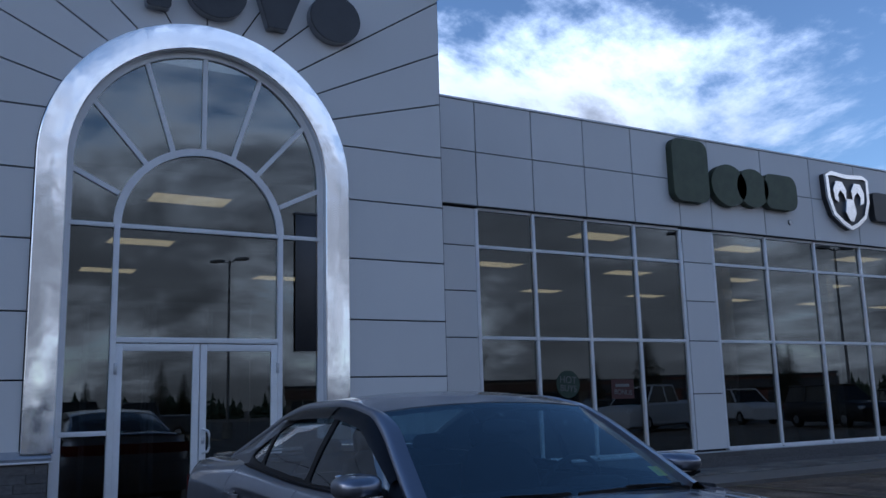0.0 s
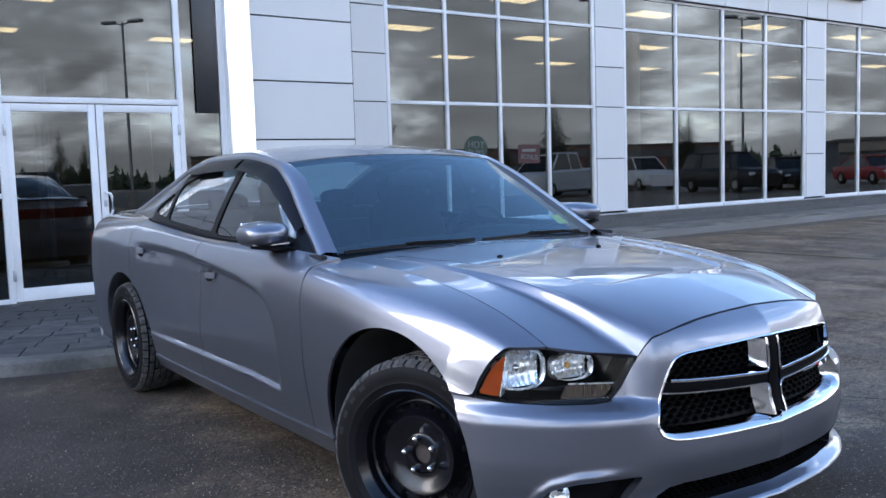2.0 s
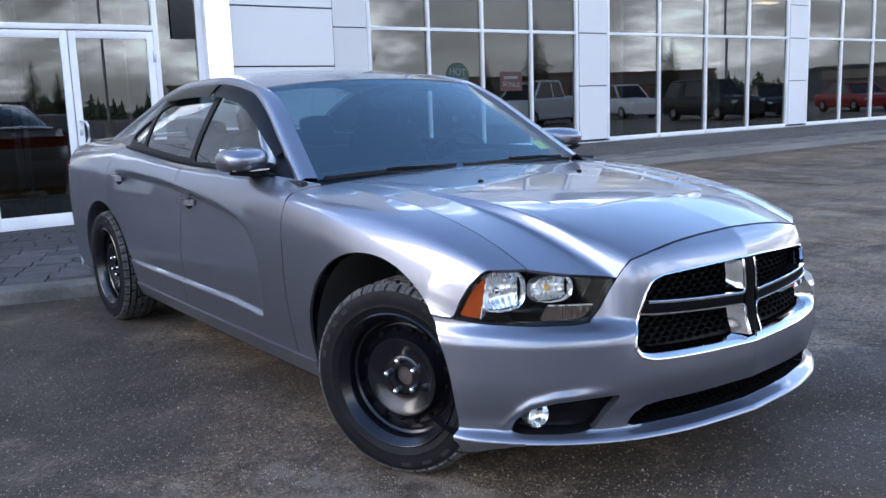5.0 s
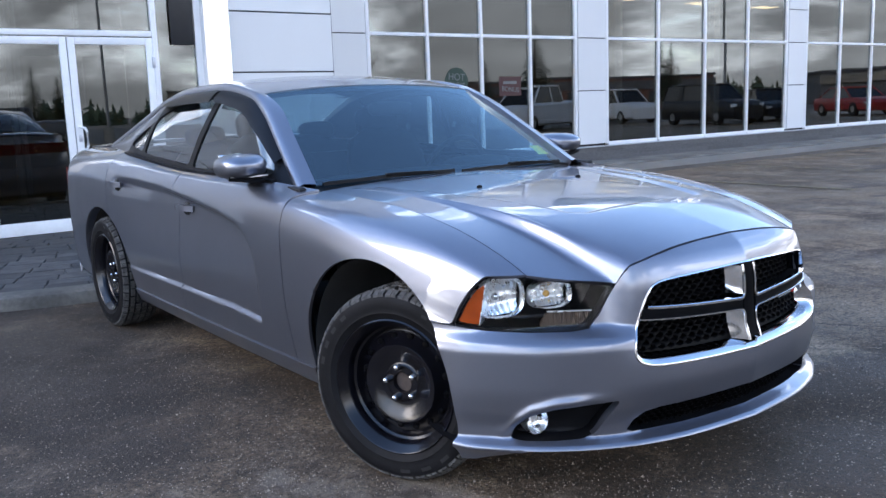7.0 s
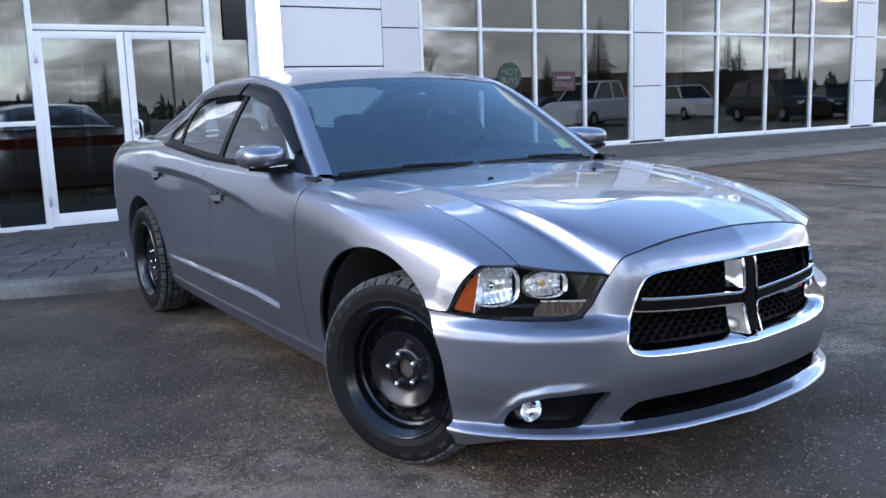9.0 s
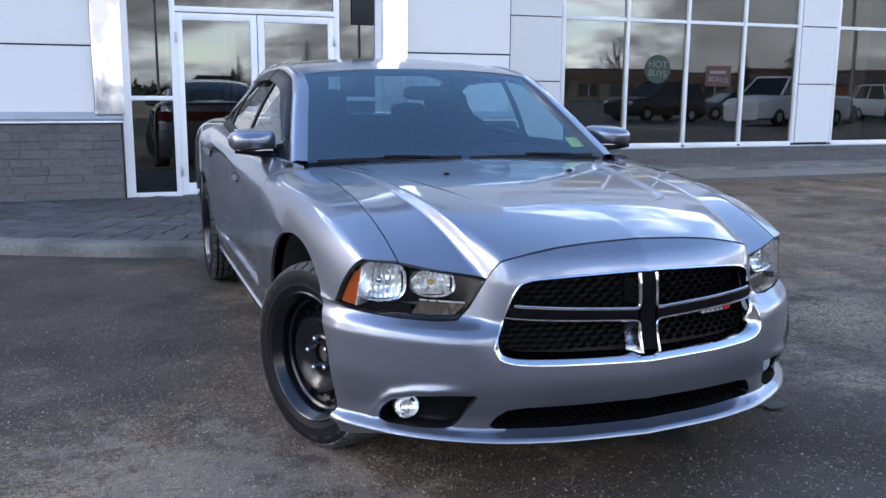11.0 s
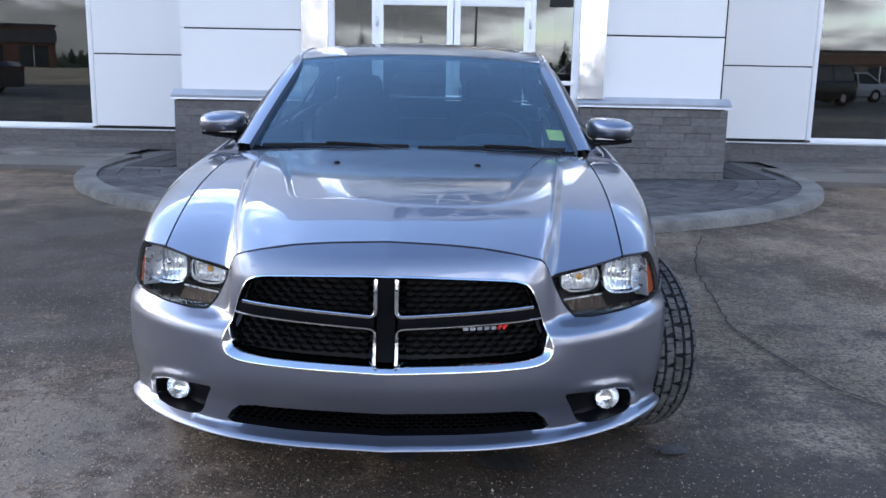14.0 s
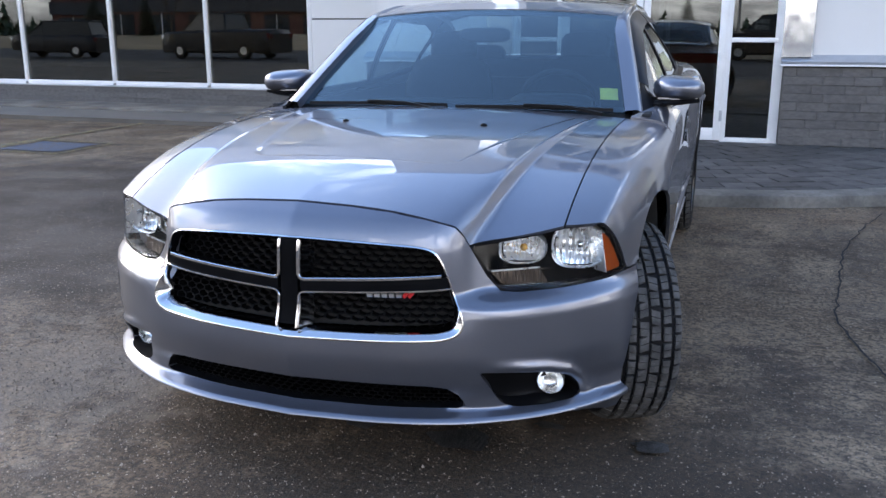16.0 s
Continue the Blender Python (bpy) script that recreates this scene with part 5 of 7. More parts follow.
def build_wheel_wells(car):
    for arch in (ARCH_F, ARCH_R):
        for s in (1, -1):
            bm, rows = bmesh.new(), []
            for i in range(33):
                a = math.pi * (-.12 + 1.24 * i / 32)
                c, d = math.cos(a), math.sin(a)
                if d < 0:
                    c = math.copysign(1.0, c)
                ox = .905 - (.10 * max(0.0, -c - .40) / .60 if arch is ARCH_F else 0.0)
                rows.append([bm.verts.new((s * x, arch[0] + (arch[2] - .004) * k * c, max(.16, arch[1] + (arch[3] - .004) * k * d))) for x, k in ((ox, 1.0), (ox - .02, .985), (.70, .99), (.60, .98), (.585, .3))])
            for A, B in zip(rows, rows[1:]):
                for j in range(4):
                    bm.faces.new((A[j], A[j + 1], B[j + 1], B[j]))
            part("wheel_liner", bm, C["liner"], car, "", 50)


def forward_ring(sgn, x0, y0, z0, a, b, steps, n=40):
    """Rings of a forward-facing lamp, squarish ovals: steps of (scale, depth to the rear)."""
    bm, rows = bmesh.new(), []
    for k, depth in steps:
        row = []
        for i in range(n):
            t = 2 * math.pi * i / n
            cx, cz = math.copysign(abs(math.cos(t)) ** .72, math.cos(t)), math.copysign(abs(math.sin(t)) ** .72, math.sin(t))
            x = a * k * cx
            row.append(bm.verts.new((sgn * (x0 + x), y0 + .35 * x + depth, z0 + b * k * cz)))
        rows.append(row)
    for A, B in zip(rows, rows[1:]):
        for j in range(n):
            bm.faces.new((A[j], A[(j + 1) % n], B[(j + 1) % n], B[j]))
    return bm


def build_lights(car, sgn):
    poly = HEADLIGHT
    hl = part("headlight", shell_mesh([offset_patch(poly, sgn, -.165, 1.0)], 0), C["gloss_black"], car, "headlight with black housing, two lamps and an amber corner", 60)
    ring, deep = nose(sgn * poly[:, 0], poly[:, 1], -.008), nose(sgn * poly[:, 0], poly[:, 1], -.05)
    P = np.stack([np.vstack([ring, ring[:1]]), np.vstack([deep, deep[:1]])], 1)
    raw_part("housing_wall", shell_mesh([full(P)], 0, (0, .6, .5)), C["gloss_black"], hl, "", 60)
    c = poly.mean(0)
    lens = raw_part("lens", shell_mesh([offset_patch(c + (poly - c) * .992, sgn, -.001, 1.0)], .006, (0, .6, .5)), C["lens"], hl, "", 60)
    lens.visible_shadow = False
    # rim of the housing
    ring = [tuple(v) for v in nose(sgn * poly[:, 0], poly[:, 1], -.006)]
    part("rim", sweep(ring, rect(.004, .008), closed=True), C["gloss_black"], hl, "", 50)
    # amber corner
    ap = round_poly([(.972, .728), (1.010, .702), (1.045, .660), (1.072, .610), (.994, .603)], .008)
    raw_part("amber_lens", shell_mesh([offset_patch(ap, sgn, -.014, 1.0, .005)], .02, (0, .6, .5)), C["amber"], hl, "amber side lens", 60)
    # bright wall that parts the amber corner from the lamps
    ws, wz = np.linspace(.967, .989, 7), np.linspace(.728, .603, 7)
    P = np.stack([nose(sgn * ws, wz, -.006), nose(sgn * ws, wz, -.06)], 1)
    raw_part("divider", shell_mesh([full(P)], .003, (0, .6, .5)), C["reflector"], hl, "bright divider", 60)
    # lamps: squarish fluted bowls with a bright rim, facing forwards
    for x0, y0, z0, a, b, bulb in ((.742, -.372, .676, .073, .064, "chrome"), (.590, -.440, .672, .062, .043, "bulb")):
        bm = forward_ring(sgn, x0, y0, z0, a, b, ((1.05, .030), (1.03, .004), (1.0, .0), (.955, .003), (.93, .012)))
        lamp = part("lamp", bm, C["reflector"], hl, "bright lamp ring", 40)
        U, V = mesh_grid(np.linspace(-1, 1, 97), np.linspace(-1, 1, 25))
        r2 = np.maximum(U**2, V**2) * .55 + np.minimum(U**2, V**2) * .45
        x = a * .935 * U * (1 - .16 * V**2)
        d = .012 + .042 * (1 - r2) + .0022 * np.cos(U * math.pi * 8) * sstep(1.0, .8, np.abs(V)) + .003 * np.sin(V * 9 + U * 2) * (1 - r2)
        P = np.stack([sgn * (x0 + x), y0 + .35 * x + d, z0 + b * .935 * V * (1 - .16 * U**2)], -1)
        raw_part("reflector_bowl", shell_mesh([full(P)], 0, (0, .6, .5)), C["reflector"], lamp, "fluted bright reflector bowl", 35)
        bm = bmesh.new()
        bmesh.ops.create_uvsphere(bm, u_segments=14, v_segments=8, radius=.013 if bulb == "chrome" else .011, matrix=Matrix.Translation((sgn * x0, y0 + .030, z0)))
        part("bulb", bm, C[bulb], hl, "amber bulb" if bulb == "bulb" else "", 60)
    # ribbed marker lamp along the foot, under a bright edge
    strip = round_poly([(.612, .627), (.648, .592), (.80, .590), (.772, .630)], .008)
    raw_part("marker_strip", shell_mesh([offset_patch(strip, sgn, -.022, 1.0, .003)], .02, (0, .6, .5)), C["ribbed"], hl, "brownish ribbed marker lamp", 50)
    path = [tuple(v) for v in nose(sgn * np.linspace(.614, .772, 10), np.linspace(.630, .635, 10), -.020)]
    part("bright_edge", sweep(path, rect(.004, .004)), C["reflector"], hl, "", 40)
    # fog lamp in its pocket
    back = raw_part("fog_pocket", shell_mesh([offset_patch(FOG, sgn, -.075, 1.0)], 0, (0, .6, .5)), C["black"], car, "black fog lamp pocket", 60)
    ring = nose(sgn * FOG[:, 0], FOG[:, 1], -.004)
    deep = nose(sgn * FOG[:, 0], FOG[:, 1], -.078)
    P = np.stack([np.vstack([ring, ring[:1]]), np.vstack([deep, deep[:1]])], 1)
    raw_part("fog_pocket_wall", shell_mesh([full(P)], 0, (0, .6, .5)), C["black"], back, "", 60)
    base = Vector((sgn * .690, -.462, .291))
    ax = Vector((sgn * .12, -1, .02)).normalized()
    rot = ax.to_track_quat("Z", "Y").to_matrix().to_4x4()
    for name, prof, mat, label in (("fog_lamp", ((.040, -.03), (.040, .006), (.038, .010), (.035, .006), (.030, -.008), (.017, -.018), (.004, -.020)), C["reflector"], "round clear fog lamp"),
                                   ("fog_lens", ((.036, .006), (.030, .012), (.018, .016), (.003, .017)), C["lens"], "")):
        bm, rows = bmesh.new(), []
        for r, h in prof:
            rows.append([bm.verts.new(base + rot @ Vector((r * math.cos(2 * math.pi * i / 24), r * math.sin(2 * math.pi * i / 24), h))) for i in range(24)])
        for A, B in zip(rows, rows[1:]):
            for j in range(24):
                bm.faces.new((A[j], A[(j + 1) % 24], B[(j + 1) % 24], B[j]))
        bm.faces.new(rows[-1])
        part(name, bm, mat, back, label, 40)


def offset_patch(poly, sgn, out, k, stepz=.007):
    lo, hi = poly.min(0) - .01, poly.max(0) + .01
    S, Z = mesh_grid(np.arange(lo[0], hi[0], .008), np.arange(lo[1], hi[1], stepz))
    S, Z, keep = cut_grid(S, Z, poly, [])
    return nose(sgn * S, Z, out), keep


def hex_mesh(region, pitch, rise, depth, out):
    """Honeycomb: hexagonal rings of thin wall on the nose, over the cells whose centre lies in the region."""
    bm = bmesh.new()
    lo, hi = region.min(0), region.max(0)
    r = 0
    z = lo[1]
    while z < hi[1] + rise:
        s = lo[0] + (pitch / 2 if r % 2 else 0)
        while s < hi[0] + pitch:
            if poly_in(region, np.array(s), np.array(z)):
                pts = [(s + pitch * .5 * dx, z + rise * .62 * dz) for dx, dz in ((0, 1), (1, .5), (1, -.5), (0, -1), (-1, -.5), (-1, .5))]
                rings = []
                for k, o in ((1.0, out), (.86, out), (.86, out - depth)):
                    a = np.array([(s + (p - s) * k, z + (q - z) * k) for p, q in pts])
                    rings.append([bm.verts.new(v) for v in nose(a[:, 0], a[:, 1], o)])
                for A, B in zip(rings, rings[1:]):
                    for j in range(6):
                        bm.faces.new((A[j], A[(j + 1) % 6], B[(j + 1) % 6], B[j]))
            s += pitch
        z += rise
        r += 1
    return bm


def build_grille(car):
    G = np.array(mirrored(GRILLE_HALF))
    g = raw_part("grille", shell_mesh([offset_patch(G, 1, -.075, 1.0, .012)], 0, (0, .6, .5)), C["liner"], car, "black honeycomb grille with a chrome-edged cross", 60)
    part("honeycomb", hex_mesh(np.stack([G[:, 0] * .965, np.clip(G[:, 1], .505, .722)], -1), .040, .0165, .03, -.052), C["mesh"], g)
    # chrome surround: a thin rim that widens to a tray along the bottom
    R = smooth_poly(G)
    d = np.concatenate([[0], np.cumsum(np.hypot(*np.diff(np.vstack([R, R[:1]]), axis=0).T))])
    q = np.linspace(0, d[-1], 241)[:-1]
    R = np.stack([np.interp(q, d, np.append(R[:, k], R[0, k])) for k in (0, 1)], -1)
    tan = np.roll(R, -4, 0) - np.roll(R, 4, 0)
    tan /= np.hypot(tan[:, 0], tan[:, 1])[:, None]
    nrm = np.stack([-tan[:, 1], tan[:, 0]], -1)
    if np.sum(nrm * (R.mean(0) - R)) < 0:
        nrm = -nrm
    bm, rows = bmesh.new(), []
    for (s, z), (a, b) in zip(R, nrm):
        w = .006 + .016 * float(sstep(.575, .50, z))
        rows.append([bm.verts.new(nose(s + a * f, z + b * f, o)) for f, o in ((-.004, -.004), (-.003, .003), (.001, .004), (.25 * w, .002), (w, -.014), (w * 1.15, -.060))])
    for A, B in zip(rows, rows[1:] + rows[:1]):
        for j in range(5):
            bm.faces.new((A[j], A[j + 1], B[j + 1], B[j]))
    part("chrome_surround", bm, C["chrome"], g, "bright chrome surround, wide below", 40)

    def strip(pts, w, deep, mat, name, out=.004):
        """A flat bar on the nose along (s, z) points: face w wide, sides deep."""
        bm, rows = bmesh.new(), []
        P = np.array(pts)
        for i in range(len(P)):
            t = P[min(i + 1, len(P) - 1)] - P[max(i - 1, 0)]
            t = t / np.hypot(*t)
            nrm = np.array([-t[1], t[0]]) * w / 2
            rows.append([bm.verts.new(nose(*(P[i] + nrm * k), o)) for k, o in ((-1, out - deep), (-1, out - .002), (-.6, out), (.6, out), (1, out - .002), (1, out - deep))])
        for A, B in zip(rows, rows[1:]):
            for j in range(5):
                bm.faces.new((A[j], A[j + 1], B[j + 1], B[j]))
        bm.faces.new(rows[0]); bm.faces.new(rows[-1][::-1])
        return part(name, bm, mat, g, "", 35)

    def corner(a, b, c, r, n=8):
        """From a to c with a rounded corner at b."""
        a, b, c = map(np.array, (a, b, c))
        p, q = b + (a - b) / np.hypot(*(a - b)) * r, b + (c - b) / np.hypot(*(c - b)) * r
        arc = [(1 - t) ** 2 * p + 2 * t * (1 - t) * b + t * t * q for t in np.linspace(0, 1, n)]
        line = [a + (p - a) * t for t in np.linspace(0, 1, 12)[:-1]]
        line2 = [q + (c - q) * t for t in np.linspace(0, 1, 8)[1:]]
        return np.array(line + arc + line2)
    for s in (1, -1):
        strip([(s * (.47 - .435 * k), .622 - .024 * k) for k in np.linspace(0, 1, 20)], .030, .05, C["bar"], "bar", .0)
        up = corner((.446, .640), (.030, .617), (.030, .727), .022)
        dn = corner((.478, .605), (.030, .583), (.030, .484), .022)
        for arr, w in ((up, .010), (dn, .007)):
            strip([(s * a, b) for a, b in arr][::s], w, .016, C["chrome"], "chrome_edge", .005)
        # bright cheeks that flare from the upright into the openings
        for z0, z1 in ((.632, .722), (.484, .578)):
            Z, K = mesh_grid(np.linspace(z0, z1, 9), np.linspace(0, 1, 5))
            Q = nose(s * (.036 + .022 * K**1.2), Z, .0 - .050 * K)
            part("chrome_cheek", shell_mesh([full(Q)], .004, (0, .6, .5)), C["chrome"], g, "", 40)
    strip([(0, .492 + .236 * k) for k in np.linspace(0, 1, 12)], .052, .05, C["bar"], "bar", .0)
    # maker's mark on the lower grille: plain grey bar and two red slashes
    for i in range(5):
        s0 = .225 + .022 * i
        z0 = .586 + .012 * (s0 - .2)
        strip([(s0, z0 - .006), (s0 + .016, z0 - .006)], .012, .02, C["satin"], "badge_bar", -.014)
    for i in range(2):
        s0 = .342 + .016 * i
        strip([(s0 - .007, .578), (s0 + .010, .598)], .010, .02, C["red"], "badge_slash", -.010)
    L = np.array(mirrored(LOW_HALF))
    lg = raw_part("lower_grille", shell_mesh([offset_patch(L, 1, -.07, 1.0, .012)], 0, (0, .6, .5)), C["liner"], car, "black lower honeycomb grille", 60)
    part("honeycomb", hex_mesh(L, .030, .0125, .02, -.034), C["mesh"], lg)
    ring = nose(L[:, 0], L[:, 1], -.002)
    deep = nose(L[:, 0], L[:, 1], -.072)
    P = np.stack([np.vstack([ring, ring[:1]]), np.vstack([deep, deep[:1]])], 1)
    raw_part("grille_wall", shell_mesh([full(P)], 0, (0, .6, .5)), C["black"], lg, "", 60)
    ring, deep = nose(G[:, 0], G[:, 1], -.012), nose(G[:, 0], G[:, 1], -.078)
    P = np.stack([np.vstack([ring, ring[:1]]), np.vstack([deep, deep[:1]])], 1)
    raw_part("grille_wall", shell_mesh([full(P)], 0, (0, .6, .5)), C["black"], g, "", 60)
    # splitter under the chin
    S, T = mesh_grid(np.linspace(-1.05, 1.05, 80), np.linspace(0, 1, 4))
    P = nose(S, np.full(S.shape, .220), -.012)
    P[..., 1] += T * .25
    P[..., 0] *= 1 - .05 * T
    P[..., 2] += .0 - .012 * np.sin(np.pi * T)
    raw_part("air_dam", shell_mesh([full(P)], 0, (0, .6, .6)), C["black"], car, "", 60)


def ring_of(bm, r, x, n, wob=None):
    return [bm.verts.new((x, r * math.cos(2 * math.pi * i / n), r * math.sin(2 * math.pi * i / n))) for i in range(n)]


def lathe(prof, n):
    bm = bmesh.new()
    rows = [ring_of(bm, r, x, n) for r, x in prof]
    for A, B in zip(rows, rows[1:]):
        for j in range(n):
            bm.faces.new((A[j], A[(j + 1) % n], B[(j + 1) % n], B[j]))
    return bm


WR, WW = .337, .104


def build_wheel(car, label):
    """A winter tyre on a black steel rim; x is the outside."""
    w = new("wheel")
    w.parent = car
    w["label"] = label
    prof = [(.222, -WW * .85), (.245, -WW), (.292, -WW * 1.06), (.316, -WW * .98), (.326, -WW * .84), (.328, 0), (.326, WW * .84), (.316, WW * .98), (.306, WW * 1.035), (.292, WW * 1.06), (.275, WW * 1.065), (.262, WW * 1.04), (.258, WW * 1.055), (.254, WW * 1.03), (.238, WW * .98), (.222, WW * .85)]
    tyre = part("tyre", lathe(prof, 64), C["tyre"], w, "black winter tyre with raised lettering", 40)
    # tread: five rows of staggered, notched blocks and shoulder lugs
    verts, faces = [], []

    def block(x0, x1, a0, a1, r0, ra, rb, skew):
        """One tread block; ra and rb are its height at x0 and x1."""
        k = len(verts)
        for low, ins in ((True, 0), (False, .0015)):
            for x, a, q, r in ((x0 + ins, a0, 0, ra), (x1 - ins, a0, 1, rb), (x1 - ins, a1, 1, rb), (x0 + ins, a1, 0, ra)):
                r = min(r0, r - .008) if low else r
                verts.append((x, r * math.cos(a + skew * q), r * math.sin(a + skew * q)))
        faces.extend([(k + 4, k + 5, k + 6, k + 7), (k, k + 1, k + 5, k + 4), (k + 1, k + 2, k + 6, k + 5), (k + 2, k + 3, k + 7, k + 6), (k + 3, k, k + 4, k + 7)])
    n = 40
    cols = ((-.105, -.078, 0, .0), (-.067, -.042, .5, .022), (-.033, -.003, .15, -.055), (.003, .033, .45, .055), (.042, .067, .5, -.022), (.078, .105, 0, .0))
    for x0, x1, ph, sk in cols:
        for i in range(n):
            # neighbours lean opposite ways, so the gaps run in a zigzag
            lean = sk * .45 if i % 2 else -sk * .1
            a, da = 2 * math.pi * (i + ph) / n, 2 * math.pi / n
            ra, rb = (WR - (.017 if x < -.1 or x > .1 else .0035 if abs(x) > .07 else 0) for x in (x0, x1))
            # each block carries a fine cross cut
            block(x0, x1, a + da * .05, a + da * .41, .314, ra, rb, lean)
            block(x0, x1, a + da * .46, a + da * .86, .314, ra - .0006, rb - .0006, lean)
    me = bpy.data.meshes.new("tread")
    me.from_pydata(verts, [], faces)
    me.materials.append(C["tread"])
    tr = new("tread", me)
    tr.parent = tyre
    tagged(tr, kind="stuff")
    # raised marks on the side wall, as plain bars
    for a0, a1, hgt in ((2.0, 2.75, .018), (4.55, 5.6, .016), (.3, .9, .012)):
        m = 7
        for u in range(0, m, 2):
            bm = bmesh.new()
            b0, b1 = a0 + (a1 - a0) * u / m, a0 + (a1 - a0) * (u + .9) / m
            q = []
            for t in np.linspace(b0, b1, 4):
                q.append([(WW * 1.062, (.290 + d) * math.cos(t), (.290 + d) * math.sin(t)) for d in (-hgt / 2, hgt / 2)])
            vs = [[bm.verts.new(p) for p in r] for r in q]
            for A, B in zip(vs, vs[1:]):
                bm.faces.new((A[0], A[1], B[1], B[0]))
            part("side_mark", bm, C["letters"], tyre)
    # steel rim: flange, drop, disc with a raised hat
    prof = [(.222, -.085), (.200, -.08), (.194, -.03), (.198, .030), (.204, .050), (.208, .072), (.218, .080), (.226, .092), (.233, .097), (.236, .102), (.231, .106), (.224, .101), (.217, .088), (.208, .082), (.203, .070), (.201, .048), (.193, .042), (.190, .020), (.184, .012), (.176, .012), (.164, .022), (.152, .034), (.145, .044), (.141, .057), (.136, .062), (.128, .061), (.110, .051), (.090, .042), (.074, .038), (.066, .039), (.060, .045), (.036, .045), (.034, .024)]
    rim = part("rim", lathe(prof, 64), C["rim"], w, "black painted steel rim", 40)
    bm = bmesh.new()
    bmesh.ops.create_circle(bm, cap_ends=True, segments=24, radius=.034, matrix=Matrix.Translation((.028, 0, 0)) @ Matrix.Rotation(math.pi / 2, 4, "Y"))
    part("hub_bore", bm, C["rust"], rim, "rusty hub centre")
    for i in range(5):
        a = 2 * math.pi * i / 5 + .3
        bm = bmesh.new()
        bmesh.ops.create_cone(bm, cap_ends=True, segments=6, radius1=.0115, radius2=.0115, depth=.016, matrix=Matrix.Translation((.051, .0575 * math.cos(a), .0575 * math.sin(a))) @ Matrix.Rotation(math.pi / 2, 4, "Y"))
        bmesh.ops.create_uvsphere(bm, u_segments=10, v_segments=8, radius=.0108, matrix=Matrix.Translation((.060, .0575 * math.cos(a), .0575 * math.sin(a))))
        part("wheel_nut", bm, C["chrome"], rim, "bright wheel nut", 30)
    for i in range(16):
        a = 2 * math.pi * i / 16
        bm = bmesh.new()
        bmesh.ops.create_uvsphere(bm, u_segments=12, v_segments=6, radius=1, matrix=Matrix.Translation((.026, .163 * math.cos(a), .163 * math.sin(a))) @ Matrix.Rotation(a, 4, "X") @ Matrix.Diagonal((.007, .010, .013, 1)))
        part("vent_hole", bm, C["mesh"], rim, "", 60)
    return w


def build_mirror(car, s):
    bm = bmesh.new()
    rows = []
    # housing: a rounded shell, blunt in front, open towards the glass
    prof = [((1 - (1 - u) ** 2.4) ** .5, .940 + .130 * u) for u in (.006, .03, .08, .16, .28, .42, .6, .8, 1.0)] + [(1.0, 1.10), (.985, 1.122), (.95, 1.130)]
    for k, y in prof:
        row = []
        for i in range(40):
            t = 2 * math.pi * i / 40
            cx, cz = math.copysign(abs(math.cos(t)) ** .72, math.cos(t)), math.copysign(abs(math.sin(t)) ** .72, math.sin(t))
            taper = 1 - .16 * (cx + 1) / 2 if cz > 0 else 1 - .06 * (cx + 1) / 2
            row.append(bm.verts.new((s * (.918 + .106 * k * cx), y - .018 * cx * k, 1.045 + .058 * k * cz * taper + .006 * (1 - k))))
        rows.append(row)
    for A, B in zip(rows, rows[1:]):
        for j in range(40):
            bm.faces.new((A[j], A[(j + 1) % 40], B[(j + 1) % 40], B[j]))
    bm.faces.new(rows[0])
    mir = part("door_mirror", bm, C["paint"], car, "silver door mirror on a black foot", 75)
    bm = bmesh.new()
    box(bm, *sorted((s * .832, s * .990)), 1.122, 1.130, 1.003, 1.093, .003)
    part("mirror_glass", bm, C["mirror"], mir)
    # lower lip and foot
    path = [(s * .99, 1.04, 1.000), (s * .92, 1.015, .990), (s * .87, 1.015, .985), (s * .85, 1.03, .980), (s * .83, 1.05, .975)]
    part("foot", sweep(path, [(-.055, -.008), (.045, -.008), (.05, .004), (.02, .016), (-.03, .016), (-.058, .004)]), C["black"], mir, "black mirror foot", 50)
    ln = [(s * .998, .994, 1.008), (s * .917, .978, 1.006), (s * .84, .982, 1.007)]
    part("trim_line", sweep(ln, rect(.006, .006)), C["satin"], mir)


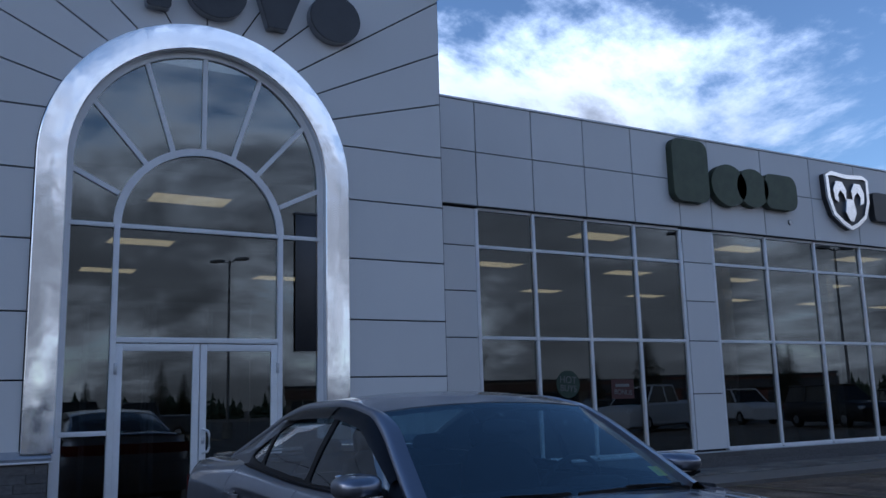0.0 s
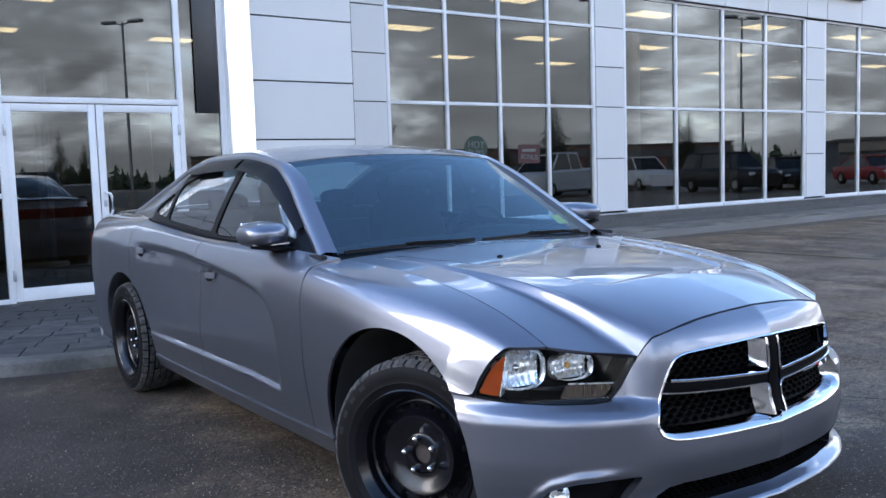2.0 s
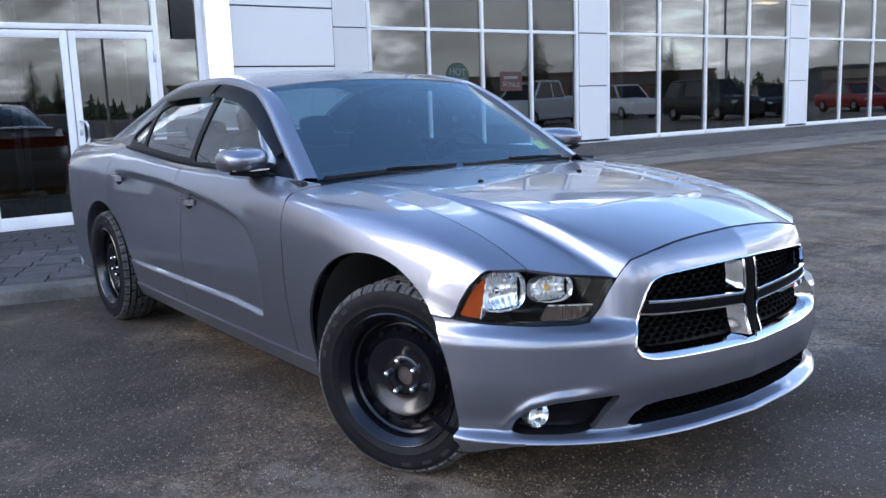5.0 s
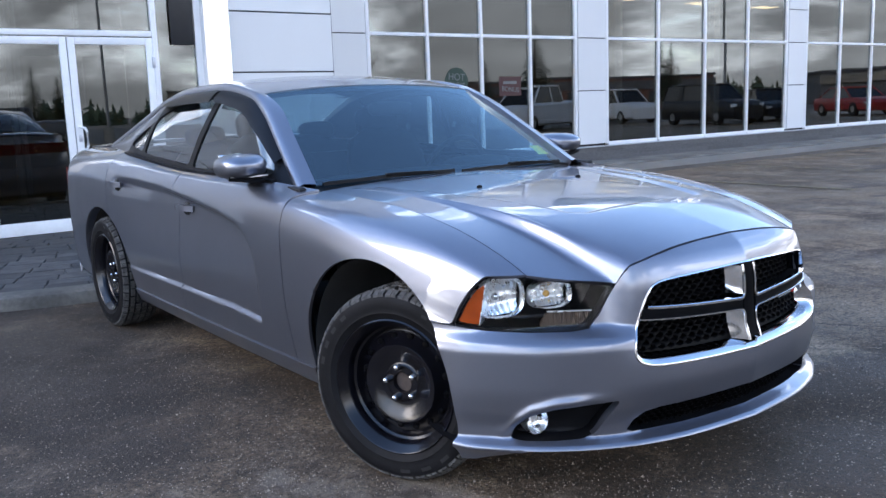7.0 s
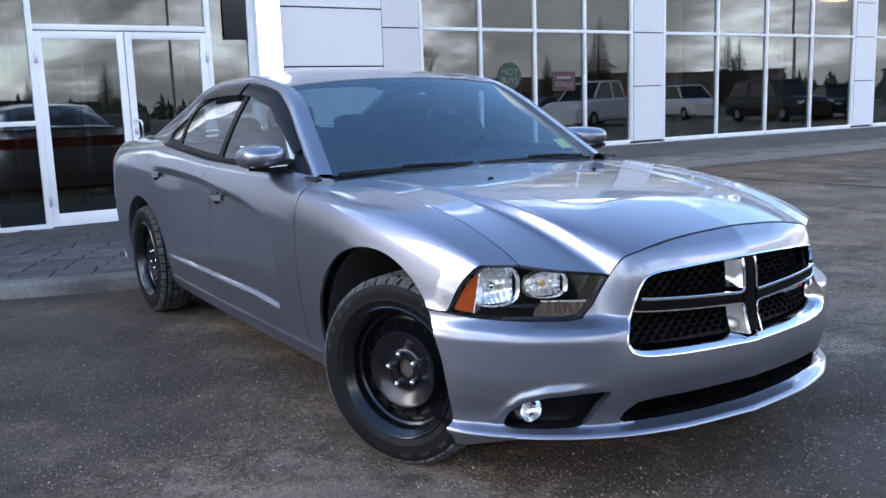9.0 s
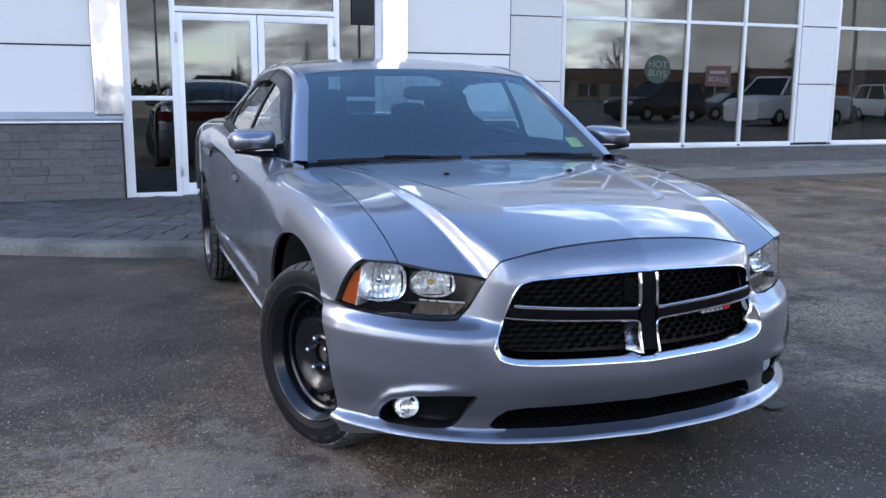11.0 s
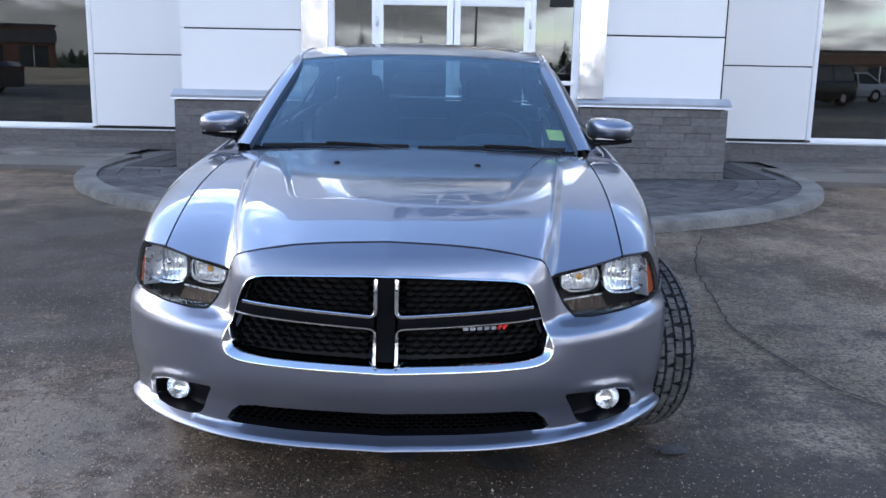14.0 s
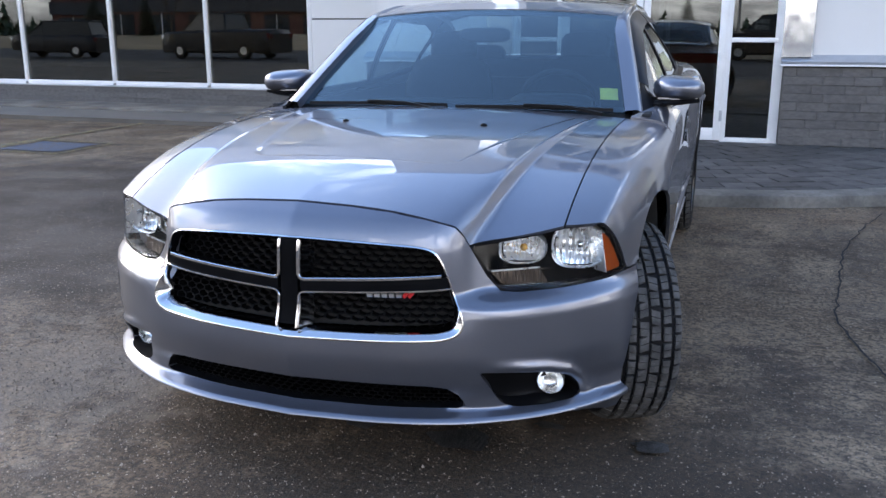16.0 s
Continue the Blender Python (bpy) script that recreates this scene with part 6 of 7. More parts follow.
def build_inside(car):
    inn = new("interior")
    inn.parent = car
    inn["label"] = "dark cloth seats, dashboard and steering wheel"

    def cushion(name, c, size, rot=0.0, mat=None):
        bm = bmesh.new()
        bmesh.ops.create_cube(bm, size=1)
        bmesh.ops.subdivide_edges(bm, edges=bm.edges[:], cuts=3, use_grid_fill=True)
        for v in bm.verts:
            p = v.co * 2
            k = 1 - .16 * (abs(p.x) ** 4 + abs(p.y) ** 4 + abs(p.z) ** 4 - max(abs(p.x), abs(p.y), abs(p.z)) ** 4)
            v.co *= k
        bmesh.ops.transform(bm, matrix=Matrix.Translation(c) @ Matrix.Rotation(rot, 4, "X") @ Matrix.Diagonal((*size, 1)), verts=bm.verts[:])
        return part(name, bm, mat or C["cloth"], inn, "", 60)
    for x in (-.37, .37):
        cushion("seat", (x, 1.55, .52), (.52, .52, .18))
        cushion("backrest", (x, 1.87, .83), (.50, .16, .66), radians(-17))
        cushion("headrest", (x, 2.00, 1.19), (.26, .10, .17), radians(-12))
        for d in (-.06, .06):
            path = [(x + d, 1.96, 1.08), (x + d, 1.98, 1.15)]
            part("headrest_post", sweep(path, circle(.007, 6), up=(0, 1, 0)), C["satin"], inn)
    cushion("rear_seat", (0, 2.35, .55), (1.30, .48, .18))
    cushion("rear_backrest", (0, 2.62, .82), (1.30, .16, .60), radians(-20))
    for x in (-.38, .38):
        cushion("rear_headrest", (x, 2.74, 1.13), (.24, .09, .12), radians(-12))
    cushion("dashboard", (0, .98, .86), (1.42, .42, .22), radians(6), C["dash"])
    cushion("parcel_shelf", (0, 3.05, 1.06), (1.20, .55, .04), 0, C["dash"])
    cushion("binnacle", (.37, 1.08, .965), (.36, .20, .09), 0, C["dash"])
    bm = bmesh.new()
    ring = [(.37 + .185 * math.cos(t), 1.27 - .07 * math.sin(t), .93 + .17 * math.sin(t)) for t in np.linspace(0, 2 * math.pi, 33)[:-1]]
    part("steering_wheel", sweep(ring, circle(.014, 8), closed=True, up=(0, 1, 0)), C["dash"], inn, "", 60)
    bm = box(bmesh.new(), .20, .54, 1.25, 1.29, .90, .95, .01)
    part("steering_spoke", bm, C["dash"], inn)
    cushion("rear_view_mirror", (0, 1.30, 1.26), (.25, .04, .07), 0, C["dash"])
    cushion("roof_lining", (0, 2.03, 1.372), (1.16, 1.15, .02), 0, C["dash"])
    for s in (1, -1):
        bm = box(bmesh.new(), *sorted((s * .80, s * .835)), .72, 2.58, .28, .965, .01)
        part("door_trim", bm, C["dash"], inn)
    return inn


CAR_POSE = Matrix.Translation((2.722, 2.72, 0)) @ Matrix.Rotation(radians(0.55), 4, "Z")


def build_car():
    car = thing("sedan_car", "silver four-door sedan on black steel winter wheels, front wheels turned", "car")
    build_bumper(car)
    build_hood(car)
    for mirror in (False, True):
        build_fender(car, mirror)
        doors = build_side(car, mirror)
        build_greenhouse(car, mirror, doors)
        s = -1 if mirror else 1
        build_lights(car, s)
        build_mirror(car, s)
    build_top(car)
    build_wheel_wells(car)
    build_grille(car)
    build_inside(car)
    steer = radians(23)
    w = build_wheel(car, "winter tyre on a black steel rim")
    spots = ((.824, .048, 0 + steer, 0), (-.810, .048, math.pi + steer, .226), (.835, 3.075, 0, .9), (-.835, 3.075, math.pi, 2.1))
    for i, (x, y, rz, spin) in enumerate(spots):
        m = Matrix.Translation((x, y, WR - .002)) @ Matrix.Rotation(rz, 4, "Z") @ Matrix.Rotation(spin, 4, "X")
        if i == 0:
            w.matrix_basis = m
        else:
            copy_thing(w, m)
    # yellow sheet inside the windscreen
    u, t = mesh_grid(np.linspace(.83, .93, 4), np.linspace(.10, .20, 4))
    P = wind(u, t)
    P[..., 1] += .012
    raw_part("window_sticker", shell_mesh([full(P)], 0, (0, 1.8, .9)), C["sticker"], car, "yellow paper sticker inside the windscreen", 60)
    car.matrix_world = CAR_POSE
    return car


build_car()

# ---- the building closed: roof, back, inside ----
X0, X1, YBACK = -19.0, 34.4, 25.0


def build_inside_hall():
    tagged(finish("floor", box(bmesh.new(), X0, X1, YB + 0.10, YBACK, -0.02, 0.060), M["interior_floor"]), "dark polished showroom floor", "floor", kind="structure")
    tagged(finish("wall_back", box(bmesh.new(), X0, X1, YBACK, YBACK + 0.2, 0.0, TOP), M["interior_wall"]), "dim grey back wall of the showroom", "wall", kind="structure")
    for nm, x in (("west_end", X0 - 0.2), ("east_end", X1)):
        tagged(finish("wall_" + nm, box(bmesh.new(), x, x + 0.2, YF + 0.1, YBACK + 0.2, 0.0, TOP), M["interior_wall"]), "plain end wall of the showroom", "wall", kind="structure")
    tagged(finish("roof", box(bmesh.new(), X0 - 0.1, X1 + 0.1, YM + 0.31, YBACK + 0.2, TOP - 0.25, TOP - 0.05), M["gap"]), "flat dark roof behind the parapet", "roof", kind="structure")
    bm = bmesh.new()
    box(bm, X0, X1, YM + 0.36, YBACK, 4.74, 4.80)
    for i in range(14):
        x = X0 + 1.2 + i * 3.9
        box(bm, x, x + 0.03, YM + 0.36, YBACK, 4.732, 4.745)
    tagged(finish("ceiling", bm, M["interior_ceiling"]), "dim white tiled ceiling with thin runners", "ceiling", kind="structure")
    # recessed lamps, four metres apart
    first = None
    for i in range(-4, 8):
        for j in range(3):
            x, y = 3.58 + 4.2 * i, 14.20 + 3.9 * j
            if not (X0 + 1 < x < X1 - 1):
                continue
            if first is None:
                lamp = thing("ceiling_light", "lit warm recessed ceiling lamp", "ceiling light", "ceiling lights of the showroom", at=(x, y, 4.73))
                boxpart("frame", (-0.64, 0.64, -0.34, 0.34, -0.012, 0.0), M["frame"], lamp, 0.003)
                boxpart("diffuser", (-0.60, 0.60, -0.30, 0.30, -0.020, -0.0125), M["troffer"], lamp, 0)
                first = lamp
            else:
                copy_thing(first, Matrix.Translation((x, y, 4.73)))
    # inner lobby: a second glazed screen behind the entrance
    lob = thing("lobby_screen", "inner glazed lobby screen with pale metal frames", "partition", kind="structure")
    for x in (1.30, 1.95, 2.74, 2.84, 3.63, 4.27):
        boxpart("post", (x - 0.035, x + 0.035, 13.0, 13.08, 0.06, 2.9), M["frame"], lob)
    for z in (0.17, 2.15, 2.87):
        boxpart("rail", (1.335, 4.235, 13.005, 13.075, z - 0.05, z + 0.05), M["frame"], lob)
    for s in (1.26, 4.31):
        boxpart("lobby_wall", (s - 0.08, s + 0.04, YB + 0.28, 13.0, 0.06, 3.0), M["interior_wall"], lob, 0)
    return lob


build_inside_hall()

# desks and pillars dimly seen in the showroom
def build_showroom():
    for x, y in ((15.2, 16.5), (22.0, 16.8), (-5.5, 16.0)):
        d = thing("sales_desk", "dark wooden sales desk in the dim showroom", "desk", "desks in the showroom", at=(x, y, 0.06))
        boxpart("top", (-0.8, 0.8, -0.4, 0.4, 0.72, 0.76), M["interior_wall"], d)
        boxpart("leg_panel", (-0.75, -0.70, -0.36, 0.36, 0.0, 0.72), M["interior_dark"], d)
        boxpart("leg_panel", (0.70, 0.75, -0.36, 0.36, 0.0, 0.72), M["interior_dark"], d)
        boxpart("front_panel", (-0.70, 0.70, -0.34, -0.31, 0.1, 0.70), M["interior_dark"], d)
    c = thing("column", "white boxed steel column in the showroom", "column", "showroom columns", at=(16.6, 15.2, 0.06))
    boxpart("shaft", (-0.13, 0.13, -0.13, 0.13, 0.0, 4.67), M["frame"], c)
    boxpart("shoe", (-0.16, 0.16, -0.16, 0.16, 0.0, 0.12), M["interior_dark"], c)
    copy_thing(c, Matrix.Translation((20.4, 15.2, 0.06)))


build_showroom()


# ---- lettering plates (drawn as plain shapes) and posters ----


def oval(cx, cz, rx, rz, n=32):
    return [(cx + rx * math.cos(2 * math.pi * i / n), cz + rz * math.sin(2 * math.pi * i / n)) for i in range(n)]


def round_block(x0, x1, z0, z1, r, n=5):
    pts = []
    for cx, cz, a in ((x1 - r, z0 + r, -90), (x1 - r, z1 - r, 0), (x0 + r, z1 - r, 90), (x0 + r, z0 + r, 180)):
        for i in range(n + 1):
            t = radians(a + 90 * i / n)
            pts.append((cx + r * math.cos(t), cz + r * math.sin(t)))
    return pts


def sign_mark(outlines, y, depth, face, edge, label, group, rim=0.02):
    s = thing("sign_mark", label, "sign", group)
    for o in outlines:
        part("body", prism(o, y - depth + 0.012, y, None), edge, s)
        cx, cz = sum(p[0] for p in o) / len(o), sum(p[1] for p in o) / len(o)
        part("face", prism(o, y - depth, y - depth + 0.011, None, 0.006), face, s)
    return s


def build_signs():
    g = "dark sign marks over the arch"
    y, d = YB, 0.13
    for outs in ([round_block(2.05, 2.33, 5.99, 6.62, 0.05)], [oval(2.87, 6.32, 0.36, 0.33)], [[(3.30, 6.62), (3.50, 6.00), (3.74, 6.00), (3.98, 6.62)]], [oval(4.39, 6.29, 0.345, 0.325)]):
        sign_mark(outs, y, d, M["letter_dark"], M["letter_edge"], "raised black sign mark with a thin bright edge on the wall", g)
    g = "green sign marks on the fascia"
    y, d = YF, 0.16
    for outs in ([round_block(12.30, 13.25, 5.12, 6.37, 0.20)], [oval(13.82, 5.55, 0.50, 0.43)], [oval(14.50, 5.56, 0.47, 0.40)], [round_block(14.84, 15.84, 5.18, 5.92, 0.22)]):
        sign_mark(outs, y, d, M["letter_green"], M["letter_green_side"], "raised dark olive green sign mark on the fascia", g)
    dot = [(15.72 + 0.06 * math.cos(2 * math.pi * i / 14), 4.97 + 0.06 * math.sin(2 * math.pi * i / 14)) for i in range(14)]
    sign_mark([dot], y, 0.03, M["letter_edge"], M["letter_green_side"], "small round plate beside the green sign marks", g)
    # shield
    sh = thing("sign_shield", "chrome and black shield emblem on the fascia", "sign")
    pts = [(16.83, 6.12), (17.0, 6.18), (17.55, 6.14), (18.10, 6.18), (18.28, 6.12), (18.26, 5.6), (18.10, 5.22), (17.80, 5.02), (17.55, 4.92), (17.30, 5.02), (17.0, 5.22), (16.85, 5.6)]
    part("body", prism(pts, y - 0.14, y), M["letter_dark"], sh)
    c = Vector((17.55, 5.58))
    path = [(x, y - 0.15, z) for x, z in [tuple(c + (Vector(p) - c) * 0.95) for p in pts]]
    part("chrome_border", sweep(path, rect(0.09, 0.05), closed=True, up=(0, 1, 0)), M["badge_chrome"], sh, "bright chrome border", 40)
    for s in (1, -1):
        horn = [(17.55 + s * a, b) for a, b in ((0.08, 5.80), (0.20, 5.98), (0.42, 5.98), (0.54, 5.78), (0.50, 5.55), (0.36, 5.50), (0.40, 5.68), (0.30, 5.80), (0.18, 5.70), (0.12, 5.50))]
        part("chrome_curl", prism(horn if s > 0 else horn[::-1], y - 0.19, y - 0.141, None, 0.01), M["badge_chrome"], sh, "", 40)
    wedge = [(17.43, 5.60), (17.36, 5.30), (17.48, 5.10), (17.62, 5.10), (17.74, 5.30), (17.67, 5.60)]
    part("chrome_wedge", prism(wedge, y - 0.20, y - 0.141, None, 0.01), M["badge_chrome"], sh, "", 40)
    g = "black sign marks on the fascia"
    for outs in ([round_block(18.45, 19.50, 5.20, 5.86, 0.10)], [[(19.62, 5.20), (20.02, 5.86), (20.42, 5.86), (20.82, 5.20)]], [round_block(20.92, 21.95, 5.20, 5.86, 0.06)]):
        sign_mark(outs, y, 0.15, M["letter_dark"], M["letter_dark"], "raised black sign mark on the fascia", g)


build_signs()


def text_mesh(body, size, mat, name):
    cu = bpy.data.curves.new(name, "FONT")
    cu.body, cu.size, cu.extrude = body, size, 0.002
    cu.align_x, cu.align_y = "CENTER", "CENTER"
    tmp = bpy.data.objects.new("tmp", cu)
    scene.collection.objects.link(tmp)
    bpy.context.view_layer.update()
    me = bpy.data.meshes.new_from_object(tmp.evaluated_get(bpy.context.evaluated_depsgraph_get()))
    bpy.data.objects.remove(tmp)
    me.name = name
    me.materials.clear()
    me.materials.append(mat)
    return me


# white print, darkened like the sheets for the dimness behind glass
M["poster_white_dim"] = Mat("poster_white_dim", (0.13, 0.135, 0.13), 0.5).varied(0.03, 5).m


def build_posters():
    # set just outside the panes; the dimness is in the colours
    y = YM - 0.009
    for cx, cz, words, plate, label in ((9.70, 1.66, (("HOT", 0.17, 0.07), ("BUYS", 0.155, -0.075)), M["poster_green_dim"], "green window poster with white words HOT BUYS"),
                                        (10.92, 1.56, (("BONUS", 0.125, -0.06),), M["poster_red_dim"], "red window poster with the white word BONUS")):
        p = thing("window_poster", label, "poster", at=(cx, y, cz))
        c = [(0.25 * math.cos(2 * math.pi * i / 28), 0.235 * math.sin(2 * math.pi * i / 28)) for i in range(28)] if plate is M["poster_green_dim"] else rect_pts(-0.26, 0.26, -0.17, 0.17)
        part("sheet", prism(c, 0.004, 0.006), plate, p)
        for w, s, dz in words:
            t = new("words", text_mesh(w, s, M["poster_white_dim"], "words"))
            t.parent = p
            t.matrix_basis = Matrix.Translation((0, 0.0, dz)) @ Matrix.Rotation(radians(4), 4, "Y") @ Matrix.Rotation(math.pi / 2, 4, "X")
        if plate is M["poster_red_dim"]:
            boxpart("word_bar", (-0.17, 0.15, -0.002, 0.003, 0.04, 0.09), M["poster_white_dim"], p, 0)
    # two small notices on the sidelight of the entrance
    for cx, cz, m, lb in ((4.05, 1.34, M["paper"], "white"), (3.86, 1.35, M["poster_green_dim"], "pale green"), (4.08, 1.62, M["poster_red_dim"], "orange and white")):
        n = thing("notice", "small %s notice stuck inside the entrance glass" % lb, "notice", "notices on the glass", at=(cx, GY + 0.022, cz))
        boxpart("sheet", (-0.075, 0.075, 0, 0.002, -0.055, 0.055), m, n, 0)
        boxpart("print_bar", (-0.05, 0.05, -0.002, -0.0005, -0.01, 0.01), M["interior_dark"], n, 0)
    # plain black slab for the dark upright shape on the sidelight
    r = thing("hanging_banner", "black upright slab against the entrance sidelight", "banner", at=(4.045, GY - 0.02, 2.05))
    boxpart("cloth", (-0.135, 0.135, -0.012, 0.012, 0.0, 1.66), M["letter_dark"], r, 0.006)
    boxpart("rod", (-0.145, 0.145, -0.016, 0.020, 1.66, 1.69), M["letter_dark"], r, 0.004)


build_posters()

# ---- painted lines, cracks, grit ----


def stripe(x0, y0, x1, y1, w, mat, name, label):
    d = Vector((x1 - x0, y1 - y0)).normalized()
    n = Vector((-d.y, d.x)) * w / 2
    bm = bmesh.new()
    m = 24
    rows = []
    for i in range(m + 1):
        p = Vector((x0, y0)).lerp(Vector((x1, y1)), i / m)
        rows.append([bm.verts.new((*(p + n * s), 0.011)) for s in (-1, 1)])
    for A, B in zip(rows, rows[1:]):
        bm.faces.new((A[0], B[0], B[1], A[1]))
    return tagged(finish(name, bm, mat), label, "marking", kind="structure")


for k in range(6):
    stripe(11.2 + 2.75 * k, 11.35, 11.2 + 2.75 * k, 6.2, 0.10, M["yellow_line"], "parking_line", "worn yellow parking line on the asphalt")
for k in range(3):
    stripe(-4.05 - 2.75 * k, 11.35, -4.05 - 2.75 * k, 6.6, 0.10, M["yellow_line"], "parking_line", "worn yellow parking line on the asphalt")
stripe(-3.85, 7.85, -3.05, 7.85, 0.70, M["blue_paint"], "blue_marking", "faded blue painted square on the asphalt")
for a in ((-3.95, 7.40, -2.95, 7.40), (-3.95, 8.32, -2.95, 8.32), (-3.95, 7.40, -3.95, 8.32), (-2.95, 7.40, -2.95, 8.32)):
    stripe(*a, 0.06, M["yellow_line"], "blue_marking_border", "faded yellow border round the blue marking")
tagged(crack([(4.90, 6.7), (4.70, 6.09), (4.51, 5.33), (4.435, 4.61), (4.37, 4.04), (4.44, 3.60), (4.52, 3.24), (4.74, 2.8), (5.1, 2.2)], 0.006), "long thin crack in the asphalt", "crack", kind="structure")
tagged(crack([(-2.6, 7.3), (-1.2, 6.2), (0.2, 5.7), (1.1, 5.1)], 0.003), "long thin crack in the asphalt", "crack", kind="structure")


def oil_stain(cx, cy, r, seed):
    bm = bmesh.new()
    vs = []
    for i in range(40):
        a = 2 * math.pi * i / 40
        k = r * (1 + 0.45 * noise.noise(Vector((math.cos(a) * 1.5, math.sin(a) * 1.5, seed))))
        vs.append(bm.verts.new((cx + k * 1.3 * math.cos(a), cy + k * 0.75 * math.sin(a), 0.0105)))
    bm.faces.new(vs)
    return tagged(finish("oil_stain", bm, M["oil"]), "dark oil stain on the asphalt", "stain", kind="structure")


oil = Mat("oil", (0.016, 0.015, 0.014), 0.55)
oil.base(oil.blend(oil.ramp(oil.noise(35, 4), 0.35, 0.65), (0.014, 0.013, 0.012), (0.035, 0.033, 0.03))).bump(oil.noise(120, 3), 0.5, 0.006)
M["oil"] = oil.m
for i, (x, y, r) in enumerate(((3.12, 2.36, 0.085), (2.76, 2.38, 0.05), (3.70, 2.50, 0.05), (3.36, 2.55, 0.035), (2.95, 2.60, 0.03))):
    oil_stain(x, y, r, i * 3.1)


def build_grit():
    rnd = random.Random(12)
    verts, faces = [], []
    for i in range(70000):
        x, y = rnd.uniform(-2.6, 6.6), rnd.triangular(-0.2, 6.3, 1.6)
        # the stones gather in drifts
        if noise.noise(Vector((x * 1.3, y * 1.3, 4.0))) + 0.6 * noise.noise(Vector((x * 4.0, y * 4.0, 9.0))) < rnd.uniform(-0.75, 0.55):
            continue
        if i % 4 == 0:
            x, y = rnd.gauss(1.40, 0.62), rnd.gauss(2.30, 0.72)
        r = rnd.uniform(0.0010, 0.0031) * (2.2 if rnd.random() < 0.03 else 1)
        k, a = len(verts), rnd.uniform(0, 6.28)
        for q in range(4):
            verts.append((x + r * rnd.uniform(0.6, 1.2) * math.cos(a + q * 1.57), y + r * rnd.uniform(0.6, 1.2) * math.sin(a + q * 1.57), 0.003))
        verts.append((x + r * rnd.uniform(-0.3, 0.3), y + r * rnd.uniform(-0.3, 0.3), 0.005 + r * 0.9))
        for q in range(4):
            faces.append((k + q, k + (q + 1) % 4, k + 4))
    me = bpy.data.meshes.new("grit")
    me.from_pydata(verts, [], faces)
    g = Mat("grit", (0.24, 0.22, 0.20), 0.9)
    isle = g.node("ShaderNodeNewGeometry").outputs["Random Per Island"]
    g.base(g.blend(g.ramp(isle, 0.1, 1.0), (0.06, 0.050, 0.041), (0.33, 0.275, 0.22)))
    me.materials.append(g.m)
    tagged(new("loose_gravel", me), "scattered small pale gravel on the asphalt", "gravel", kind="stuff")


build_grit()

# ---- behind the camera: car park, street, trees (seen in the glass) ----


def far_materials():
    B = {}
    B["bark"] = Mat("bark", (0.07, 0.055, 0.045), 0.9).varied(0.3, 8).m
    n = Mat("needles", (0.030, 0.052, 0.026), 0.85)
    n.varied(0.4, 2.0)
    B["needles"] = n.m
    B["brick_red"] = Mat("brick_red", (0.12, 0.045, 0.032), 0.85).varied(0.15, 1.0).m
    B["orange_band"] = Mat("orange_band", (0.09, 0.05, 0.035), 0.8).varied(0.1, 1.0).m
    B["stucco"] = Mat("stucco", (0.13, 0.11, 0.09), 0.9).varied(0.12, 0.8).m
    B["dark_roof"] = Mat("dark_roof", (0.05, 0.05, 0.055), 0.8).varied(0.2, 1.0).m
    B["shop_glass"] = Mat("shop_glass", (0.03, 0.035, 0.04), 0.1).varied(0.2, 1.0).m
    B["yellow"] = Mat("yellow_sign", (0.75, 0.55, 0.06), 0.5).varied(0.1, 1.0).m
    B["pole"] = Mat("lamp_pole", (0.18, 0.18, 0.18), 0.5, 0.6).varied(0.1, 3).m
    for nm, c in (("white", (0.50, 0.50, 0.50)), ("black", (0.010, 0.010, 0.012)), ("red", (0.22, 0.015, 0.015)), ("grey", (0.07, 0.073, 0.08)), ("silver", (0.30, 0.31, 0.33))):
        m = Mat("car_" + nm, c, 0.5, 0.0, 0.2)
        m.varied(0.04, 2)
        m.b.inputs["Coat Weight"].default_value = 0.15
        B["car_" + nm] = m.m
    B["car_glass"] = Mat("dark_glass", (0.008, 0.009, 0.010), 0.12, 0.0, 0.2).varied(0.1, 2).m
    B["rubber"] = C["tyre"]
    return B


B = far_materials()


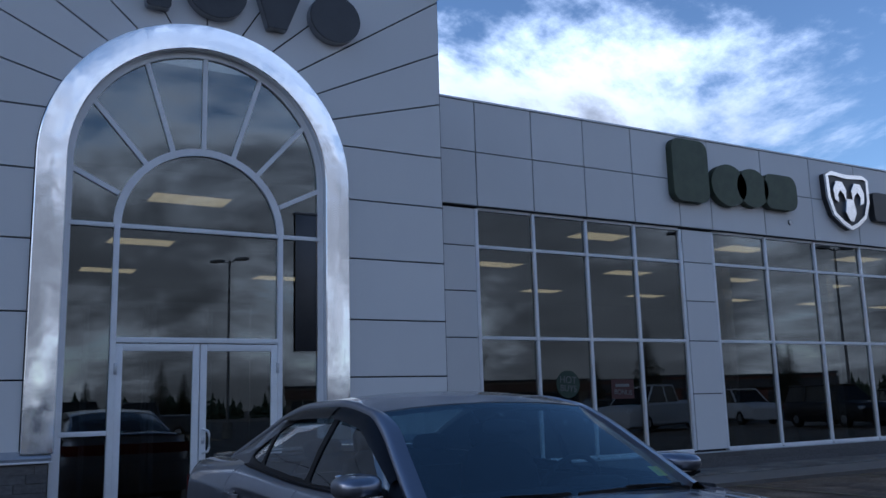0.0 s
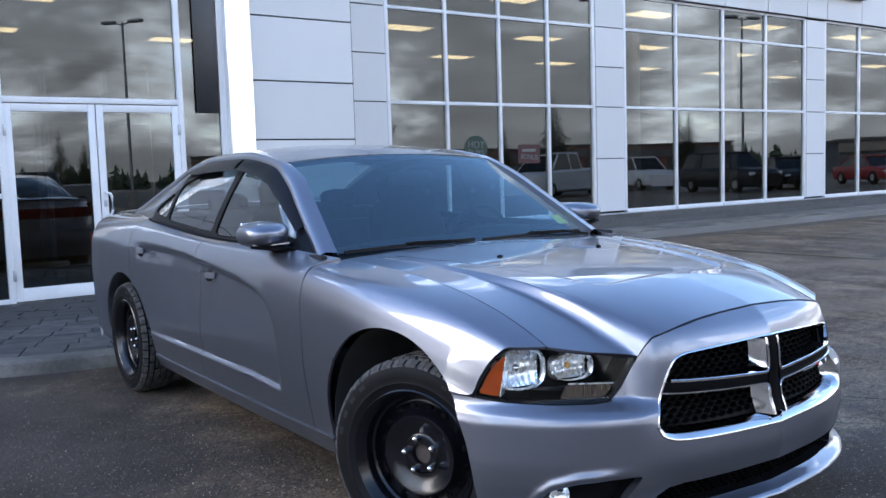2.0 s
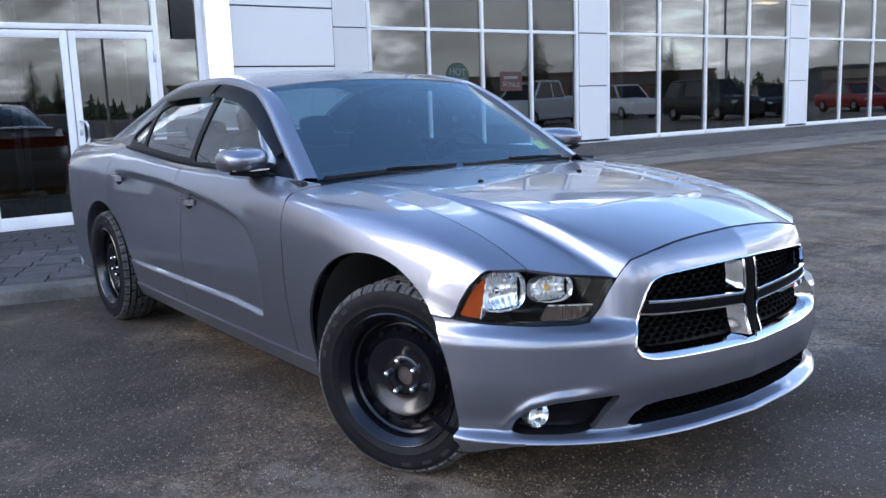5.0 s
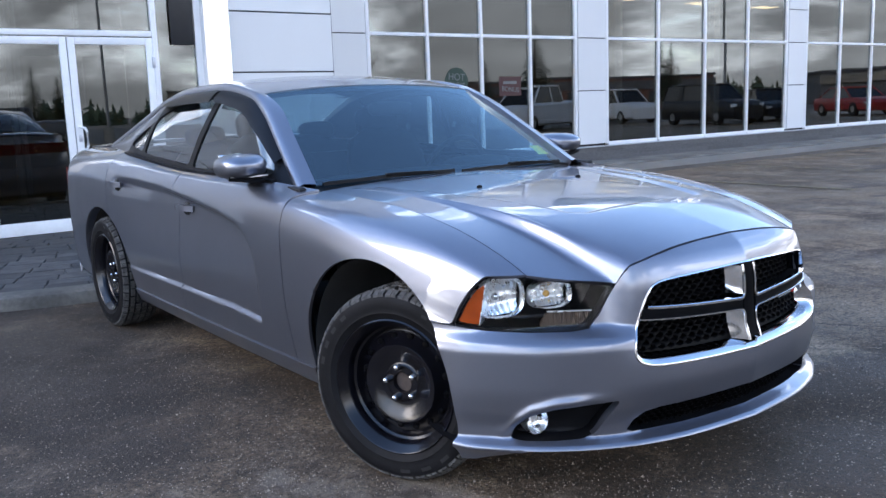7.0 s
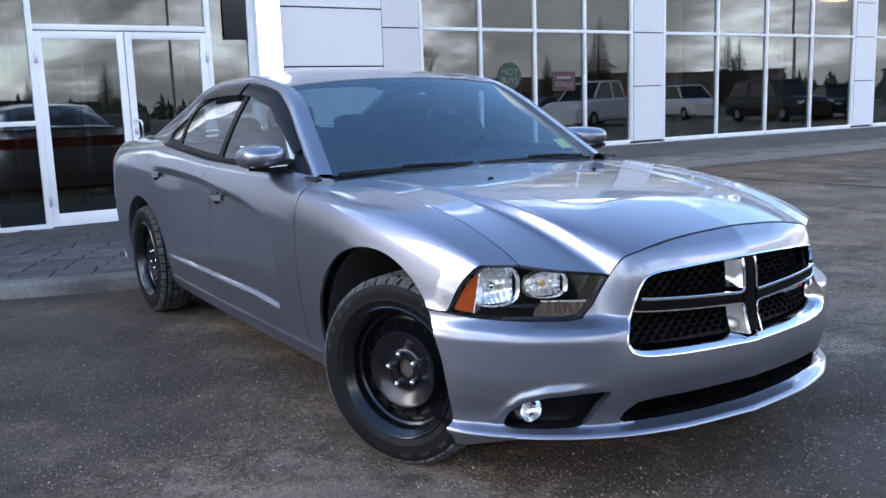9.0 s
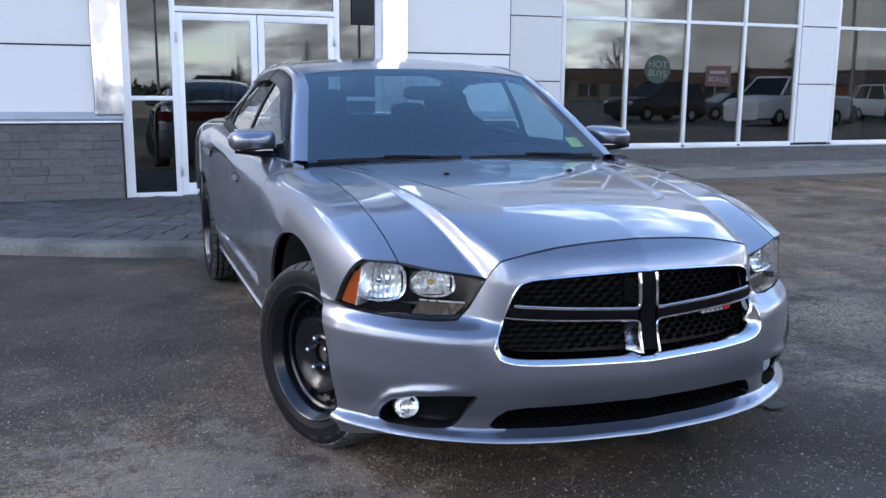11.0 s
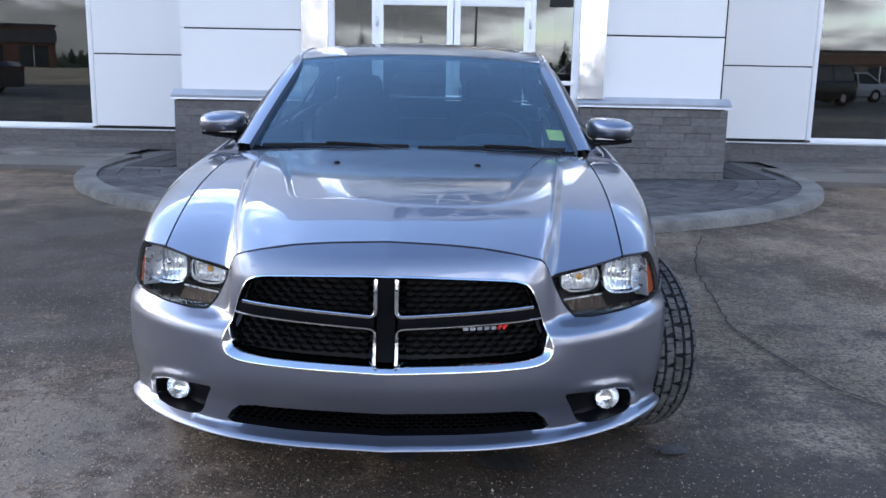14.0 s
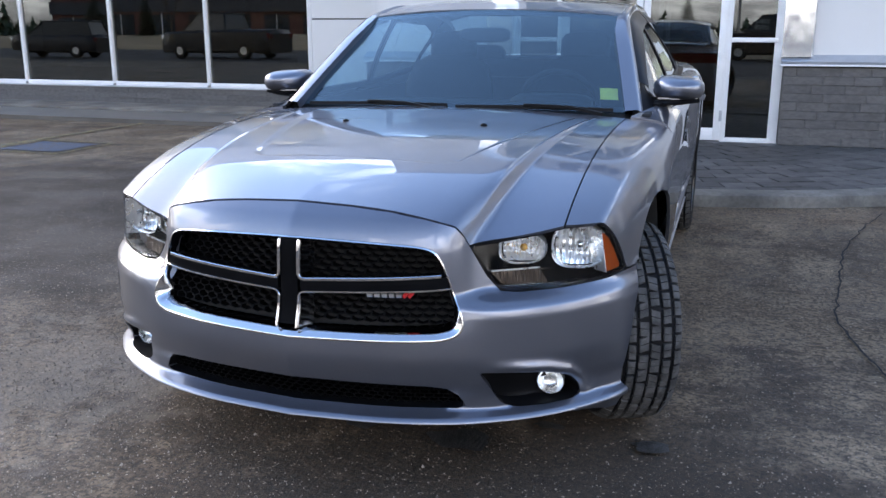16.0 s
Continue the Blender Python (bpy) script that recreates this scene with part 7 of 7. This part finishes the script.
def parked_car(paint, style, m, label):
    """A parked vehicle: lofted body and cabin, glass, wheels, lamps; its front to +y."""
    car = thing("parked_car" if style != "pickup" else "parked_pickup", label, "car", "parked vehicles")
    hw, L = 0.92, 4.7
    if style == "pickup":
        hw, L = 1.0, 5.8
    top = {"sedan": 1.45, "suv": 1.75, "pickup": 1.9}[style]
    belt = {"sedan": 0.92, "suv": 1.08, "pickup": 1.2}[style]
    hood = {"sedan": 0.80, "suv": 1.0, "pickup": 1.15}[style]
    P = np.linspace(-L / 2, L / 2, 29)
    prof = pchip([-L / 2, -L / 2 + 0.12, -L * 0.30, L * 0.16, L / 2 - 0.15, L / 2], [belt * 0.85, belt, belt, belt * 0.98, hood * 0.94, hood * 0.75])
    wid = pchip([-L / 2, -L / 2 + 0.3, 0, L / 2 - 0.4, L / 2], [hw * 0.86, hw, hw, hw * 0.97, hw * 0.80])
    bm, rows = bmesh.new(), []
    for y in P:
        t, w = float(prof(y)), float(wid(y))
        sec = ((w * 0.82, 0.24), (w * 0.97, 0.32), (w, 0.55), (w * 0.985, t - 0.10), (w * 0.90, t - 0.01), (0, t + 0.03))
        pts = list(sec) + [(-a, b) for a, b in sec[-2::-1]]
        rows.append([bm.verts.new((a, y, b)) for a, b in pts])
    for A, D in zip(rows, rows[1:]):
        for j in range(len(rows[0])):
            bm.faces.new((A[j], A[(j + 1) % len(A)], D[(j + 1) % len(A)], D[j]))
    bm.faces.new(rows[0]); bm.faces.new(rows[-1][::-1])
    part("body", bm, paint, car, "", 40)
    # cabin: glass band with a painted roof
    y0, y1, y2, y3 = {"sedan": (-1.75, -1.0, 0.35, 1.15), "suv": (-2.2, -1.95, 0.35, 1.1), "pickup": (-0.75, -0.6, 0.95, 1.65)}[style]
    base = [(hw * 0.90, belt - 0.02), (hw * 0.74, top - 0.07)]
    bm = bmesh.new()
    lo = [bm.verts.new((s * base[0][0], y, base[0][1])) for s, y in ((1, y0), (1, y3), (-1, y3), (-1, y0))]
    hi = [bm.verts.new((s * base[1][0], y, base[1][1])) for s, y in ((1, y1), (1, y2), (-1, y2), (-1, y1))]
    for i in range(4):
        bm.faces.new((lo[i], lo[(i + 1) % 4], hi[(i + 1) % 4], hi[i]))
    bm.faces.new(hi)
    part("cabin_glass", bm, B["car_glass"], car)
    bm = box(bmesh.new(), -hw * 0.76, hw * 0.76, y1 - 0.03, y2 + 0.03, top - 0.075, top, 0.03)
    part("roof", bm, paint, car, "", 40)
    for s in (1, -1):
        for (ya, yb) in ((y0, y1), (y3, y2)):
            part("pillar", sweep([(s * base[0][0], ya, base[0][1]), (s * base[1][0], yb, base[1][1])], rect(0.07, 0.05)), paint, car)
        ym = (y1 + y2) / 2
        part("pillar", sweep([(s * (base[0][0] + 0.004), ym, base[0][1]), (s * (base[1][0] + 0.004), ym, base[1][1])], rect(0.08, 0.03)), paint, car)
        bm = box(bmesh.new(), *sorted((s * hw * 0.62, s * hw * 0.86)), L / 2 - 0.20, L / 2 - 0.02, hood * 0.72, hood * 0.86, 0.02)
        part("headlight", bm, C["reflector"], car)
        bm = box(bmesh.new(), *sorted((s * hw * 0.66, s * hw * 0.90)), -L / 2 - 0.01, -L / 2 + 0.15, belt * 0.70, belt * 0.88, 0.02)
        part("tail_lamp", bm, C["tail"], car)
        for y in (-L * 0.29, L * 0.31):
            bm = lathe([(0.10, 0.09), (0.20, 0.10), (0.22, 0.11), (0.30, 0.11), (0.34, 0.08), (0.34, -0.08), (0.30, -0.11), (0.1, -0.1)], 20)
            w = part("wheel", bm, B["rubber"], car, "", 40)
            w.matrix_basis = Matrix.Translation((s * (hw - 0.10), y, 0.338)) @ Matrix.Rotation(0 if s > 0 else math.pi, 4, "Z")
            bm = lathe([(0.01, 0.085), (0.12, 0.10), (0.205, 0.095), (0.21, 0.07)], 16)
            r = part("rim", bm, C["satin"], w, "", 40)
    car.matrix_world = m
    return car


def at(x, y, deg):
    return Matrix.Translation((x, y, 0)) @ Matrix.Rotation(radians(deg), 4, "Z")


for paint, style, x, y, deg, label in (
        ("white", "suv", 35.5, -7.0, 20, "white parked sport utility car with dark glass"),
        ("white", "pickup", 26.5, -3.5, 75, "white parked pickup truck with dark glass"),
        ("black", "sedan", 36.5, 1.0, 40, "black parked saloon car"),
        ("black", "suv", 33.0, 0.5, 15, "black parked sport utility car"),
        ("red", "sedan", 44.5, 0.8, 30, "red parked saloon car"),
        ("white", "sedan", 43.5, 5.0, 60, "white parked saloon car"),
        ("grey", "pickup", 9.5, -27.5, 90, "dark grey parked pickup truck"),
        ("black", "sedan", -1.0, -16.5, 85, "black parked saloon car"),
        ("black", "suv", 17.5, -13.0, 60, "black parked sport utility car"),
        ("black", "pickup", -17.5, -9.0, 95, "black parked pickup truck"),
        ("silver", "sedan", 21.5, -19.0, 70, "silver parked saloon car"),
        ("white", "suv", 41.0, -13.0, 25, "white parked sport utility car with dark glass"),
        ("black", "pickup", 5.5, -20.0, 92, "black parked pickup truck"),
        ("black", "suv", 24.0, -9.0, 80, "black parked sport utility car"),
        ("grey", "sedan", 30.5, -12.0, 95, "dark grey parked saloon car"),
        ("black", "suv", -28.0, -11.0, 80, "black parked sport utility car")):
    parked_car(B["car_" + paint], style, at(x, y, deg), label)


def lamp_post(x, y, h=9.0, turn=0.0):
    p = thing("lamp_post", "tall grey steel car park lamp post", "lamp post", "car park lamp posts", at=(x, y, 0))
    part("base", lathe_z([(0.26, 0), (0.26, 0.75), (0.20, 0.8), (0.0, 0.8)], 14), M["concrete"], p, "round concrete base", 40)
    part("pole", lathe_z([(0.085, 0.8), (0.055, h), (0.0, h)], 10), B["pole"], p, "", 40)
    for s in (1, -1):
        a = Vector((math.cos(turn) * s, math.sin(turn) * s, 0))
        part("arm", sweep([Vector((0, 0, h - 0.15)), a * 0.5 + Vector((0, 0, h))], circle(0.03, 6)), B["pole"], p)
        hd = part("head", box(bmesh.new(), -0.35, 0.35, -0.17, 0.17, -0.06, 0.08, 0.03), B["pole"], p, "flat lamp head", 40)
        hd.matrix_basis = Matrix.Translation(a * 0.75 + Vector((0, 0, h))) @ Matrix.Rotation(turn, 4, "Z")
    return p


def lathe_z(prof, n):
    bm = bmesh.new()
    rows = [[bm.verts.new((r * math.cos(2 * math.pi * i / n), r * math.sin(2 * math.pi * i / n), z)) for i in range(n)] for r, z in prof]
    for A, D in zip(rows, rows[1:]):
        for j in range(n):
            bm.faces.new((A[j], A[(j + 1) % n], D[(j + 1) % n], D[j]))
    bmesh.ops.remove_doubles(bm, verts=bm.verts[:], dist=1e-5)
    return bm


for x, y, t in ((31.0, -5.0, 0.4), (41.0, -4.6, 0.2), (13.0, -24.0, 0.9), (-9.0, -20.0, 0.0), (3.5, -34.0, 0.3), (24.0, -32.0, 0.6)):
    lamp_post(x, y, 9.0, t)


def spruce(x, y, h, seed):
    """A spruce: tapered trunk and whorls of drooping boughs, each a fan of small needle blades."""
    rnd = random.Random(seed)
    t = thing("spruce_tree", "dark green spruce tree across the car park", "tree", "spruce trees", at=(x, y, 0))
    part("trunk", lathe_z([(0.035 * h * 0.5, 0), (0.012 * h * 0.5, h * 0.7), (0.0, h * 0.97)], 8), B["bark"], t, "", 40)
    verts, faces = [], []
    levels = 40
    for k in range(levels):
        f = k / (levels - 1)
        z = h * (0.07 + 0.92 * f)
        reach = h * 0.22 * (1 - f) ** 0.85 * rnd.uniform(0.8, 1.15) + 0.12
        n = max(5, int(13 * (1 - f) + 4))
        for i in range(n):
            a = 2 * math.pi * (i + rnd.random()) / n
            L = reach * rnd.uniform(0.65, 1.1)
            d, s = Vector((math.cos(a), math.sin(a), 0)), Vector((-math.sin(a), math.cos(a), 0))
            m = 6
            for j in range(m):
                u = (j + 0.5) / m
                c = d * L * u + Vector((0, 0, z - 0.35 * L * u * u + 0.06 * L))
                w = L * 0.46 * (1 - 0.75 * u)
                for q in (-1, 1):
                    b = len(verts)
                    tip = c + d * L * 0.16 + s * q * w + Vector((0, 0, -0.10 * L * rnd.random()))
                    verts.extend([tuple(c), tuple(c + d * L * 0.22 + Vector((0, 0, rnd.uniform(-0.04, 0.04)))), tuple(tip)])
                    faces.append((b, b + 1, b + 2))
    me = bpy.data.meshes.new("crown")
    me.from_pydata(verts, [], faces)
    me.materials.append(B["needles"])
    c = new("crown", me)
    c.parent = t
    return t


def bare_tree(x, y, h, seed):
    rnd = random.Random(seed)
    t = thing("bare_tree", "leafless grey-brown tree across the car park", "tree", "bare trees", at=(x, y, 0))
    bm = bmesh.new()

    def limb(p, d, L, r, level):
        q = p + d * L * 0.5 + Vector((rnd.uniform(-1, 1), rnd.uniform(-1, 1), 0)) * L * 0.05
        e = p + d * L
        ring = []
        for c, rr in ((p, r), (q, r * 0.8), (e, r * 0.55)):
            s = d.orthogonal().normalized()
            u = d.cross(s)
            ring.append([bm.verts.new(c + (s * math.cos(a) + u * math.sin(a)) * rr) for a in (0, 1.57, 3.14, 4.71)])
        for A, D in zip(ring, ring[1:]):
            for j in range(4):
                bm.faces.new((A[j], A[(j + 1) % 4], D[(j + 1) % 4], D[j]))
        if level == 0:
            return
        for i in range(rnd.choice((3, 4, 4))):
            f = rnd.uniform(0.45, 1.0)
            dd = (d + Vector((rnd.uniform(-1, 1), rnd.uniform(-1, 1), rnd.uniform(-0.1, 0.7))) * 0.75).normalized()
            limb(p + d * L * f, dd, L * rnd.uniform(0.5, 0.72), r * 0.5, level - 1)
    limb(Vector((0, 0, 0)), Vector((0, 0, 1)), h * 0.38, h * 0.018, 4)
    part("trunk_and_limbs", bm, B["bark"], t, "", 60)
    return t


for i, (x, y, h) in enumerate(((52, -31, 8.0), (48, -33, 5.0), (71, -32, 6.5), (73, -35, 7.5), (-56, -48, 6.0), (-53, -51, 5.0), (20, -72, 6.5), (23, -75, 5.5), (14, -80, 5.0), (-2, -78, 5.0), (-9, -82, 6.0))):
    spruce(x, y, h, i + 10)
for i, (x, y, h) in enumerate(((35, -30, 6.5), (-38, -34, 6.0), (42, -45, 6.0), (-14, -70, 6.0), (28, -60, 6.0))):
    bare_tree(x, y, h, i + 70)


def far_woods():
    """A band of mixed trees at the horizon, as many small ragged spires."""
    rnd = random.Random(5)
    verts, faces = [], []
    for i in range(3200):
        a = rnd.uniform(radians(170), radians(375))
        R = rnd.uniform(120, 210)
        x, y = R * math.cos(a) + 5, R * math.sin(a)
        if y > -20 and x < 60:
            continue
        h = rnd.uniform(1.0, 2.9) * (1.7 if rnd.random() < 0.06 else 1)
        w = h * rnd.uniform(0.25, 0.75)
        for k in range(7):
            f = k / 7
            for j in range(3):
                t = rnd.uniform(0, 6.28)
                r = w * (1 - f) * rnd.uniform(0.7, 1.2)
                b = len(verts)
                z = h * f
                verts.extend([(x, y, z + h * 0.24), (x + r * math.cos(t), y + r * math.sin(t), z), (x + r * math.cos(t + 1.9), y + r * math.sin(t + 1.9), z + 0.1 * h * rnd.random())])
                faces.append((b, b + 1, b + 2))
    me = bpy.data.meshes.new("far_woods")
    me.from_pydata(verts, [], faces)
    me.materials.append(B["needles"])
    tagged(new("far_woods", me), "distant dark mixed woods on the horizon", "woods", kind="stuff")


far_woods()


def shop_block(x, y, L, D, h, turn, wall, band, label):
    s = thing("shop_building", label, "building", "", "structure", at=(x, y, 0))
    part("wall", box(bmesh.new(), -L / 2, L / 2, -D / 2, D / 2, 0, h), wall, s)
    part("fascia", box(bmesh.new(), -L / 2 - 0.15, L / 2 + 0.15, D / 2 - 0.1, D / 2 + 0.35, h * 0.64, h * 0.92, 0.02), band, s)
    part("roof", box(bmesh.new(), -L / 2 - 0.2, L / 2 + 0.2, -D / 2 - 0.2, D / 2 + 0.2, h, h + 0.25), B["dark_roof"], s)
    n = int(L / 4)
    for i in range(n):
        cx = -L / 2 + (i + 0.5) * L / n
        w = part("window", box(bmesh.new(), cx - 1.4, cx + 1.4, D / 2 + 0.003, D / 2 + 0.05, 0.5, h * 0.58), B["shop_glass"], s)
        part("window_frame", box(bmesh.new(), cx - 0.04, cx + 0.04, D / 2 + 0.05, D / 2 + 0.09, 0.5, h * 0.58), M["frame"], w)
    s.rotation_euler = (0, 0, turn)
    return s


shop_block(62, -84, 46, 10, 3.9, 0.35, B["stucco"], B["orange_band"], "long low shop building with a brown band")
shop_block(78, -50, 26, 10, 3.5, 0.55, B["brick_red"], B["dark_roof"], "low red brick shop with a dark roof band")
shop_block(98, -19, 24, 10, 3.2, 0.9, B["dark_roof"], B["stucco"], "low dark shop building")
shop_block(-56, -66, 30, 10, 4.6, -0.5, B["brick_red"], B["dark_roof"], "low brick shop with a dark band")
shop_block(-92, -14, 30, 10, 4.4, -1.2, B["stucco"], B["dark_roof"], "low pale shop building with a dark band")


def dry_field():
    """A field of dry grass behind the car park, its edge ragged."""
    grass = Mat("dry_grass", (0.30, 0.205, 0.105), 0.95)
    grass.varied(0.35, 0.35).bump(grass.noise(3, 4), 0.6, 0.05)
    bm, rows = bmesh.new(), []
    for i in range(43):
        x = -72 + 2.0 * i
        e = -21 + 1.6 * noise.noise(Vector((x * 0.13, 0, 2.0)))
        rows.append([bm.verts.new((x, y, 0.012 + z + 0.15 * noise.noise(Vector((x * 0.2, y * 0.2, 5.0))) * (z > 0.05))) for y, z in ((e, 0.0), (e - 2, 0.12), (e - 10, 0.3), (-60, 0.5), (-85, 0.0))])
    for A, D in zip(rows, rows[1:]):
        for k in range(4):
            bm.faces.new((A[k], A[k + 1], D[k + 1], D[k]))
    tagged(finish("dry_field", bm, grass.m, 60), "field of dry brown grass behind the car park", "field", kind="structure")


dry_field()

# ---- stones and pavers, piece by piece ----


def stone_variants(n, rough, seed):
    rnd = random.Random(seed)
    out = []
    for k in range(n):
        bm = bmesh.new()
        bmesh.ops.create_cube(bm, size=1.0)
        front = [f for f in bm.faces if f.normal.y < -0.5]
        r = bmesh.ops.inset_region(bm, faces=front, thickness=0.07, depth=0.0)
        for f in front:
            for v in f.verts:
                v.co.y -= 0.07 + rnd.uniform(-rough, rough)
        for v in bm.verts:
            v.co.x += rnd.uniform(-0.006, 0.006)
            v.co.z += rnd.uniform(-0.02, 0.02)
        me = bpy.data.meshes.new("stone")
        bm.to_mesh(me)
        bm.free()
        me.materials.append(M["stone"])
        out.append(me)
    return out


STONES = stone_variants(5, 0.06, 3)


def stone(parent, x0, x1, y, z0, z1, depth=0.05, turn=0.0, rnd=random):
    ob = new("stone", rnd.choice(STONES))
    ob.parent = parent
    g = 0.0007
    c = Vector(((x0 + x1) / 2, y + depth / 2, (z0 + z1) / 2))
    ob.matrix_basis = Matrix.Translation(c) @ Matrix.Rotation(turn, 4, "Z") @ Matrix.Diagonal((x1 - x0 - 2 * g, depth, z1 - z0 - 2 * g, 1))
    return ob


def build_stones():
    rnd = random.Random(8)
    for (p, yf), (x0, x1) in zip(PIERS, ((-0.53, 1.25), (4.30, 6.04))):
        z, k = 0.07, 0
        while z < 0.89:
            x = x0 + (0 if k % 2 else -0.15)
            while x < x1 - 0.02:
                L = rnd.uniform(0.26, 0.46)
                a, b = max(x, x0), min(x + L, x1)
                if b - a > 0.03:
                    stone(p, a, b, yf - rnd.uniform(0, 0.008), z, z + 0.0915, 0.055, 0, rnd)
                x += L
            z += 0.0915
            k += 1
    w = bpy.data.objects["wall_east"]
    v = bpy.data.objects["wall_west"]
    for par, xa, xb in ((w, 6.06, 34.3), (v, -18.9, -0.55)):
        for k in range(3):
            x = xa - 0.2 * (k % 2)
            while x < xb:
                L = rnd.uniform(0.5, 0.8)
                stone(par, max(x, xa), min(x + L, xb), YM - 0.10, 0.075 + 0.09 * k, 0.165 + 0.09 * k, 0.05, 0, rnd)
                x += L


build_stones()


def build_pavers():
    rnd = random.Random(4)
    bm = bmesh.new()
    bmesh.ops.create_cube(bm, size=1.0)
    top = [f for f in bm.faces if f.normal.z > 0.5]
    bmesh.ops.inset_region(bm, faces=top, thickness=0.03, depth=0.0)
    for f in top:
        for v in f.verts:
            v.co.z += 0.08
    me = bpy.data.meshes.new("paver")
    bm.to_mesh(me)
    bm.free()
    me.materials.append(M["paver"])
    verts, faces = [], []
    count = 0
    for k in range(17):
        grow = -0.24 - 0.115 - 0.225 * k
        rx, ry = 4.42 + grow, 4.14 + grow
        if ry < 0.3:
            break
        a = 0.02 + 0.05 * (k % 2)
        while a < math.pi - 0.01:
            r = math.hypot(rx * math.sin(a), ry * math.cos(a))
            da = 0.30 / max(r, 0.3)
            am = a + da / 2
            x, y = GC[0] + rx * math.cos(am), GC[1] - ry * math.sin(am)
            a += da
            if y > YB - 0.10:
                continue
            t = math.atan2(-ry * math.cos(am), -rx * math.sin(am))
            m = Matrix.Translation((x, y, WALK_Z - 0.016 + rnd.uniform(-0.0025, 0.0025))) @ Matrix.Rotation(t, 4, "Z") @ Matrix.Diagonal((0.288, 0.215, 0.03, 1))
            if k < 8 and count < 290:
                ob = new("paver", me)
                ob.parent = PAV
                ob.matrix_basis = m
                count += 1
            else:
                b = len(verts)
                verts.extend(tuple(m @ v.co) for v in me.vertices)
                faces.extend(tuple(b + i for i in p.vertices) for p in me.polygons)
    for sx in (-1, 1):
        for i in range(5):
            for j in range(9):
                x = GC[0] + sx * (3.55 + 0.0) + (i - 2) * 0.30
                y = 10.42 + 0.22 * j
                if abs(x - GC[0]) > 4.12 or y > 12.40 or abs(x - GC[0]) < 3.32:
                    continue
                m = Matrix.Translation((x, y, WALK_Z - 0.016)) @ Matrix.Diagonal((0.288, 0.21, 0.03, 1))
                b = len(verts)
                verts.extend(tuple(m @ v.co) for v in me.vertices)
                faces.extend(tuple(b + q for q in p.vertices) for p in me.polygons)
    rest = bpy.data.meshes.new("pavers_beyond")
    rest.from_pydata(verts, [], faces)
    rest.materials.append(M["paver"])
    r = new("pavers_beyond", rest)
    r.parent = PAV
    tagged(r, kind="stuff")


build_pavers()
